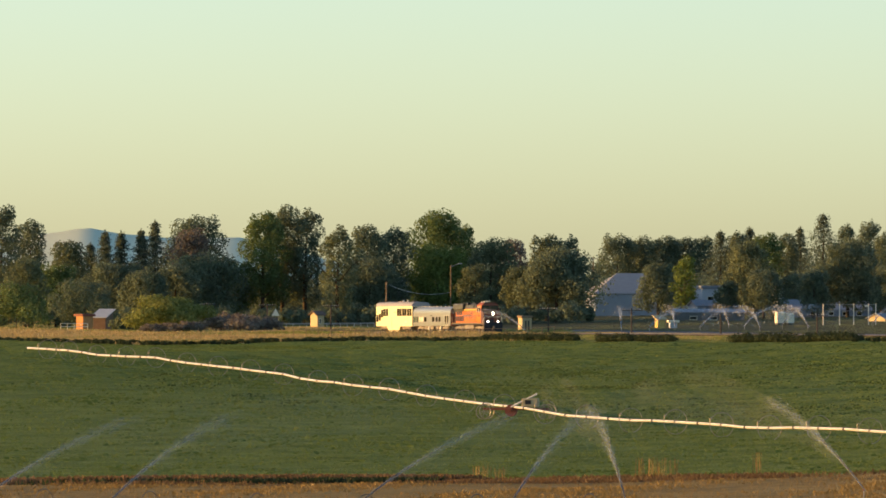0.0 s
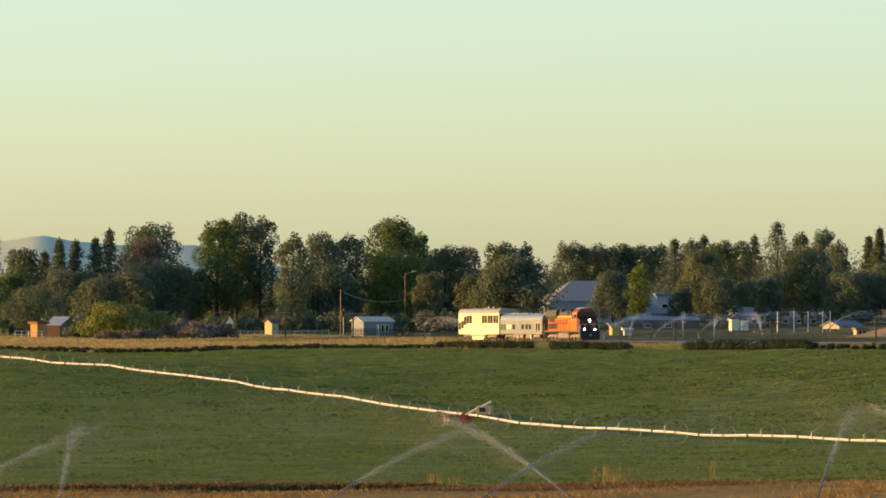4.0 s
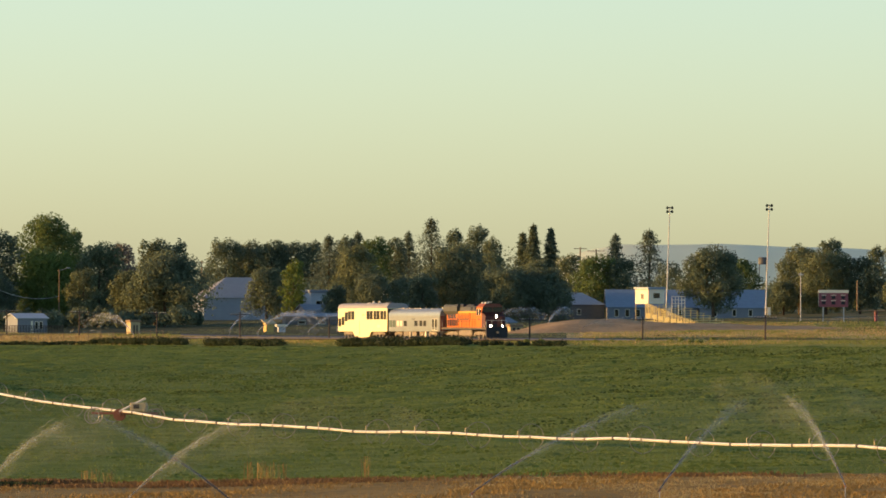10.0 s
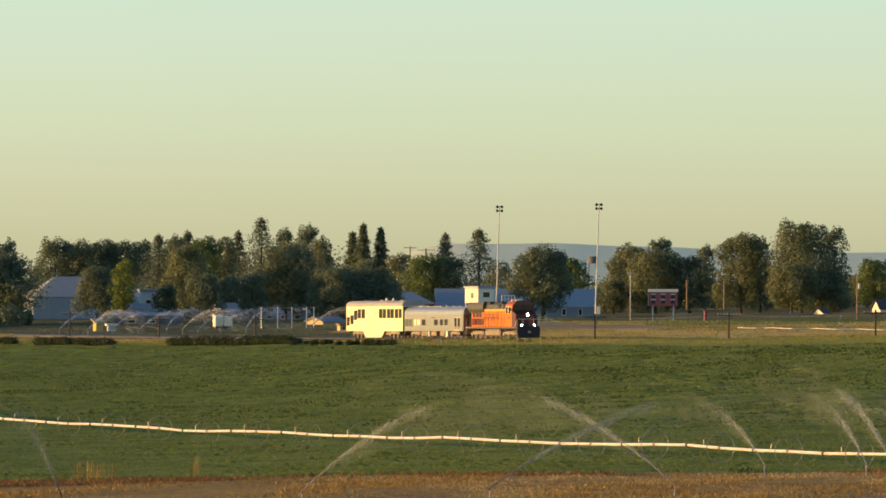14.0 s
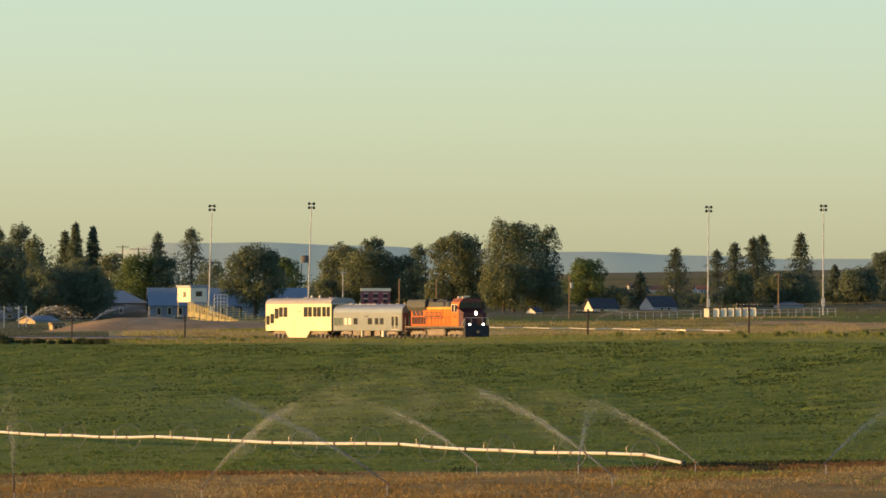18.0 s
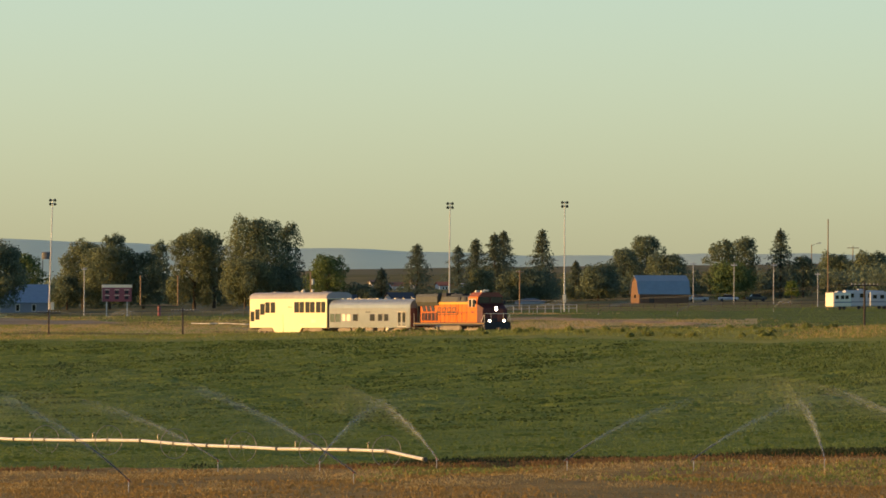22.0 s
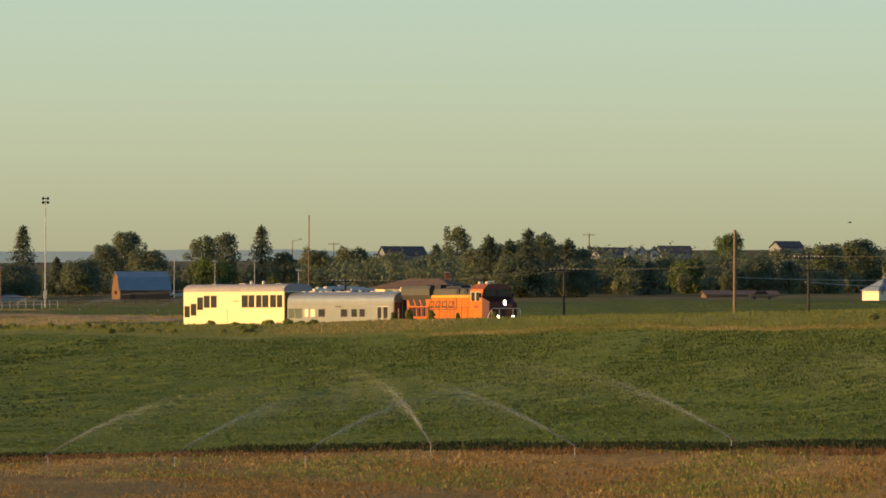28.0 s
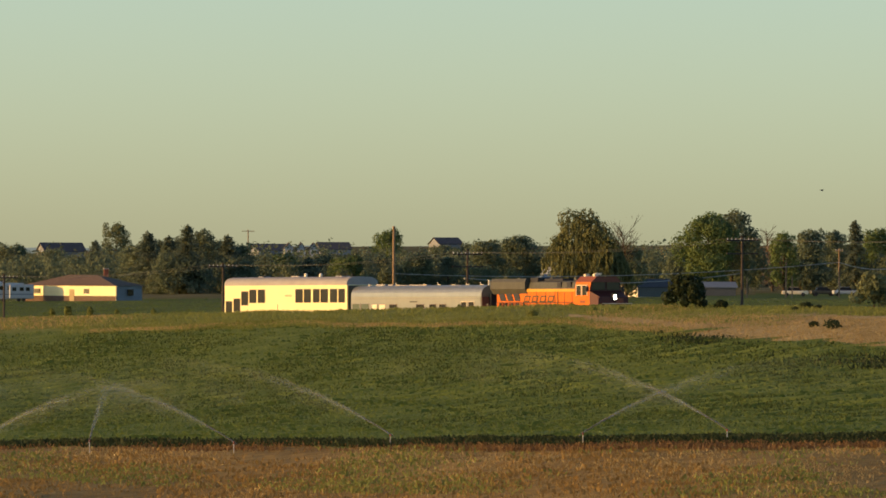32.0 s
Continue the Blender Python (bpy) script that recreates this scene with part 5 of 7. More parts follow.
scatter("yard_grass", "dull worn grass of the shaded yards", "grass", 12000, clumped(lambda k: patchy(k, -200, 1720, 376, 540), 18, 0.6), 1.2, 0.12, "olive", 0.5, 0.5, 6)
scatter("track_verge_grass", "dry grass beside the far rail", "dry grass", 9000, lambda k: patchy(k, -200, 3400, 350, 360), 1.0, 0.18, "tan", 0.5, 0.5, 6)
scatter("mound_grass", "dry grass growing over the earth bank", "dry grass", 700, clumped(lambda k: patchy(k, 1640, 2080, 424, 436), 5, 0.5), 1.2, 0.2, "weed", 0.5, 0.5, 6)
scatter("pasture_dry_grass", "dry tan grass beyond the line", "dry grass", 10000, clumped(lambda k: patchy(k, 1720, 3400, 376, 560), 30, 0.5), 1.4, 0.16, "tan", 0.5, 0.6, 6)


def far_woods(name, tone, k, u0, u1, d0, d1, h, card=0.8):
    u = rng.uniform(u0, u1, k)
    d = rng.uniform(d0, d1, k)
    a = (u - U0) / F
    x, y = d * np.sin(a), d * np.cos(a)
    z = ground(x, y)
    hh = h * rng.uniform(0.5, 1.2, k)
    m = 210
    c = np.repeat(np.stack([x, y, z + hh * 0.5], 1), m, 0)
    p = rng.normal(size=(k * m, 3))
    p /= np.linalg.norm(p, axis=1)[:, None]
    r = np.repeat(np.stack([hh * 0.45, hh * 0.45, hh * 0.5], 1), m, 0)
    v, f = leaf_cards(c + p * r * rng.uniform(0.25, 0.9, (k * m, 1)), card * 0.8, 0.7, 0.0, p)
    return tagged(mesh_of(name, v, f, LEAF[tone]), "distant dark trees and hedges of the town", "distant woods", kind="stuff")


def bush_row(name, label, tone, k, u0, u1, n0, n1, h, keep=0.5):
    x, y = clumped(lambda c: patchy(c, u0, u1, n0, n1), 24, keep)(k)
    k = len(x)
    z = ground(x, y)
    hh = h * rng.uniform(0.5, 1.25, k)
    m = 150
    c = np.repeat(np.stack([x, y, z + hh * 0.42], 1), m, 0)
    p = rng.normal(size=(k * m, 3))
    p /= np.linalg.norm(p, axis=1)[:, None]
    r = np.repeat(np.stack([hh * 0.95, hh * 0.95, hh * 0.55], 1), m, 0)
    v, f = leaf_cards(c + p * r * rng.uniform(0.5, 1.05, (k * m, 1)), 0.24, 0.6, 0.0, p)
    return tagged(mesh_of(name, v, f, LEAF[tone]), label, "bushes", kind="stuff")


for u0, u1, k, h in ((730, 850, 40, 0.6), (850, 1022, 95, 1.05), (1062, 1192, 80, 1.0), (1296, 1520, 130, 1.15), (1520, 1690, 26, 0.7)):
    bush_row("sagebrush_row", "dark sagebrush clumps along the field edge", "sage", k, u0, u1, 301.5, 303.5, h, 0.85)
bush_row("verge_brush", "low green brush on the verge", "weed", 50, 1600, 4600, 303, 318, 0.45, 0.4)
bush_row("bank_bushes", "low green bushes on the bank", "weed", 60, 2700, 4700, 306, 330, 0.4, 0.5)
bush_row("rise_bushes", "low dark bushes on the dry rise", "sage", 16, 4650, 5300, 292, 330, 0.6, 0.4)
# Ditch growth set so dense and dark that it paints the shadow band there.
bush_row("ditch_brush", "dark ditch growth, packed to paint the far edge's shadow band", "sage", 420, -250, 800, -2, 2, 0.6, 0.95)
far_woods("far_woods", "dark", 240, -300, 2200, 2300, 2600, 9)
far_woods("far_trees", "dark", 170, 3480, 5300, 1900, 2000, 5, 0.6)
far_woods("front_shrubs", "dark", 230, -300, 1060, 1640, 1700, 4.0)

scatter("stubble_weeds", "green weeds scattered in the dry stubble", "weeds", 2600, clumped(lambda k: near_strip(k, 2600, 5350, -3, 45), 5, 0.35), 1.0, 0.13, "weed", 0.7, 0.6, 6)
scatter("stubble_ridges", "rough tan tufts in bands across the stubble", "dry grass", 9000, clumped(lambda k: near_strip(k, -200, 5350, -4, 90), 6, 0.45), 1.0, 0.10, "stubble", 0.9, 0.5, 7, 0.6)
scatter("stubble_straw", "pale straw tufts lying over the stubble", "dry grass", 5000, clumped(lambda k: near_strip(k, 1500, 5350, -4, 60), 4, 0.4), 0.9, 0.09, "tan", 0.6, 0.6, 6)
far_woods("town_trees_west", "dark", 120, -300, 1060, 1900, 2040, 13.5)
far_woods("town_trees", "dark", 190, 1060, 1640, 2240, 2340, 17)
far_woods("understory_shrubs", "dark", 420, -300, 1720, 1960, 2120, 10)
far_woods("understory_hedge", "dark", 160, 1700, 2500, 1900, 2000, 7)
far_woods("yard_hedges", "dark", 60, 2500, 3100, 1930, 2000, 4.5)
far_woods("barn_understory", "dark", 170, 2960, 3560, 1970, 2070, 6.5)
far_woods("east_understory", "dark", 300, 3480, 5250, 1780, 1900, 9.5)
far_woods("east_yard_shrubs", "olive", 120, 3950, 5250, 1740, 1800, 5)


# ---- buildings ----
def building(name, label, u0, u1, v_ridge, v_eave, d, depth, turn, wall, roof, shape="gable", windows=(), doors=(), overhang=0.35, end_windows=(), category="building", v_base=None):
    """A building facing the camera side; width from its bearings, heights from the drops of ridge and eave."""
    um = (u0 + u1) / 2
    p = spot(um, d)
    w = max(1.2, (u1 - u0) * d / F - abs(math.sin(radians(turn))) * depth) / math.cos(radians(turn))
    z0 = p.z - 0.3
    if v_base:
        z0 = level(um, v_base, d)
    ze = max(level(um, v_eave, d), z0 + 0.8) - z0
    zr = max(level(um, v_ridge, d) - z0, ze + 0.15)
    b = holder(name, (p.x, p.y, z0), turn - math.degrees((um - U0) / F))
    x0, x1 = -w / 2, w / 2
    if shape == "flat":
        part("wall", boxes((x0, x1, 0, depth, 0, ze)), wall, b)
        part("roof", bevelled(boxes((x0 - overhang, x1 + overhang, -overhang, depth + overhang, ze, zr)), 0.04), roof, b)
    elif shape == "shed":
        prof = [(0, 0), (0, ze), (depth, zr), (depth, 0)]
        part("wall", extrude_profile(bmesh.new(), prof, x0, x1), wall, b)
        part("roof", extrude_profile(bmesh.new(), [(-overhang, ze + 0.02), (depth + overhang, zr + 0.05), (depth + overhang, zr + 0.2), (-overhang, ze + 0.17)], x0 - overhang, x1 + overhang), roof, b)
    elif shape == "front":
        bm = bmesh.new()
        pts = [(x0, 0), (x0, ze), (0, zr), (x1, ze), (x1, 0)]
        a = [bm.verts.new((x, 0, z)) for x, z in pts]
        c = [bm.verts.new((x, depth, z)) for x, z in pts]
        for i in range(5):
            j = (i + 1) % 5
            bm.faces.new((a[i], a[j], c[j], c[i]))
        bm.faces.new(a[::-1])
        bm.faces.new(c)
        bmesh.ops.recalc_face_normals(bm, faces=bm.faces[:])
        part("wall", bm, wall, b)
        for s in (-1, 1):
            bm = bmesh.new()
            e = Vector((s * (w / 2 + overhang), 0, ze - overhang * (zr - ze) / (w / 2) + 0.02))
            r = Vector((0, 0, zr + 0.03))
            v = [bm.verts.new((q.x, y, q.z + h)) for h in (0, 0.14) for y in (-overhang, depth + overhang) for q in (e, r)]
            for f in ((0, 1, 3, 2), (4, 6, 7, 5), (0, 4, 5, 1), (2, 3, 7, 6), (0, 2, 6, 4), (1, 5, 7, 3)):
                bm.faces.new([v[i] for i in f])
            bmesh.ops.recalc_face_normals(bm, faces=bm.faces[:])
            part("roof", bm, roof, b)
    else:
        m = depth / 2
        if shape == "gambrel":
            prof = [(0, 0), (0, ze), (m * 0.32, ze + (zr - ze) * 0.68), (m, zr), (2 * m - m * 0.32, ze + (zr - ze) * 0.68), (depth, ze), (depth, 0)]
        else:
            prof = [(0, 0), (0, ze), (m, zr), (depth, ze), (depth, 0)]
        if shape == "hip":
            part("wall", boxes((x0, x1, 0, depth, 0, ze)), wall, b)
            bm = bmesh.new()
            o = overhang
            v = [bm.verts.new(c) for c in ((x0 - o, -o, ze), (x1 + o, -o, ze), (x1 + o, depth + o, ze), (x0 - o, depth + o, ze), (x0 + w * 0.34, m, zr), (x1 - w * 0.34, m, zr))]
            for f in ((0, 1, 5, 4), (1, 2, 5), (2, 3, 4, 5), (3, 0, 4), (3, 2, 1, 0)):
                bm.faces.new([v[i] for i in f])
            part("roof", bm, roof, b)
            prof = []
        else:
            part("wall", extrude_profile(bmesh.new(), prof, x0, x1), wall, b)
        line = prof[1:-1]
        o = overhang
        if prof:
            line = [(line[0][0] - o * 0.7, line[0][1] - o * 0.6)] + list(line[1:-1]) + [(line[-1][0] + o * 0.7, line[-1][1] - o * 0.6)]
        for i in range(max(0, len(line) - 1)):
            (ya, za), (yb, zb) = line[i], line[i + 1]
            part("roof", extrude_profile(bmesh.new(), [(ya, za + 0.03), (yb, zb + 0.03), (yb, zb + 0.17), (ya, za + 0.17)], x0 - o, x1 + o), roof, b)
    for k, (a, c, lo, hi) in enumerate(windows):
        xa, xb = x0 + w * a, x0 + w * c
        win = part("window", boxes((xa, xb, -0.03, 0.03, ze * lo, ze * hi)), GLASS, b)
        part("window_frame", boxes((xa - 0.09, xb + 0.09, -0.05, 0.02, ze * hi, ze * hi + 0.09), (xa - 0.09, xb + 0.09, -0.06, 0.02, ze * lo - 0.1, ze * lo), (xa - 0.09, xa, -0.05, 0.02, ze * lo, ze * hi), (xb, xb + 0.09, -0.05, 0.02, ze * lo, ze * hi)), WHITE, win)
    for a, c, hi, m in doors:
        part("door", boxes((x0 + w * a, x0 + w * c, -0.06, 0.03, 0.3, ze * hi)), m, b)
    for a, c, lo, hi in end_windows:
        part("end_window", boxes((x0 - 0.03, x0 + 0.03, depth * a, depth * c, ze * lo, ze * hi)), GLASS, b)
    if v_base:
        for x in (x0 + 0.1, x1 - 0.1):
            for y in (0.1, depth - 0.1):
                part("post", tubes(((x, y, p.z - z0 - 0.3), (x, y, 0.05), 0.07), seg=6), BLEACH, b)
    return tagged(b, label, category)


def water_tank(u, v, d):
    p = spot(u, d)
    h = level(u, v, d) - p.z
    t = holder("water_tank", p)
    part("tank", tubes(((0, 0, h - 1.9), (0, 0, h - 0.3), 1.2), ((0, 0, h - 0.3), (0, 0, h), 1.3, 0.9), seg=14), SHADEWALL, t, "dark drum tank")
    for x, y in ((-0.9, -0.9), (0.9, -0.9), (0.9, 0.9), (-0.9, 0.9)):
        part("leg", tubes(((x * 1.3, y * 1.3, -0.4), (x, y, h - 1.9), 0.08), seg=6), DARKGREY, t)
    return tagged(t, "dark water tank on thin legs above the trees", "water tank")


building("metal_hall", "pale blue-grey metal hall with a wide low gable roof", 1044, 1205, 484, 520, 1930, 24, 6, METALWALL, ROOFGREY, "hip")
building("annex_building", "low pale annex in shade behind trees", 1236, 1300, 506, 511, 1935, 10, 10, PALEWALL, GREYWALL, "flat", [(0.2, 0.4, 0.4, 0.7), (0.6, 0.8, 0.4, 0.7)])
building("low_house", "low grey-roofed outbuilding with a porch", 1226, 1312, 533, 541, 1760, 9, 12, GREYWALL, GREYWALL, "gable", [(0.15, 0.3, 0.3, 0.7), (0.55, 0.7, 0.3, 0.7)], [(0.8, 0.88, 0.85, DARKWOOD)])
building("long_shed", "long low grey shed in evening shade", 1195, 1320, 549, 554, 1700, 8, 4, SHADEWALL, GREYWALL, "shed", [(0.2, 0.3, 0.3, 0.6), (0.5, 0.6, 0.3, 0.6)])
building("shaded_school_wing", "white school wing with low gable roof", 1385, 1470, 532, 546, 1800, 12, 4, GREYWALL, GREYWALL, "gable", [(0.1, 0.2, 0.3, 0.7), (0.3, 0.4, 0.3, 0.7), (0.6, 0.7, 0.3, 0.7)])
building("school_hall", "pale two-storey hall behind shade trees", 1375, 1425, 505, 510, 1960, 12, 10, PALEWALL, GREYWALL, "flat", [(0.2, 0.4, 0.5, 0.8)])
building("pale_block", "long pale building behind the sports ground", 1455, 1545, 534, 548, 1820, 12, 4, GREYWALL, GREYWALL, "gable", [(0.1, 0.2, 0.3, 0.7), (0.4, 0.5, 0.3, 0.7), (0.7, 0.8, 0.3, 0.7)])
building("blue_house", "small pale blue house with a grey gable roof", 714, 788, 549, 555, 1560, 9, 14, GREYWALL, PALEWALL, "gable", [(0.6, 0.68, 0.35, 0.75), (0.75, 0.83, 0.35, 0.75)], [(0.45, 0.52, 0.8, WHITE)])
building("large_roofed_house", "house with a large pale grey roof behind trees", 668, 742, 486, 528, 1990, 16, 6, GREYWALL, PALEWALL, "hip")
building("orange_shed", "small sunlit orange-brown box shed", 131, 152, 556, 560, 1560, 2.4, -48, ORANGEBOARD, RUST, "flat", category="shed")
building("lean_to", "open lean-to shed with a sloped grey roof", 158, 194, 549, 563, 1570, 4, -20, BARNWOOD, PALEWALL, "shed", category="shed")
building("yard_house", "sunlit corner of a cream house under trees", 560, 576, 552, 557, 1580, 3, 25, TANWALL, SHINGLE, "gable", [(0.3, 0.5, 0.4, 0.7)])
building("tan_kiosk", "small tan wooden shelter beside the line", 921, 945, 559, 563, 1480, 2.2, 18, TANWALL, WOOD, "flat", (), [(0.3, 0.45, 0.8, DARKWOOD), (0.6, 0.75, 0.8, DARKWOOD)], 0.15, category="shed")
building("pump_cabinet", "small sunlit pump cabinet with a white top", 1165, 1177, 560, 567, 1480, 1.0, 30, YELLOW, TANWALL, "shed", category="cabinet")
building("panel_booth", "narrow pale blue booth", 1187, 1198, 567, 571, 1500, 1.2, 10, PALEWALL, WHITE, "flat", category="booth")
building("yellow_end_shed", "low shed with a sunlit yellow end wall", 1551, 1622, 556, 563, 1620, 5, 40, TANWALL, GREYWALL, "gable", [(0.5, 0.6, 0.3, 0.6)], category="shed")
building("bus_kiosk", "small tan shelter with posts and flat roof", 1594, 1620, 567, 571, 1430, 2, 15, TANWALL, WOOD, "flat", (), [(0.2, 0.42, 0.85, DARKWOOD), (0.58, 0.8, 0.85, DARKWOOD)], 0.2, category="shed")
building("classroom_wing", "dark-walled school wing with a blue-grey roof", 1660, 1770, 511, 532, 1790, 16, 6, SHADEWALL, BLUEROOF, "hip", [(0.3, 0.36, 0.4, 0.7), (0.5, 0.56, 0.4, 0.7)])
building("school_building", "long low school building with slate blue roof", 1766, 1930, 507, 536, 1780, 18, 2, GREYWALL, BLUEROOF, "gable", [(0.08, 0.12, 0.3, 0.8), (0.2, 0.24, 0.3, 0.8), (0.32, 0.36, 0.3, 0.8), (0.6, 0.64, 0.3, 0.8), (0.8, 0.84, 0.3, 0.8)])
building("gym_building", "long low school hall with slate blue roof", 1930, 2050, 507, 537, 1775, 18, 2, GREYWALL, BLUEROOF, "gable", [(0.2, 0.25, 0.3, 0.8), (0.5, 0.55, 0.3, 0.8), (0.75, 0.8, 0.3, 0.8)])
water_tank(2043, 448, 2300)
building("press_box", "sunlit cream press box above the bleachers", 1829, 1881, 501, 505, 1500, 3.4, 42, CREAM, BLUEROOF, "flat", [(0.3, 0.7, 0.4, 0.75)], (), 0.2, [(0.35, 0.55, 0.35, 0.7)], category="booth", v_base=531)
building("gable_house", "dark-roofed house with a brightly sunlit gable", 2545, 2604, 525, 541, 1800, 3.6, 28, CREAM, DARKROOF, "gable", [(0.3, 0.45, 0.3, 0.7)], category="house")
building("gable_cottage", "dark-roofed cottage with a sunlit gable end", 2648, 2714, 521, 538, 1820, 8, 22, PALEWALL, DARKROOF, "gable", [(0.3, 0.4, 0.3, 0.7), (0.6, 0.7, 0.3, 0.7)], category="house")
building("tiny_gable", "small sunlit gable of a far hut", 2450, 2464, 541, 549, 1750, 3, 40, CREAM, DARKROOF, "gable", category="shed")
building("garden_house", "grey hip-roofed house behind conifers", 2876, 2930, 530, 543, 1850, 9, 6, PALEWALL, GREYWALL, "hip", category="house")
building("barn", "weathered brown barn with a blue metal gambrel roof", 3085, 3188, 491, 522, 1800, 8.5, 12, BARNWOOD, BARNROOF, "gambrel", (), [(0.2, 0.3, 0.7, DARKWOOD)], 0.3, [(0.4, 0.6, 0.6, 0.9)], category="barn")
# Grey wall colour holds the house's shade; the cream front panel holds the sunlight.
ranch = building("ranch_house", "long low cream-fronted ranch house with a brown shingle roof", 3503, 3711, 502, 521, 1500, 7.5, -38, GREYWALL, SHINGLE, "hip", category="house", end_windows=())
rw = max(v.co.x for v in ranch.children[0].data.vertices)
rh = level(3607, 521, 1500) - (spot(3607, 1500).z - 0.3)
part("front_siding", boxes((-rw, rw, -0.07, -0.004, rh * 0.42, rh - 0.02)), CARWHITE, ranch, "cream siding panel, coloured brighter to paint the sunlit front")
part("base_course", boxes((-rw, rw, -0.05, -0.004, 0.0, rh * 0.42)), SHINGLE, ranch, "brown base course")
for a, c in ((-0.80, -0.62), (0.30, 0.42)):
    win = part("window", boxes((rw * a, rw * c, -0.10, -0.05, rh * 0.55, rh * 0.82)), GLASS, ranch)
    part("window_frame", boxes((rw * a - 0.08, rw * c + 0.08, -0.12, -0.06, rh * 0.82, rh * 0.82 + 0.08), (rw * a - 0.08, rw * c + 0.08, -0.13, -0.06, rh * 0.55 - 0.09, rh * 0.55)), WHITE, win)
part("door", boxes((rw * 0.0, rw * 0.1, -0.11, -0.05, 0.1, rh * 0.8)), TANWALL, ranch)
part("end_window", boxes((rw - 0.03, rw + 0.04, 3.0, 4.6, rh * 0.45, rh * 0.8)), GLASS, ranch)
part("downpipe", tubes(((rw - 0.12, -0.12, 0), (rw - 0.12, -0.12, rh - 0.05), 0.05), seg=6), WHITE, ranch)
building("hill_house", "tan house with a dark roof on the rise", 3556, 3642, 446, 460, 2150, 9, 14, GREYWALL, DARKROOF, "gable", [(0.3, 0.4, 0.3, 0.6), (0.6, 0.7, 0.3, 0.6)], category="house")
building("dormer_house", "grey house with white gables on the ridge", 3930, 4010, 448, 458, 2350, 12, 15, GREYWALL, DARKROOF, "gable", [(0.3, 0.36, 0.4, 0.7)], category="house")
for i in range(3):
    building("white_gable", "small white gable of a ridge house", 3986 + i * 22, 4003 + i * 22, 446, 455, 2320, 4, 5, PALEWALL, DARKROOF, "front", [(0.35, 0.65, 0.5, 0.8)], category="house")
building("ridge_house", "long dark-roofed house on the ridge", 4045, 4110, 445, 456, 2350, 12, 8, GREYWALL, DARKROOF, "gable", [(0.2, 0.3, 0.4, 0.7), (0.6, 0.7, 0.4, 0.7)], category="house")
building("brown_roof_shed", "wide low shed with a brown roof", 4125, 4262, 525, 538, 1640, 10, 6, SHINGLE, SHINGLE, "gable", category="shed")
building("hilltop_house", "tan two-storey house on the rise", 4252, 4312, 437, 447, 2150, 9, 18, GREYWALL, DARKROOF, "gable", [(0.3, 0.4, 0.4, 0.7), (0.6, 0.7, 0.4, 0.7)], category="house")
building("white_cottage", "white cottage with grey gable roof by a willow", 4420, 4524, 501, 524, 1480, 7, 24, WHITE, BLUEROOF, "hip", [(0.3, 0.38, 0.3, 0.7), (0.6, 0.68, 0.3, 0.7)], [(0.48, 0.53, 0.8, DARKROOF)], category="house")
building("cottage_dormer", "sunlit dormer of the white cottage", 4453, 4466, 490, 498, 1490, 2, 25, CREAM, GREYWALL, "front", category="house")
# The full-width "door" is a dark panel that paints the shaded front wall.
building("tan_garage", "garage with a cream gable, dark roof and a front panel coloured as shade", 4595, 4696, 511, 523, 1450, 5.5, 35, CREAM, DARKROOF, "gable", (), [(0.01, 0.99, 0.98, SHADEWALL)], end_windows=[(0.42, 0.58, 0.3, 0.7)], category="garage")
building("east_house", "tan house behind the trees on the rise", 4410, 4440, 448, 455, 2000, 8, 15, TANWALL, SHINGLE, "gable", category="house")
building("blue_shed", "long dim grey shed behind the field", 4722, 4790, 516, 523, 1470, 8, 6, SHADEWALL, GREYWALL, "gable", category="shed")


for u, w, v, tone in ((2616, 22, 499, SHINGLE), (2652, 30, 503, BRICK), (2690, 16, 498, SHINGLE), (2735, 26, 502, BRICK), (2779, 18, 505, PALEWALL), (2870, 26, 503, SHINGLE)):
    building("far_house", "far low house on the plain", u, u + w, v, v + 5, 2250, 8, 8, PALEWALL, tone, "gable", [(0.3, 0.45, 0.3, 0.7), (0.6, 0.75, 0.3, 0.7)], category="house")


def chimney(u, v, d):
    p = spot(u, d)
    z = level(u, v, d)
    c = holder("chimney", (p.x, p.y, z - 1.5))
    part("shaft", boxes((-0.4, 0.4, -0.4, 0.4, -1.2, 1.2)), BRICK, c)
    part("cap", boxes((-0.5, 0.5, -0.5, 0.5, 1.2, 1.4)), CONCRETE, c)
    return tagged(c, "sunlit brick chimney on a shingle roof", "chimney")


chimney(3671, 489, 1504)


# ---- sports ground ----
def light_mast(u, v, d, lean=0.0):
    p = spot(u, d)
    h = level(u, v, d) - p.z
    m = holder("floodlight_mast", p, -math.degrees((u - U0) / F))
    part("mast", tubes(((-lean * h, 0, -0.5), (0, 0, h), 0.15, 0.08), seg=10), GALV, m)
    for z in (h - 0.1, h - 0.8):
        part("crossarm", boxes((-0.55, 0.55, -0.06, 0.06, z - 0.06, z + 0.06)), GALV, m)
        for x in (-0.42, 0.42):
            bm = tubes(((x, -0.1, z + 0.12), (x, -0.45, z - 0.1), 0.14, 0.27), seg=10)
            part("floodlight", bm, DARKGREY, m, "grey floodlight head")
    part("control_box", bevelled(boxes((-0.3, 0.3, -0.55, -0.2, 1.6, 3.0)), 0.03), CREAM, m)
    return tagged(m, "tall galvanised floodlight mast with four lamps", "floodlight", group="floodlights of the sports ground")


light_mast(1878, 359, 1580, 0.03)
light_mast(2054, 355, 1560, 0.03)
light_mast(2757, 361, 1560, 0.005)
light_mast(2960, 359, 1560, 0.0)


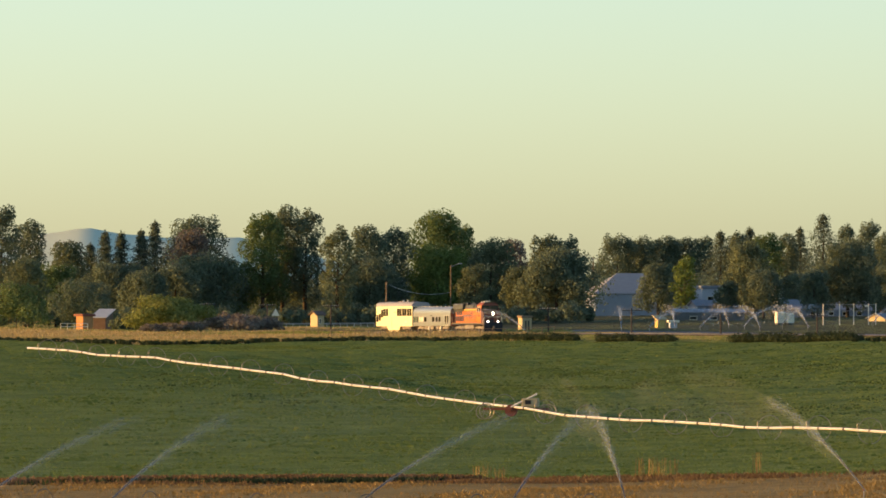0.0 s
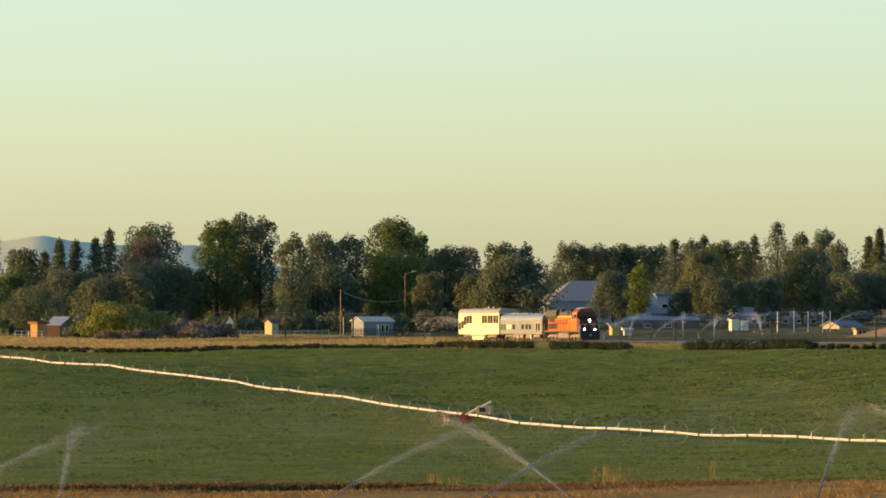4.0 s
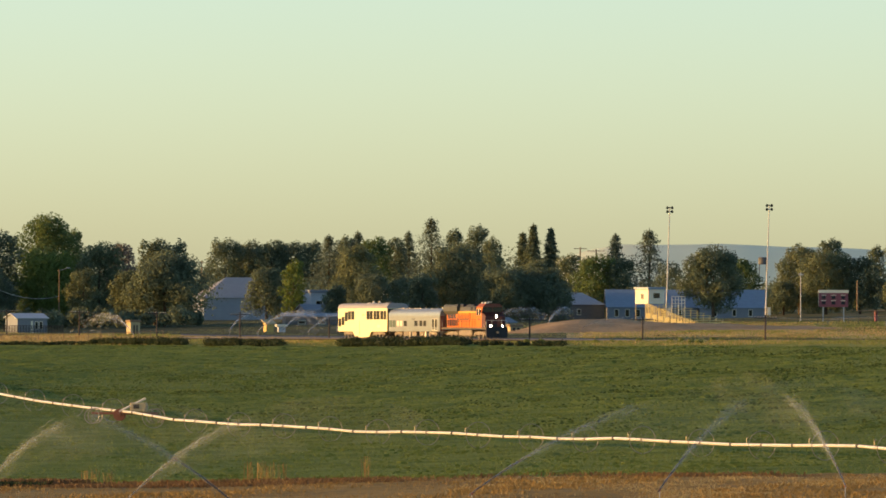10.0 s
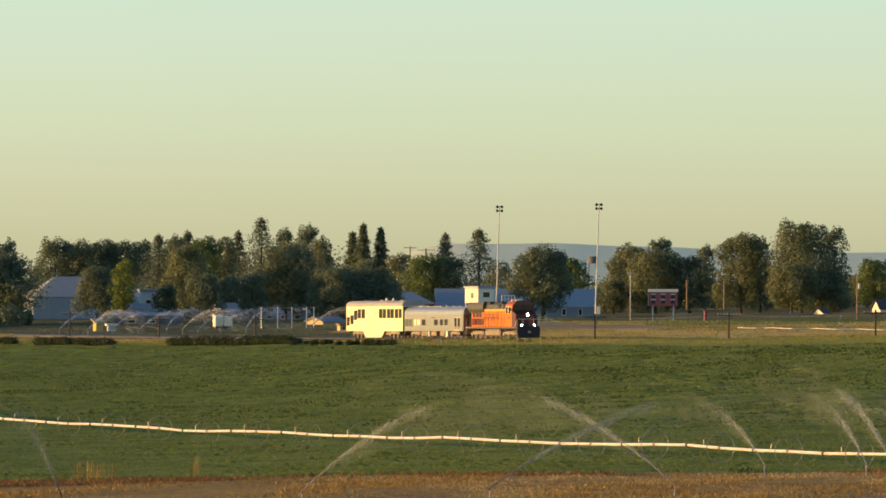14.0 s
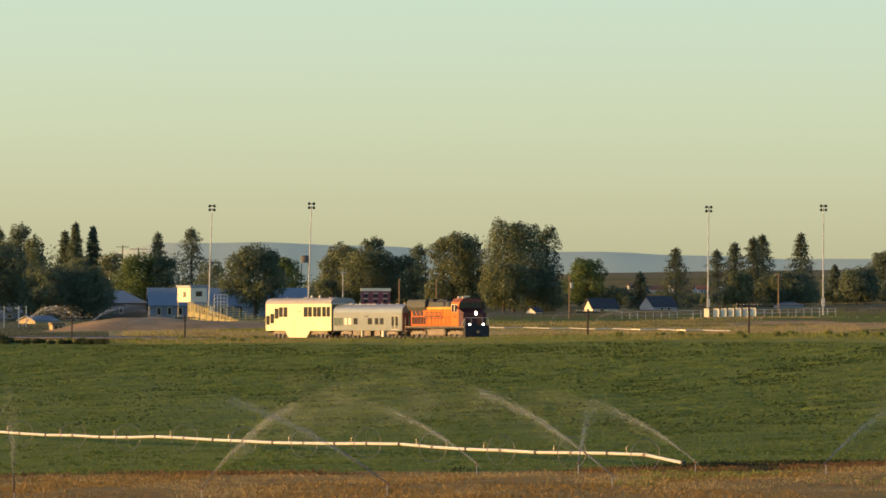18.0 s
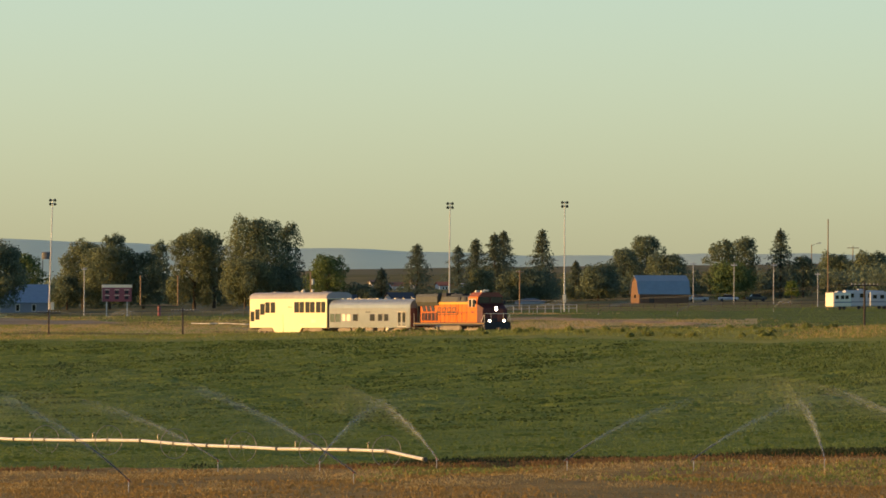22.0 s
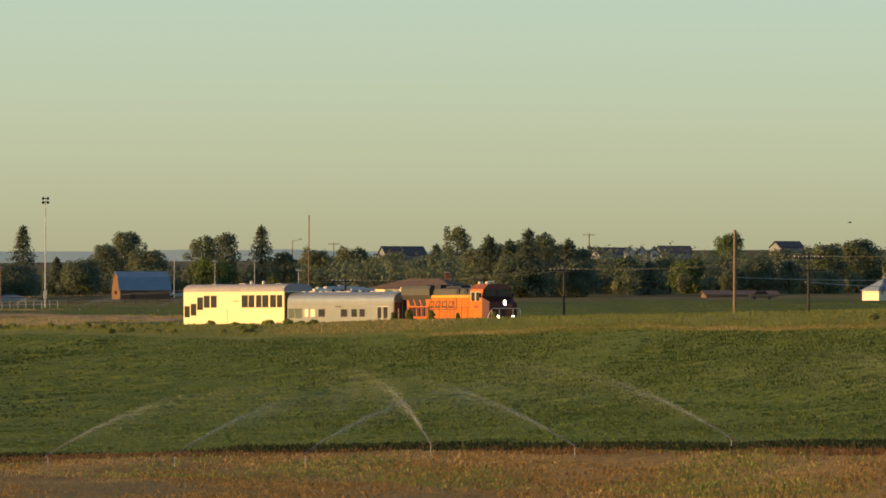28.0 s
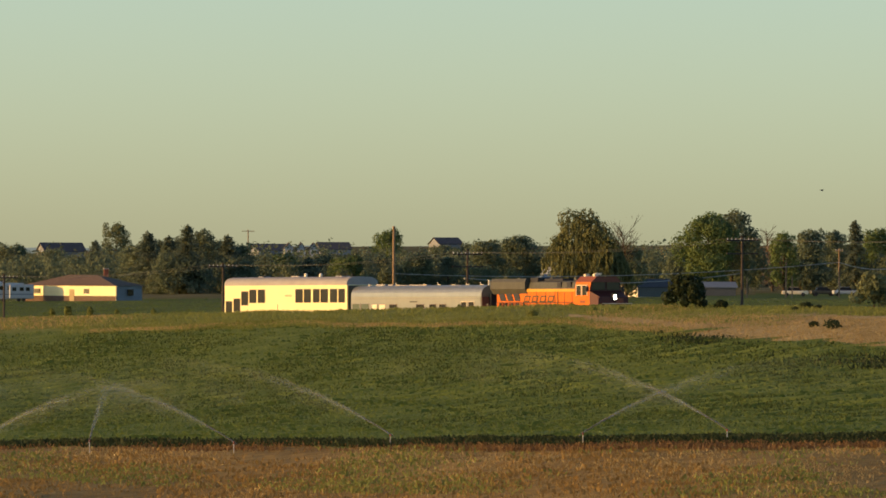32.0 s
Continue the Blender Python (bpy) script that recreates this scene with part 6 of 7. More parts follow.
def bleachers():
    d = 1480
    p = spot(1893, d)
    k = d / F
    b = holder("bleachers", p, -math.degrees((1893 - U0) / F) - 34)
    top = level(1850, 531, d) - p.z
    rows = 9
    for i in range(rows):
        x = -62 * k + i * 13.5 * k
        z = 0.5 + (top - 0.5) * (1 - i / rows)
        part("seat_plank", bevelled(boxes((x, x + 0.32, -1.0, 9.0, z, z + 0.07)), 0.01), BLEACH, b)
        part("foot_plank", bevelled(boxes((x + 0.5, x + 0.95, -1.0, 9.0, z - 0.35, z - 0.3)), 0.01), BLEACH, b)
        for j in range(6):
            y = -0.95 + j * 1.95
            part("strut", tubes(((x + 0.1, y, -0.1), (x + 0.1, y, z), 0.05), seg=6), BLEACH, b)
        part("brace", tubes(((x + 0.1, -0.98, 0.1), (x + 1.2, -0.98, z * 0.9), 0.05), seg=6), BLEACH, b)
        part("side_panel", boxes((x, x + 1.1, -1.03, -1.0, z * 0.4, z * 0.62)), BLEACH, b)
        for j in range(4):
            part("slat", boxes((x + j * 0.3, x + j * 0.3 + 0.11, -1.06, -1.03, 0.05, z)), BLEACH, b)
    return tagged(b, "sunlit weathered yellow bleachers stepping down eastwards", "bleachers")


bleachers()


def pipe_frame():
    d = 1480
    p = spot(1894, d)
    z = level(1894, 532, d) - p.z
    f = holder("railing_frame", p, -math.degrees((1894 - U0) / F))
    for x in (-1.1, -0.55, 0, 0.55, 1.1):
        part("upright", tubes(((x, 0, 0), (x, 0, z + 1.4), 0.05), seg=6), CREAM, f)
    for h in (0.2, 0.8, 1.4):
        part("rail", tubes(((-1.15, 0, z + h), (1.15, 0, z + h), 0.05), seg=6), CREAM, f)
    return tagged(f, "pale pipe railing beside the press box", "railing")


pipe_frame()


def scoreboard():
    d = 1600
    p = spot(2168, d)
    k = d / F
    s = holder("scoreboard", p, -math.degrees((2168 - U0) / F))
    zt, zb = level(2168, 506, d) - p.z, level(2168, 536, d) - p.z
    w = 52 * k
    for x in (-w * 0.35, w * 0.35):
        part("post", boxes((x - 0.12, x + 0.12, 0.1, 0.34, -0.4, zt - 0.3)), GALV, s)
    part("panel", bevelled(boxes((-w / 2, w / 2, -0.15, 0.1, zb, zt - 0.55)), 0.03), MAROON, s, "maroon score panel")
    part("header", bevelled(boxes((-w / 2 - 0.1, w / 2 + 0.1, -0.2, 0.12, zt - 0.55, zt)), 0.03), WHITE, s, "white header strip")
    for i in range(3):
        for j in range(2):
            x, z = -w * 0.33 + i * w * 0.33, zb + 0.45 + j * 1.0
            part("score_window", boxes((x - 0.35, x + 0.35, -0.19, -0.15, z, z + 0.55)), BLACK, s)
            part("caption_bar", boxes((x - 0.45, x + 0.45, -0.18, -0.15, z + 0.66, z + 0.76)), WHITE, s)
    part("side_trim", boxes((-w / 2 - 0.05, -w / 2, -0.2, 0.1, zb, zt - 0.5)), WHITE, s)
    return tagged(s, "maroon scoreboard with a white header on posts", "scoreboard")


scoreboard()


def goal_post(u0, u1, v, vbar, d):
    um = (u0 + u1) / 2
    p = spot(um, d)
    w = (u1 - u0) * d / F
    zt, zb = level(um, v, d) - p.z, level(um, vbar, d) - p.z
    g = holder("goal_post", p, -math.degrees((um - U0) / F))
    for x in (-w / 2, w / 2):
        part("upright", tubes(((x, 0, zb), (x, 0, zt), 0.13), seg=8), WOOD, g, "weathered upright")
    part("crossbar", tubes(((-w / 2, 0, zb), (w / 2, 0, zb), 0.1), seg=8), WOOD, g)
    part("stem", tubes(((0, 1.2, -0.4), (0, 1.2, zb - 0.6), 0.13), ((0, 1.2, zb - 0.6), (0, 0, zb), 0.13), seg=8), WOOD, g)
    part("pad", tubes(((0, 1.2, 0), (0, 1.2, 1.9), 0.3), seg=10), MAROON, g, "red protective pad")
    return tagged(g, "weathered goal posts with a red pad", "goal post")


goal_post(2210, 2276, 490, 543, 1580)


def banner_panels():
    for i in range(7):
        u = 2754 + i * 13 + (4 if i > 0 else 0)
        d = 1500
        p = spot(u, d)
        b = holder("banner_board", p, -math.degrees((u - U0) / F) - 30)
        w = (11.5 if i else 10) * d / F
        part("board", bevelled(boxes((-w / 2, w / 2, -0.03, 0.03, 0.25, 1.7)), 0.01), WHITE, b)
        for x in (-w / 2 + 0.05, w / 2 - 0.05):
            part("stake", tubes(((x, 0.05, -0.3), (x, 0.05, 1.7), 0.03), seg=5), WOOD, b)
        tagged(b, "white banner board on the sports ground fence", "banner", group="white banners along the fence")


banner_panels()


# ---- fences and rails ----
def fence(name, label, u0, u1, d, step, h, rails, material, dz=0.0, d2=None):
    um = (u0 + u1) / 2
    p = spot(um, d)
    f = holder(name, p)
    k = int((u1 - u0) / step) + 1
    d2 = d if d2 is None else d2
    tops = []
    post = tubes(((0, 0, -0.3), (0, 0, h), 0.06), seg=6)
    me = bpy.data.meshes.new("post")
    post.to_mesh(me)
    post.free()
    me.materials.append(material)
    for i in range(k):
        q = spot(u0 + i * step, d + (d2 - d) * i / max(1, k - 1)) - p
        o = new("post", me)
        o.parent = f
        o.location = q
        tops.append(q)
    for r in rails:
        bm = bmesh.new()
        tube_path(bm, [a + Vector((0, 0, r)) for a in tops], 0.05, 5)
        part("rail", bm, material, f)
    return tagged(f, label, "fence")


fence("guard_rail", "pale guard rail beside the road", 495, 668, 1600, 12, 0.8, (0.6, 0.75), GALV)
fence("paddock_rail", "white paddock rail by the orange shed", 108, 160, 1555, 12, 1.3, (0.7, 1.25), WHITE)
fence("sports_fence", "low chain fence posts along the sports ground", 2050, 2720, 1530, 18, 1.2, (1.15,), DARKGREY)
fence("east_sports_fence", "pale pipe fence along the sports ground", 2590, 2990, 1530, 14, 1.3, (0.65, 1.25), GALV)
fence("mound_rail", "pale pipe rail beside the mound", 1700, 1790, 1500, 14, 1.2, (0.6, 1.1), GALV)
fence("barn_fence", "low dark wire fence in front of the barn", 3000, 3460, 1620, 20, 1.0, (0.5, 0.95), DARKWOOD)
fence("board_fence", "dark low board fence before the blue house", 700, 806, 1535, 5, 1.3, (0.25, 0.5, 0.75, 1.0, 1.25), DARKWOOD)
fence("west_wire_fence", "wooden wire fence west of the line", 520, 1000, 1330, 22, 1.3, (1.2,), WOOD)


def ball_net_posts():
    d = 1520
    u0 = 1457
    p = spot(1500, d)
    f = holder("batting_cage", p, -math.degrees((1500 - U0) / F))
    k = d / F
    for u in (1457, 1486, 1511, 1537, 1550):
        x = (u - 1500) * k
        part("post", tubes(((x, 0, -0.3), (x, 0, level(u, 538, d) - p.z), 0.09), seg=8), CREAM, f)
    for z in (level(1500, 539, d) - p.z, 2.5):
        part("cable", tubes(((-43 * k, 0, z), (50 * k, 0, z), 0.025), seg=5), GALV, f)
    part("sign_panel", boxes((30 * k, 36 * k, -0.1, 0.0, 3.2, level(1500, 540, d) - p.z)), CREAM, f)
    return tagged(f, "tall pale posts of a practice net", "sports net")


ball_net_posts()


def telegraph_pole(q, h):
    p = on_track(q, 353)
    g = float(ground(p.x, p.y))
    t = holder("telegraph_pole", (p.x, p.y, g), HEADING)
    top = rail_z(q) + h - g
    part("pole", tubes(((0, 0, -0.5), (0, 0, top), 0.14, 0.10), seg=8), DARKWOOD, t)
    part("crossarm", boxes((-0.06, 0.06, -1.5, 1.5, top - 0.45, top - 0.33)), DARKWOOD, t)
    if h > 6.8:
        part("crossarm", boxes((-0.06, 0.06, -1.5, 1.5, top - 1.55, top - 1.43)), DARKWOOD, t)
    for i in range(8):
        y = -1.4 + i * 0.4
        part("insulator", tubes(((0, y, top - 0.33), (0, y, top - 0.18), 0.05, 0.035), seg=6), PALEWALL, t)
    part("brace", tubes(((0.07, -0.7, top - 0.4), (0.07, 0, top - 1.0), 0.025), ((0.07, 0.7, top - 0.4), (0.07, 0, top - 1.0), 0.025), seg=5), DARKWOOD, t)
    return tagged(t, "old dark wooden telegraph pole with a crossarm", "utility pole", group="telegraph poles along the railway")


POLE_Q, POLE_H = (-1750, -1300, -1247, -1100, -950, -900, -792, -692, -641), (6.0, 3.9, 3.0, 3.0, 3.5, 4.1, 5.66, 7.34, 8.18)
pole_tops = []
for k in [i for i in range(-1, 27) if i != 4]:
    q = -641 - 50.6 * k
    h = float(np.interp(q, POLE_Q, POLE_H))
    telegraph_pole(q, h)
    pole_tops.append(on_track(q, 353, h - 0.2))


def wire(name, a, b, sag, r=0.02, label="thin sagging overhead wire", tone=None):
    bm = bmesh.new()
    a, b = Vector(a), Vector(b)
    k = 10
    pts = []
    for i in range(k + 1):
        s = i / k
        q = a.lerp(b, s)
        q.z -= sag * 4 * s * (1 - s)
        pts.append(q)
    tube_path(bm, pts, r, 5)
    return tagged(part(name, bm, tone or DARKGREY), label, "wire", group="overhead wires")


for a, b in zip(pole_tops[:8], pole_tops[1:9]):
    for off in (-1.2, 1.2):
        wire("telegraph_wire", a + FOOT * off, b + FOOT * off, 0.5, 0.012)


def wood_pole(u, v, d, r=0.15, arm=0.0, label="weathered wooden utility pole", lamp=False, transformer=False, tone=None):
    p = spot(u, d)
    h = level(u, v, d) - p.z
    t = holder("utility_pole", p, -math.degrees((u - U0) / F))
    part("pole", tubes(((0, 0, -0.5), (0, 0, h), r, r * 0.75), seg=8), tone or WOOD, t)
    if arm:
        part("crossarm", boxes((-arm, arm, -0.08, 0.08, h - 0.5, h - 0.34)), tone or WOOD, t)
        for i in range(4):
            x = -arm * 0.9 + i * arm * 0.6
            part("insulator", tubes(((x, 0, h - 0.34), (x, 0, h - 0.14), 0.06, 0.04), seg=6), PALEWALL, t)
    if lamp:
        part("lamp_arm", tubes(((0, 0, h - 0.2), (1.6, 0, h + 0.3), 0.05), seg=6), GALV, t)
        part("lamp_head", bevelled(boxes((1.4, 2.2, -0.18, 0.18, h + 0.25, h + 0.45)), 0.04), GALV, t)
    if transformer:
        part("transformer", tubes(((0.35, 0, h - 2.2), (0.35, 0, h - 1.2), 0.25), seg=10), GALV, t)
    return tagged(t, label, "utility pole")


P = spot
wood_pole(4180, 416, 796, 0.17, 0, "stout sunlit wooden pole by the line", transformer=False)
wood_pole(3426, 390, 1500, 0.12, 0.0, "tall thin mast beside the parked trailers")
wood_pole(684, 499, 1590, 0.14, 0.0, "sunlit pole with a red signal box")
wood_pole(798, 470, 1700, 0.13, 0.0, "wooden pole with a street lamp", True)
wood_pole(2511, 484, 1560, 0.14, 0.0, "sunlit wooden pole with a transformer", transformer=True)
wood_pole(2110, 475, 1640, 0.11, 0.5, "pale steel pole with a lamp head", tone=GALV)
wood_pole(1720, 430, 2200, 0.2, 1.6, "far double crossarm pole above the trees")
wood_pole(1748, 434, 2200, 0.2, 2.2, "far double crossarm pole above the trees")
wood_pole(1050, 455, 2250, 0.16, 1.2, "far crossarm pole above the trees")
wood_pole(3260, 468, 1700, 0.09, 0.6, "pale weathered pole with a crossarm", tone=GALV)
wood_pole(3330, 468, 1700, 0.09, 0.6, "pale weathered pole with a crossarm", tone=GALV)
wood_pole(3188, 466, 1780, 0.09, 0.6, "pale weathered pole with a crossarm", tone=GALV)
wood_pole(3408, 484, 1600, 0.08, 0.5, "pale metal pole by the parked trailers", tone=GALV)
wood_pole(2881, 480, 1650, 0.15, 0.7, "weathered pole with a crossarm")
wood_pole(3397, 435, 2000, 0.12, 0.0, "slim street light against the sky", True)
wood_pole(3470, 438, 2100, 0.14, 1.4, "far pole with a crossarm on the ridge")
wood_pole(3922, 422, 2250, 0.18, 1.6, "far pole with double crossarm on the ridge")
wood_pole(4874, 480, 1400, 0.15, 0.0, "pale weathered wooden pole")
wood_pole(4885, 505, 1400, 0.13, 0.0, "short weathered wooden pole")
wood_pole(4968, 455, 1400, 0.16, 0.6, "weathered wooden pole with crossarm")
wood_pole(4805, 507, 1400, 0.12, 0.0, "short weathered wooden pole")
wood_pole(5110, 450, 1400, 0.16, 0.6, "weathered wooden pole with crossarm")
for a, b, va, vb in ((4180, 4968, 500, 480), (4968, 5110, 480, 478), (4305, 4792, 508, 500)):
    wire("service_cable", (P(a, 1350).x, P(a, 1350).y, level(a, va, 1350)), (P(b, 1400).x, P(b, 1400).y, level(b, vb, 1400)), 1.2, 0.05, "thick pale sagging service cable", GALV)
wire("service_cable", (P(690, 1590).x, P(690, 1590).y, level(690, 505, 1590)), (P(798, 1700).x, P(798, 1700).y, level(798, 517, 1700)), 1.0, 0.04, "pale sagging service cable", GALV)


def signal_box():
    d = 1588
    p = spot(689, d)
    s = holder("signal_post", p, -math.degrees((689 - U0) / F))
    part("post", tubes(((0, 0, -0.3), (0, 0, 4.6), 0.09), seg=8), GALV, s)
    part("signal_head", bevelled(boxes((-0.45, 0.45, -0.3, 0.3, 3.2, 4.5)), 0.05), RUST, s, "red signal box")
    part("hood", bevelled(boxes((-0.25, 0.25, -0.55, -0.3, 3.6, 4.2)), 0.04), BLACK, s)
    return tagged(s, "railway crossing signal with a red box", "signal")


signal_box()


def crossing_sign():
    d = 1560
    p = spot(488, d)
    s = holder("yard_sign", p, -math.degrees((488 - U0) / F))
    for x in (-0.45, 0.45):
        part("post", boxes((x - 0.09, x + 0.09, -0.09, 0.09, -0.3, 3.2)), TANWALL, s)
    bm = bmesh.new()
    v = [bm.verts.new((x, y, z)) for y in (-0.15, 0.15) for x, z in ((-0.75, 2.9), (0.75, 2.9), (0, 4.2))]
    for f in ((0, 1, 2), (5, 4, 3), (0, 3, 4, 1), (1, 4, 5, 2), (2, 5, 3, 0)):
        bm.faces.new([v[i] for i in f])
    part("gable_top", bm, CREAM, s, "sunlit cream gable top")
    return tagged(s, "small sunlit gabled sign board on two posts", "sign")


crossing_sign()


def pale_box(u, v0, v1, w, d, name, label, material, category):
    p = spot(u, d)
    k = d / F
    b = holder(name, p, -math.degrees((u - U0) / F) + 20)
    h = (v1 - v0) * k
    z = max(0.3, level(u, v1, d) - p.z)
    part("body", bevelled(boxes((-w * k / 2, w * k / 2, -0.7, 0.7, z, z + h)), 0.06), material, b)
    part("base", boxes((-w * k / 2.4, w * k / 2.4, -0.6, 0.6, -0.1, z)), DARKGREY, b)
    return tagged(b, label, category)


pale_box(1380, 554, 574, 14, 1560, "equipment_trailer", "white sunlit equipment box beside the lot", WHITE, "trailer")
pale_box(1397, 555, 573, 14, 1560, "equipment_trailer", "white sunlit equipment box beside the lot", WHITE, "trailer")


def trailer(u, v0, v1, w, d, turn, label="white camping trailer parked beside the field"):
    p = spot(u, d)
    k = d / F
    t = holder("camping_trailer", p, turn - math.degrees((u - U0) / F))
    L, h = w * k, max(2.2, level(u, v0, d) - p.z - 0.5)
    part("body", bevelled(boxes((-L / 2, L / 2, 0, 2.4, 0.5, 0.5 + h)), 0.15), WHITE if turn > 20 else PALEWALL, t)
    part("stripe", boxes((-L / 2 + 0.1, L / 2 - 0.1, -0.015, 0.0, 1.2, 1.4)), GREYWALL, t)
    for a in (0.2, 0.5, 0.75):
        part("window", boxes((-L / 2 + L * a - 0.35, -L / 2 + L * a + 0.35, -0.02, 0.0, 0.5 + h * 0.55, 0.5 + h * 0.8)), GLASS, t)
    for x in (-0.5, 0.4):
        part("wheel", tubes(((x, 0.05, 0.33), (x, 0.3, 0.33), 0.33), seg=14), BLACK, t)
    part("roof_unit", bevelled(boxes((-0.5, 0.5, 0.8, 1.6, 0.5 + h, 0.75 + h)), 0.05), PALEWALL, t)
    return tagged(t, label, "trailer", group="parked camping trailers")


trailer(3452, 520, 548, 40, 1480, 38)
trailer(3486, 516, 546, 60, 1500, 12, "large pale grey motor home parked beside the field")
trailer(3522, 519, 546, 44, 1500, 10, "pale grey camping trailer parked beside the field")


def car(u, d, turn, colour, label):
    p = spot(u, d)
    c = holder("car", p, turn - math.degrees((u - U0) / F))
    part("body", bevelled(boxes((-2.2, 2.2, -0.9, 0.9, 0.35, 0.95)), 0.12), colour, c)
    bm = bmesh.new()
    a = [bm.verts.new((x, y, 0.95)) for x, y in ((-1.4, -0.8), (1.2, -0.8), (1.2, 0.8), (-1.4, 0.8))]
    b = [bm.verts.new((x, y, 1.5)) for x, y in ((-0.9, -0.65), (0.6, -0.65), (0.6, 0.65), (-0.9, 0.65))]
    for i in range(4):
        bm.faces.new((a[i], a[(i + 1) % 4], b[(i + 1) % 4], b[i]))
    bm.faces.new(b)
    part("cabin", bm, GLASS, c, "dark glazed cabin")
    part("roof", boxes((-0.9, 0.6, -0.64, 0.64, 1.5, 1.54)), colour, c)
    for x in (-1.35, 1.35):
        for y in (-0.92, 0.74):
            part("wheel", tubes(((x, y, 0.32), (x, y + 0.18, 0.32), 0.32), seg=14), BLACK, c)
    return tagged(c, label, "car")


car(3196, 1840, 10, GALV, "small silver car parked by the field")
car(3250, 1850, 0, PALEWALL, "pale car parked by the field")
car(3300, 1845, 5, DARKGREY, "small dark car parked by the field")
car(4228, 1560, 0, DARKGREY, "dark grey car parked beside the shed")
car(4890, 1440, 0, WHITE, "white car parked behind the field")
car(4980, 1445, 8, PALEWALL, "pale car parked behind the field")
car(4940, 1450, 8, DARKGREY, "dark car parked behind the field")


def far_sign():
    d = 1900
    p = spot(4661, d)
    s = holder("lit_sign", p, -math.degrees((4661 - U0) / F) + 30)
    z = level(4661, 470, d) - p.z
    part("post", tubes(((0, 0.1, -0.3), (0, 0.1, z), 0.15), seg=8), GALV, s)
    part("panel", bevelled(boxes((-1.0, 1.0, -0.1, 0.1, z, z + 1.5)), 0.05), YELLOW, s, "yellow sign panel")
    return tagged(s, "yellow roadside sign catching the sun", "sign")


far_sign()


# dirt mound before the bleachers
def mound():
    bm = bmesh.new()
    p = spot(1884, 1405)
    k, m = 44, 14
    g = []
    for i in range(k + 1):
        row = []
        for j in range(m + 1):
            a, b = i / k * 2 - 1, j / m * 2 - 1
            x, y = p.x + a * 29, p.y + b * 26
            h = 2.7 * float(smooth((a + 1) / 0.5)) * (1 - 0.5 * (a + 1)) ** 0.8 * (1 - b * b) ** 1.2 * (1 + 0.09 * math.sin(i * 0.5) * math.sin(j * 0.8 + 2)) + 0.05 * math.sin(i * 1.3 + j) * (1 - b * b)
            row.append(bm.verts.new((x, y, float(ground(x, y)) - 0.14 + h)))
        g.append(row)
    for i in range(k):
        for j in range(m):
            bm.faces.new((g[i][j], g[i + 1][j], g[i + 1][j + 1], g[i][j + 1]))
    return tagged(part("mound", bm, EARTH, smooth_faces=True), "low mound of bare brown earth", "mound", kind="structure")


mound()


# pale hand-laid irrigation pipe on the pasture
def pasture_pipe():
    bm = bmesh.new()
    pts = [at_drop(2300 + i * 16, 576.5 + i * 0.23 + 0.6 * math.sin(i * 1.3)) + Vector((0, 0, 0.2)) for i in range(32)]
    tube_path(bm, pts, 0.065)
    return tagged(part("hand_line_pipe", bm, ALU), "white irrigation pipe lying across the pasture", "pipe")


pasture_pipe()


# worn lane of bare earth that slants down to the line
def dirt_lane():
    bm = bmesh.new()
    rows = []
    for i in range(40):
        u = 2790 + i * 10.5
        v = 571 - 4 * math.sin(min(1.0, i / 14) * 1.57) + 10 * max(0.0, (i - 12) / 28) + 0.5 * math.sin(i * 0.9)
        half = 0.6 + 1.6 * math.sin(math.pi * (i + 1) / 41) ** 0.5
        a, b = at_drop(u, v - half), at_drop(u, v + half)
        rows.append([bm.verts.new((*a.lerp(b, f).xy, float(ground(*a.lerp(b, f).xy)) + (0.02 if f in (0, 1) else 0.24))) for f in (0, 0.33, 0.67, 1)])
    for a, b in zip(rows, rows[1:]):
        for k in range(3):
            bm.faces.new((a[k], b[k], b[k + 1], a[k + 1]))
    bmesh.ops.recalc_face_normals(bm, faces=bm.faces[:])
    return tagged(part("dirt_lane", bm, EARTH, smooth_faces=True), "worn lane of bare tan earth", "dirt lane", kind="structure")


dirt_lane()


# ---- wheel line across the field ----
WHEEL_R = 0.97


LINE_U = (50, 330, 600, 860, 1000, 1150, 1406, 1900, 2200, 2500, 2714)
LINE_V = (616, 640, 678, 715, 735, 746, 758, 775, 784, 797, 805)


def line_spot(u):
    """Where the long wheel line crosses a bearing: its drop is known, its distance follows from the land."""
    v = float(np.interp(u, LINE_U, LINE_V))
    lo, hi = 420.0, 1100.0
    for i in range(40):
        d = (lo + hi) / 2
        if level(u, v, d) > spot(u, d).z + WHEEL_R:
            lo = d
        else:
            hi = d
    return spot(u, d)


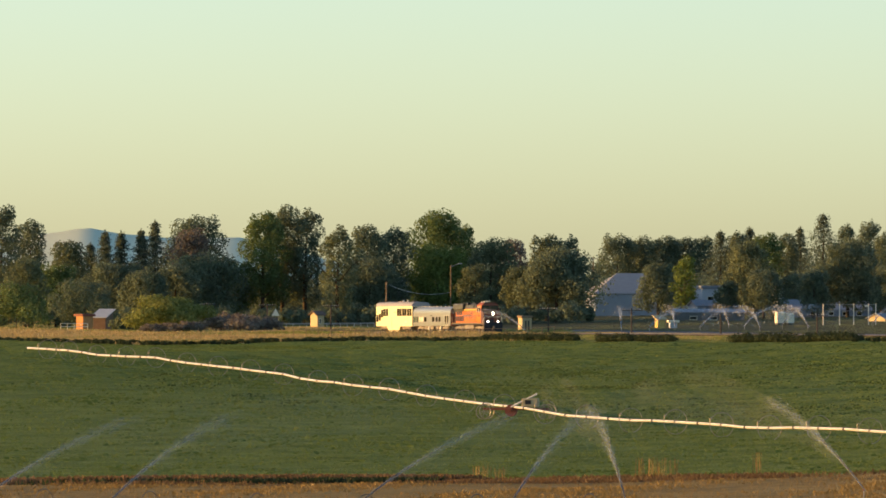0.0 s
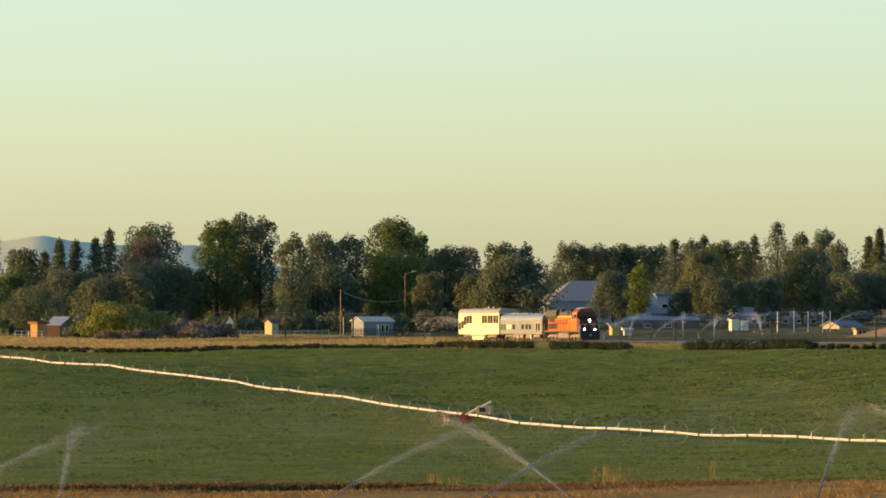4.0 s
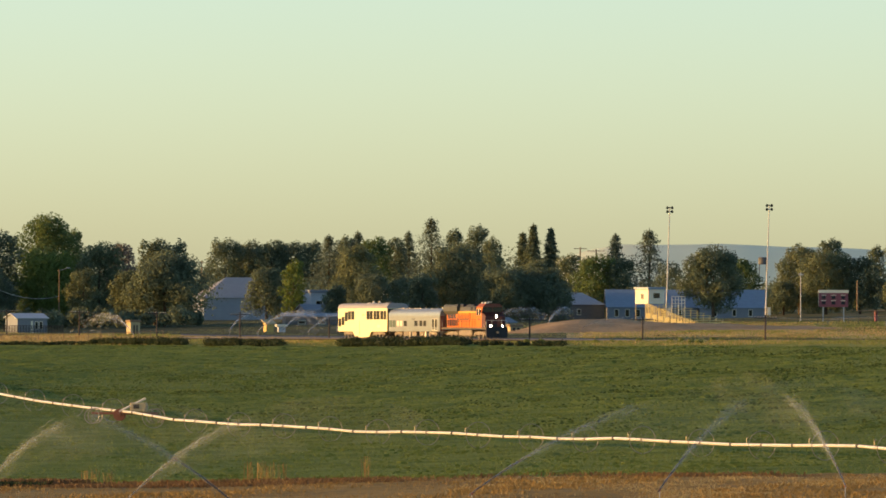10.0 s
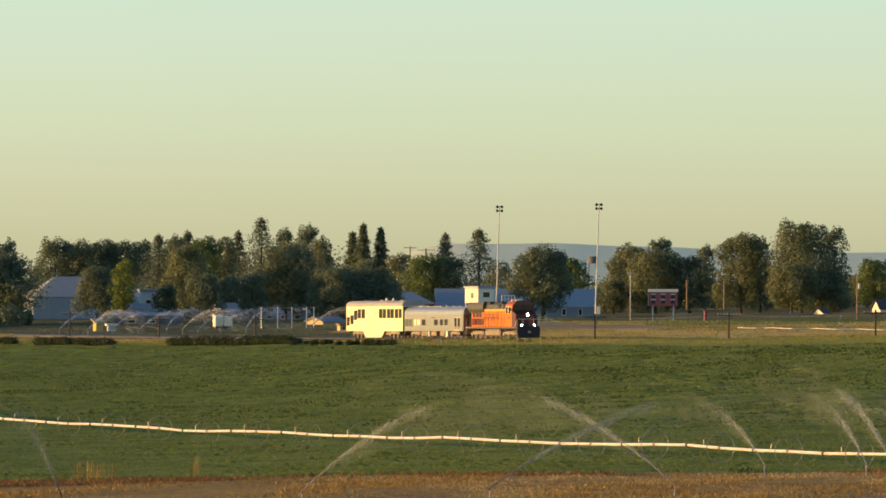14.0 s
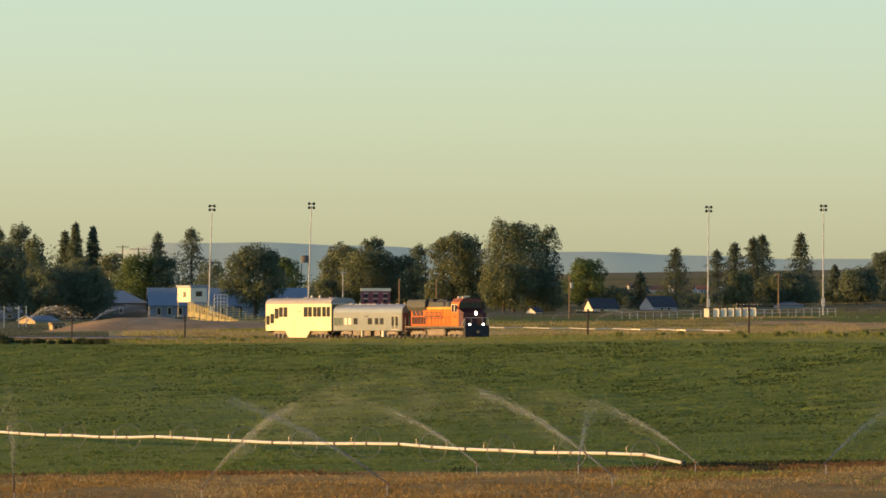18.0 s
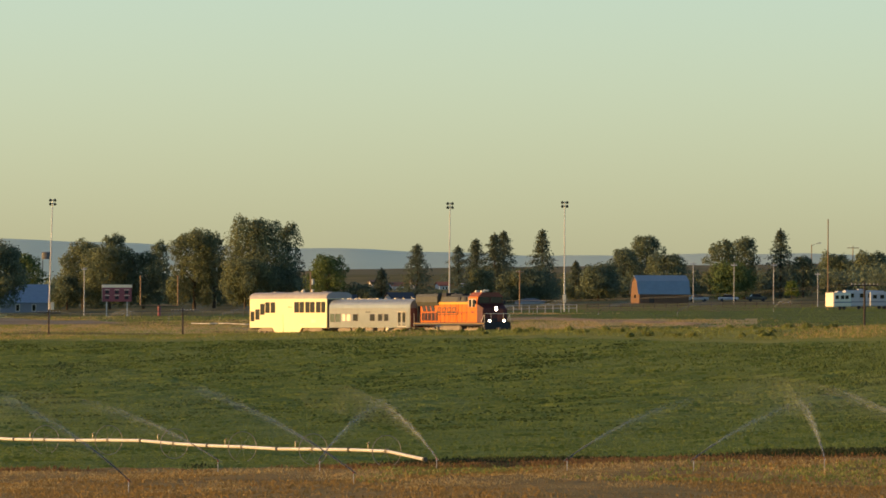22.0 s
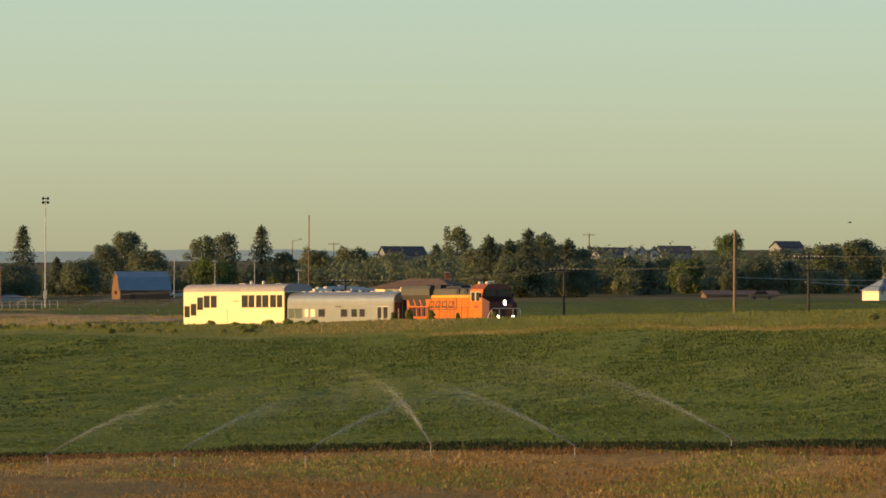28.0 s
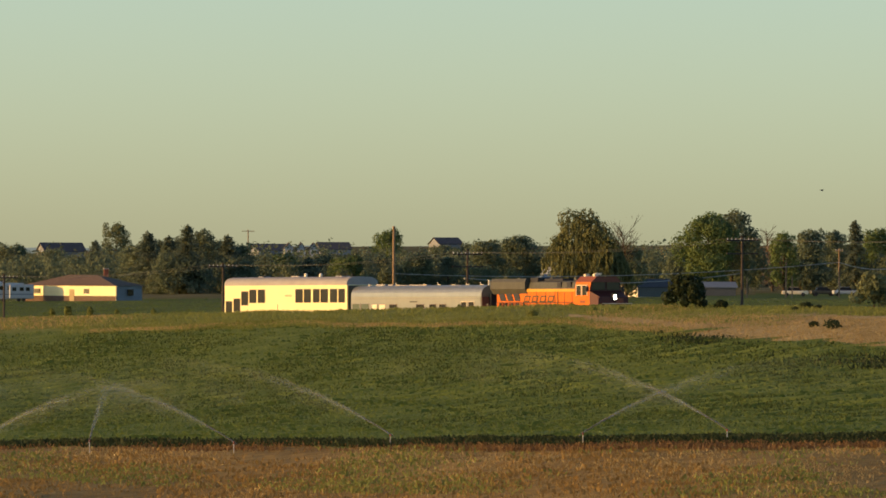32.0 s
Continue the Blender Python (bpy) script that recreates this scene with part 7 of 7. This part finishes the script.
def wheel_line(ua, da, ub, db, droop, label, bent=False, sections=0, rim=None):
    a, b = (line_spot(ua), line_spot(ub)) if bent else (spot(ua, da), spot(ub, db))
    a, b = Vector((a.x, a.y, 0)), Vector((b.x, b.y, 0))
    length = (b - a).length
    way = (b - a).normalized()
    turn = math.degrees(math.atan2(way.y, way.x))
    line = holder("wheel_line", (a.x, a.y, float(ground(a.x, a.y))), 0)
    base = Vector((a.x, a.y, float(ground(a.x, a.y))))
    k = sections or int(length / 5.8)
    pts = []
    for i in range(k + 1):
        p = a.lerp(b, i / k)
        if bent:
            us = [math.atan2(p.x, p.y) * F + U0 + o for o in (-60, 0, 60)]
            q = [line_spot(min(max(o, ua), ub)) for o in us]
            p = (q[0] + q[1] + q[2]) / 3 if 0 < i < k else q[1]
        pts.append(Vector((p.x, p.y, float(ground(p.x, p.y)) + WHEEL_R + 0.07 * math.sin(i * 0.9) + 0.025 * math.sin(i * 2.3) - (droop if i == k else 0.0))) - base)
    for i, (p, q) in enumerate(zip(pts, pts[1:])):
        part("pipe_section", tubes((p, q, 0.10), seg=8), ALU, line)
        part("coupler", tubes((q - way * 0.12, q + way * 0.12, 0.15), seg=8), DARKGREY if i % 2 else WIRE, line)
    # one wheel, shared by all
    bm = bmesh.new()
    seg = 26
    for i in range(seg):
        t0, t1 = i * math.tau / seg, (i + 1) * math.tau / seg
        tube(bm, (0, WHEEL_R * math.cos(t0), WHEEL_R * math.sin(t0)), (0, WHEEL_R * math.cos(t1), WHEEL_R * math.sin(t1)), 0.028, seg=5)
    for i in range(8):
        t0 = i * math.tau / 8 + 0.2
        tube(bm, (0, 0.1 * math.cos(t0), 0.1 * math.sin(t0)), (0, WHEEL_R * math.cos(t0), WHEEL_R * math.sin(t0)), 0.008, seg=4)
    me = bpy.data.meshes.new("wheel")
    bm.to_mesh(me)
    bm.free()
    me.materials.append(rim or WIRE)
    for i in range(0, k + 1) if sections else range(1, k + 1, 2):
        o = new("wheel", me)
        o.parent = line
        o.matrix_basis = pose(*pts[i], 0, 0, turn)
    # sprinkler heads standing on the pipe
    for i in range(0, k, 2):
        p = pts[i].lerp(pts[i + 1], 0.5)
        part("sprinkler_head", tubes((p, p + Vector((0, 0, 0.45)), 0.03), (p + Vector((0, 0, 0.45)), p + Vector((0.12, 0, 0.52)), 0.04), seg=5), WIRE, line)
    return tagged(line, label, "irrigation line", group="wheel lines")


wheel_line(50, 915, 2714, 533, 0.4, "long wheel-line irrigation pipe on steel hoop wheels", True)
wheel_line(-285, 450, 1045, 425, 0.0, "near wheel-line pipe feeding the sprinklers on dark hoop wheels", False, 7, STEEL)


def wheel_mover():
    u = 906
    p = line_spot(u)
    m = holder("wheel_line_mover", p, -math.degrees((u - U0) / F) - 8)
    part("frame_beam", boxes((-2.4, 3.2, -0.12, 0.12, 0.75, 0.95)), RUST, m, "rusty red frame beam")
    part("cross_beam", boxes((-0.15, 0.15, -1.4, 1.4, 0.7, 0.9)), RUST, m)
    part("gearbox", tubes(((0, -0.35, 0.72), (0, 0.35, 0.72), 0.5), seg=16), RUST, m, "round red gearbox")
    part("engine", bevelled(boxes((0.9, 2.3, -0.4, 0.4, 1.0, 1.75)), 0.08), TANWALL, m, "tan engine cover")
    part("engine_vent", boxes((1.2, 1.7, -0.42, -0.38, 1.25, 1.6)), BLACK, m)
    part("lever", tubes(((0.0, -0.3, 1.0), (2.2, -0.3, 2.1), 0.09), seg=8), ALU, m, "white slanted guard bar")
    for x in (-2.2, 3.0):
        for y in (-1.0, 1.0):
            bm = bmesh.new()
            for i in range(18):
                t0, t1 = i * math.tau / 18, (i + 1) * math.tau / 18
                tube(bm, (x + 0.62 * math.cos(t0), y, 0.62 + 0.62 * math.sin(t0)), (x + 0.62 * math.cos(t1), y, 0.62 + 0.62 * math.sin(t1)), 0.04, seg=5)
            for i in range(4):
                t0 = i * math.tau / 8
                tube(bm, (x - 0.6 * math.cos(t0), y, 0.62 - 0.6 * math.sin(t0)), (x + 0.6 * math.cos(t0), y, 0.62 + 0.6 * math.sin(t0)), 0.015, seg=4)
            part("wheel", bm, WIRE, m)
    return tagged(m, "red and tan engine cart of the wheel line", "irrigation cart")


wheel_mover()


# tall dry stalks at the stubble edge
def stalk_patch(u0, u1, count, h):
    v, f = [], []
    for i in range(count):
        p = spot(rng.uniform(u0, u1), 541 + rng.uniform(-1.5, 3))
        w = 0.02
        a = rng.uniform(0, 3.14)
        dx, dy = math.cos(a) * w, math.sin(a) * w
        l = rng.normal(0, 0.06, 2)
        t = h * rng.uniform(0.5, 1.1)
        b = len(v)
        v += [(p.x - dx, p.y - dy, p.z), (p.x + dx, p.y + dy, p.z), (p.x + l[0] + dx, p.y + l[1] + dy, p.z + t), (p.x + l[0] - dx, p.y + l[1] - dy, p.z + t)]
        f.append((b, b + 1, b + 2, b + 3))
    return tagged(raw("dry_stalks", v, f, LEAF["stubble"]), "tall dry weed stalks at the field edge", "weeds", kind="stuff")


stalk_patch(1125, 1200, 45, 1.15)
stalk_patch(840, 900, 30, 0.9)
stalk_patch(1335, 1350, 12, 1.4)


# ---- sprinklers and their water ----
def spray_material(name, low, high):
    m = bpy.data.materials.new(name)
    m.use_nodes = True
    t = m.node_tree
    b = t.nodes["Principled BSDF"]
    b.inputs["Base Color"].default_value = (0.78, 0.87, 0.97, 1)
    b.inputs["Roughness"].default_value = 0.6
    g = t.nodes.new("ShaderNodeNewGeometry")
    mr = t.nodes.new("ShaderNodeMapRange")
    mr.inputs[3].default_value, mr.inputs[4].default_value = low, high
    t.links.new(g.outputs["Random Per Island"], mr.inputs[0])
    t.links.new(mr.outputs[0], b.inputs["Alpha"])
    return m


SPRAY = spray_material("water_spray", 0.015, 0.075)
LAWN_SPRAY = spray_material("far_water_spray", 0.05, 0.16)
MIST = mat("water_mist", (0.78, 0.87, 0.97), 0.7, scale=0.35, fine=2.0, spec=0.05)
_n = MIST.node_tree.nodes
_tex = [x for x in _n if x.bl_idname == "ShaderNodeTexNoise"][0]
_mr = _n.new("ShaderNodeMapRange")
_mr.inputs[1].default_value, _mr.inputs[2].default_value = 0.3, 0.8
_mr.inputs[3].default_value, _mr.inputs[4].default_value = 0.0, 0.028
MIST.node_tree.links.new(_tex.outputs[0], _mr.inputs[0])
MIST.node_tree.links.new(_mr.outputs[0], _n["Principled BSDF"].inputs["Alpha"])


def jet_mesh(reach, apex, k, far=0.36, thick=1.0, water=SPRAY):
    """Droplet streaks along a throw of water: leaves along +y, dense at the nozzle, thinning to a faint mist."""
    s = far * rng.uniform(0, 1, k) ** 1.7
    wide = 0.02 + 1.9 * s ** 1.5
    p = np.stack([rng.normal(0, 1, k) * wide, s * reach + rng.normal(0, 1, k) * wide, 4 * apex * s * (1 - s * 0.98) - np.abs(rng.normal(0, 1, k)) * wide * 1.2 + 0.05], 1)
    dz = 4 * apex * (1 - 1.96 * s) / reach
    a = np.stack([rng.normal(0, 0.04, k), np.ones(k), dz + rng.normal(0, 0.06, k)], 1)
    ln = 0.34 * thick ** 0.5 * rng.uniform(0.6, 1.3, k)
    th = (0.012 + 0.026 * s) * thick * rng.uniform(0.6, 1.4, k)
    a /= np.linalg.norm(a, axis=1)[:, None]
    n = np.cross(a, rng.normal(size=(k, 3)))
    n /= np.linalg.norm(n, axis=1)[:, None]
    v = np.stack([p - a * ln[:, None], p + n * th[:, None], p + a * ln[:, None], p - n * th[:, None]], 1).reshape(-1, 3).tolist()
    f = np.arange(k * 4).reshape(-1, 4).tolist()
    # one thin veil of mist hanging below the throw
    b0 = len(v)
    for i in range(13):
        t = 0.08 + 0.052 * i
        top = 4 * apex * t * (1 - t * 0.98)
        v += [(0.5 * t * math.sin(i), t * reach, top), (0.9 * t, t * reach + 0.3, top * (0.78 - 0.25 * math.sin(i * 0.26)))]
    f += [(b0 + 2 * i, b0 + 2 * i + 2, b0 + 2 * i + 3, b0 + 2 * i + 1) for i in range(12)]
    me = bpy.data.meshes.new("water_jet")
    me.from_pydata(v, [], f)
    me.materials.append(water)
    me.materials.append(MIST)
    me.polygons.foreach_set("material_index", [0] * k + [1] * 12)
    return me


JETS = []
BIG_JET, SMALL_JET, LAWN_JET = jet_mesh(32.0, 6.0, 2300, 0.28), jet_mesh(26.0, 4.2, 1300, 0.31), jet_mesh(14.0, 3.3, 650, 0.85, 2.4, LAWN_SPRAY)
FAR_JET = jet_mesh(11.0, 1.7, 260, 0.7, 2.0)


def sprinkler(u, d, phase, rate, me, h=0.7, label="impact sprinkler throwing an arc of water", group="sprinklers of the near line"):
    """phase: bearing of the jet at the start, degrees right of straight away; rate: degrees a second."""
    p = spot(u, d)
    s = holder("sprinkler", p, -math.degrees((u - U0) / F))
    part("riser", tubes(((0, 0, -0.2), (0, 0, h - 0.05), 0.025), seg=6), GALV, s)
    part("nozzle", tubes(((0, 0, h - 0.08), (0, 0, h + 0.04), 0.05), ((0, -0.05, h), (0, 0.15, h + 0.06), 0.03), seg=6), RUST, s)
    j = new("water_jet", me)
    j.parent = s
    j["label"] = "translucent white arc of spray"
    j["kind"] = "stuff"
    JETS.append((j, h, phase, rate))
    return tagged(s, label, "sprinkler", group=group)


for u, d, phase, rate, me in ((-60, 450, 70, 8, BIG_JET), (182, 452, 47, -10, BIG_JET), (630, 456, 67, 8, BIG_JET), (906, 460, 27, 11, BIG_JET), (1108, 464, -12, -11, BIG_JET),
                              (1530, 471, -35, 12, BIG_JET), (1862, 478, -114, 14.5, BIG_JET), (2190, 484, 70, -9, BIG_JET), (2348, 531, 75, -7, SMALL_JET), (2528, 527, -97, 5.7, SMALL_JET),
                              (2588, 491, 104, -9, BIG_JET), (2735, 530, -149, 5.5, SMALL_JET), (2966, 521, -91, 7, SMALL_JET), (3190, 515, 14, 2, SMALL_JET), (3421, 508, -297, 13, SMALL_JET),
                              (3643, 512, -231, 7.5, SMALL_JET), (3898, 495, -100, 0.5, SMALL_JET), (4175, 488, -95, 0.5, SMALL_JET), (4516, 470, -173, 8, SMALL_JET), (4771, 462, -95, 0.5, SMALL_JET)):
    sprinkler(u, d, phase, rate, me)
for i, u in enumerate((930, 1100, 1150, 1195, 1240, 1290, 1318, 1345, 1385, 1430, 1545, 1660, 1725, 1790, 2150, 2260, 2350, 2480, 2560, 2660, 2790, 2850, 2905, 3020, 3160, 3330)):
    sprinkler(u, 1380 + (i * 53) % 90, -70 + (i * 67) % 140, 3 + i % 4, LAWN_JET if u < 1700 else FAR_JET, label="far lawn sprinkler throwing a thin arc of water", group="sprinklers of the far lawns")


# ---- bird ----
def bird():
    b = holder("bird", (0, 0, 0))
    bm = bmesh.new()
    tube(bm, (-0.22, 0, 0), (0.05, 0, 0.01), 0.03, 0.075, 8)
    tube(bm, (0.05, 0, 0.01), (0.22, 0, 0.02), 0.075, 0.02, 8)
    part("body", bm, BLACK, b)
    part("tail", boxes((-0.38, -0.2, -0.05, 0.05, -0.008, 0.008)), BLACK, b)
    wings = []
    for s in (-1, 1):
        bm = bmesh.new()
        pts = [(0.10, 0), (0.12, 0.3), (0.02, 0.62), (-0.06, 0.6), (-0.08, 0.3), (-0.10, 0)]
        a = [bm.verts.new((x, s * y, 0.006)) for x, y in pts]
        c = [bm.verts.new((x, s * y, -0.006)) for x, y in pts]
        bm.faces.new(a if s > 0 else a[::-1])
        bm.faces.new(c[::-1] if s > 0 else c)
        for i in range(6):
            bm.faces.new((a[i], a[(i + 1) % 6], c[(i + 1) % 6], c[i]))
        bmesh.ops.recalc_face_normals(bm, faces=bm.faces[:])
        wings.append((part("wing", bm, BLACK, b), s))
    tagged(b, "dark bird flying over the field", "bird")
    return b, wings


BIRD, WINGS = bird()


def bird_place(u, v, d):
    a = (u - U0) / F
    return Vector((d * math.sin(a), d * math.cos(a), level(u, v, d)))


# ---- what moves ----
def motions():
    for vehicle, offset in TRAIN:
        rows = []
        for i in range(33):
            q = train_q(i) + offset
            p = on_track(q)
            rows.append((float(i), pose(p.x, p.y, p.z, 0, PITCH, HEADING)))
        walk(vehicle, rows)
    for jet, h, phase, rate in JETS:
        walk(jet, [(float(t), pose(0, 0, h, 0, 0, -(phase + rate * t))) for t in range(0, 33, 2)])
    # the bird crosses in the last seconds
    rows = []
    for t, u, v in ((0, 5900, 330), (20, 5500, 340), (26, 4900, 380), (27, 4227, 416), (28.5, 4500, 395), (30, 4687, 391), (31, 4790, 370), (32, 4937, 352)):
        p = bird_place(u, v, 1100)
        rows.append((float(t), pose(p.x, p.y, p.z, 0, 0, -20)))
    walk(BIRD, rows)
    for wing, s in WINGS:
        walk(wing, [(i * 0.2, pose(0, 0, 0.03, s * (28 if i % 2 else -14), 0, 0)) for i in range(161)])


motions()
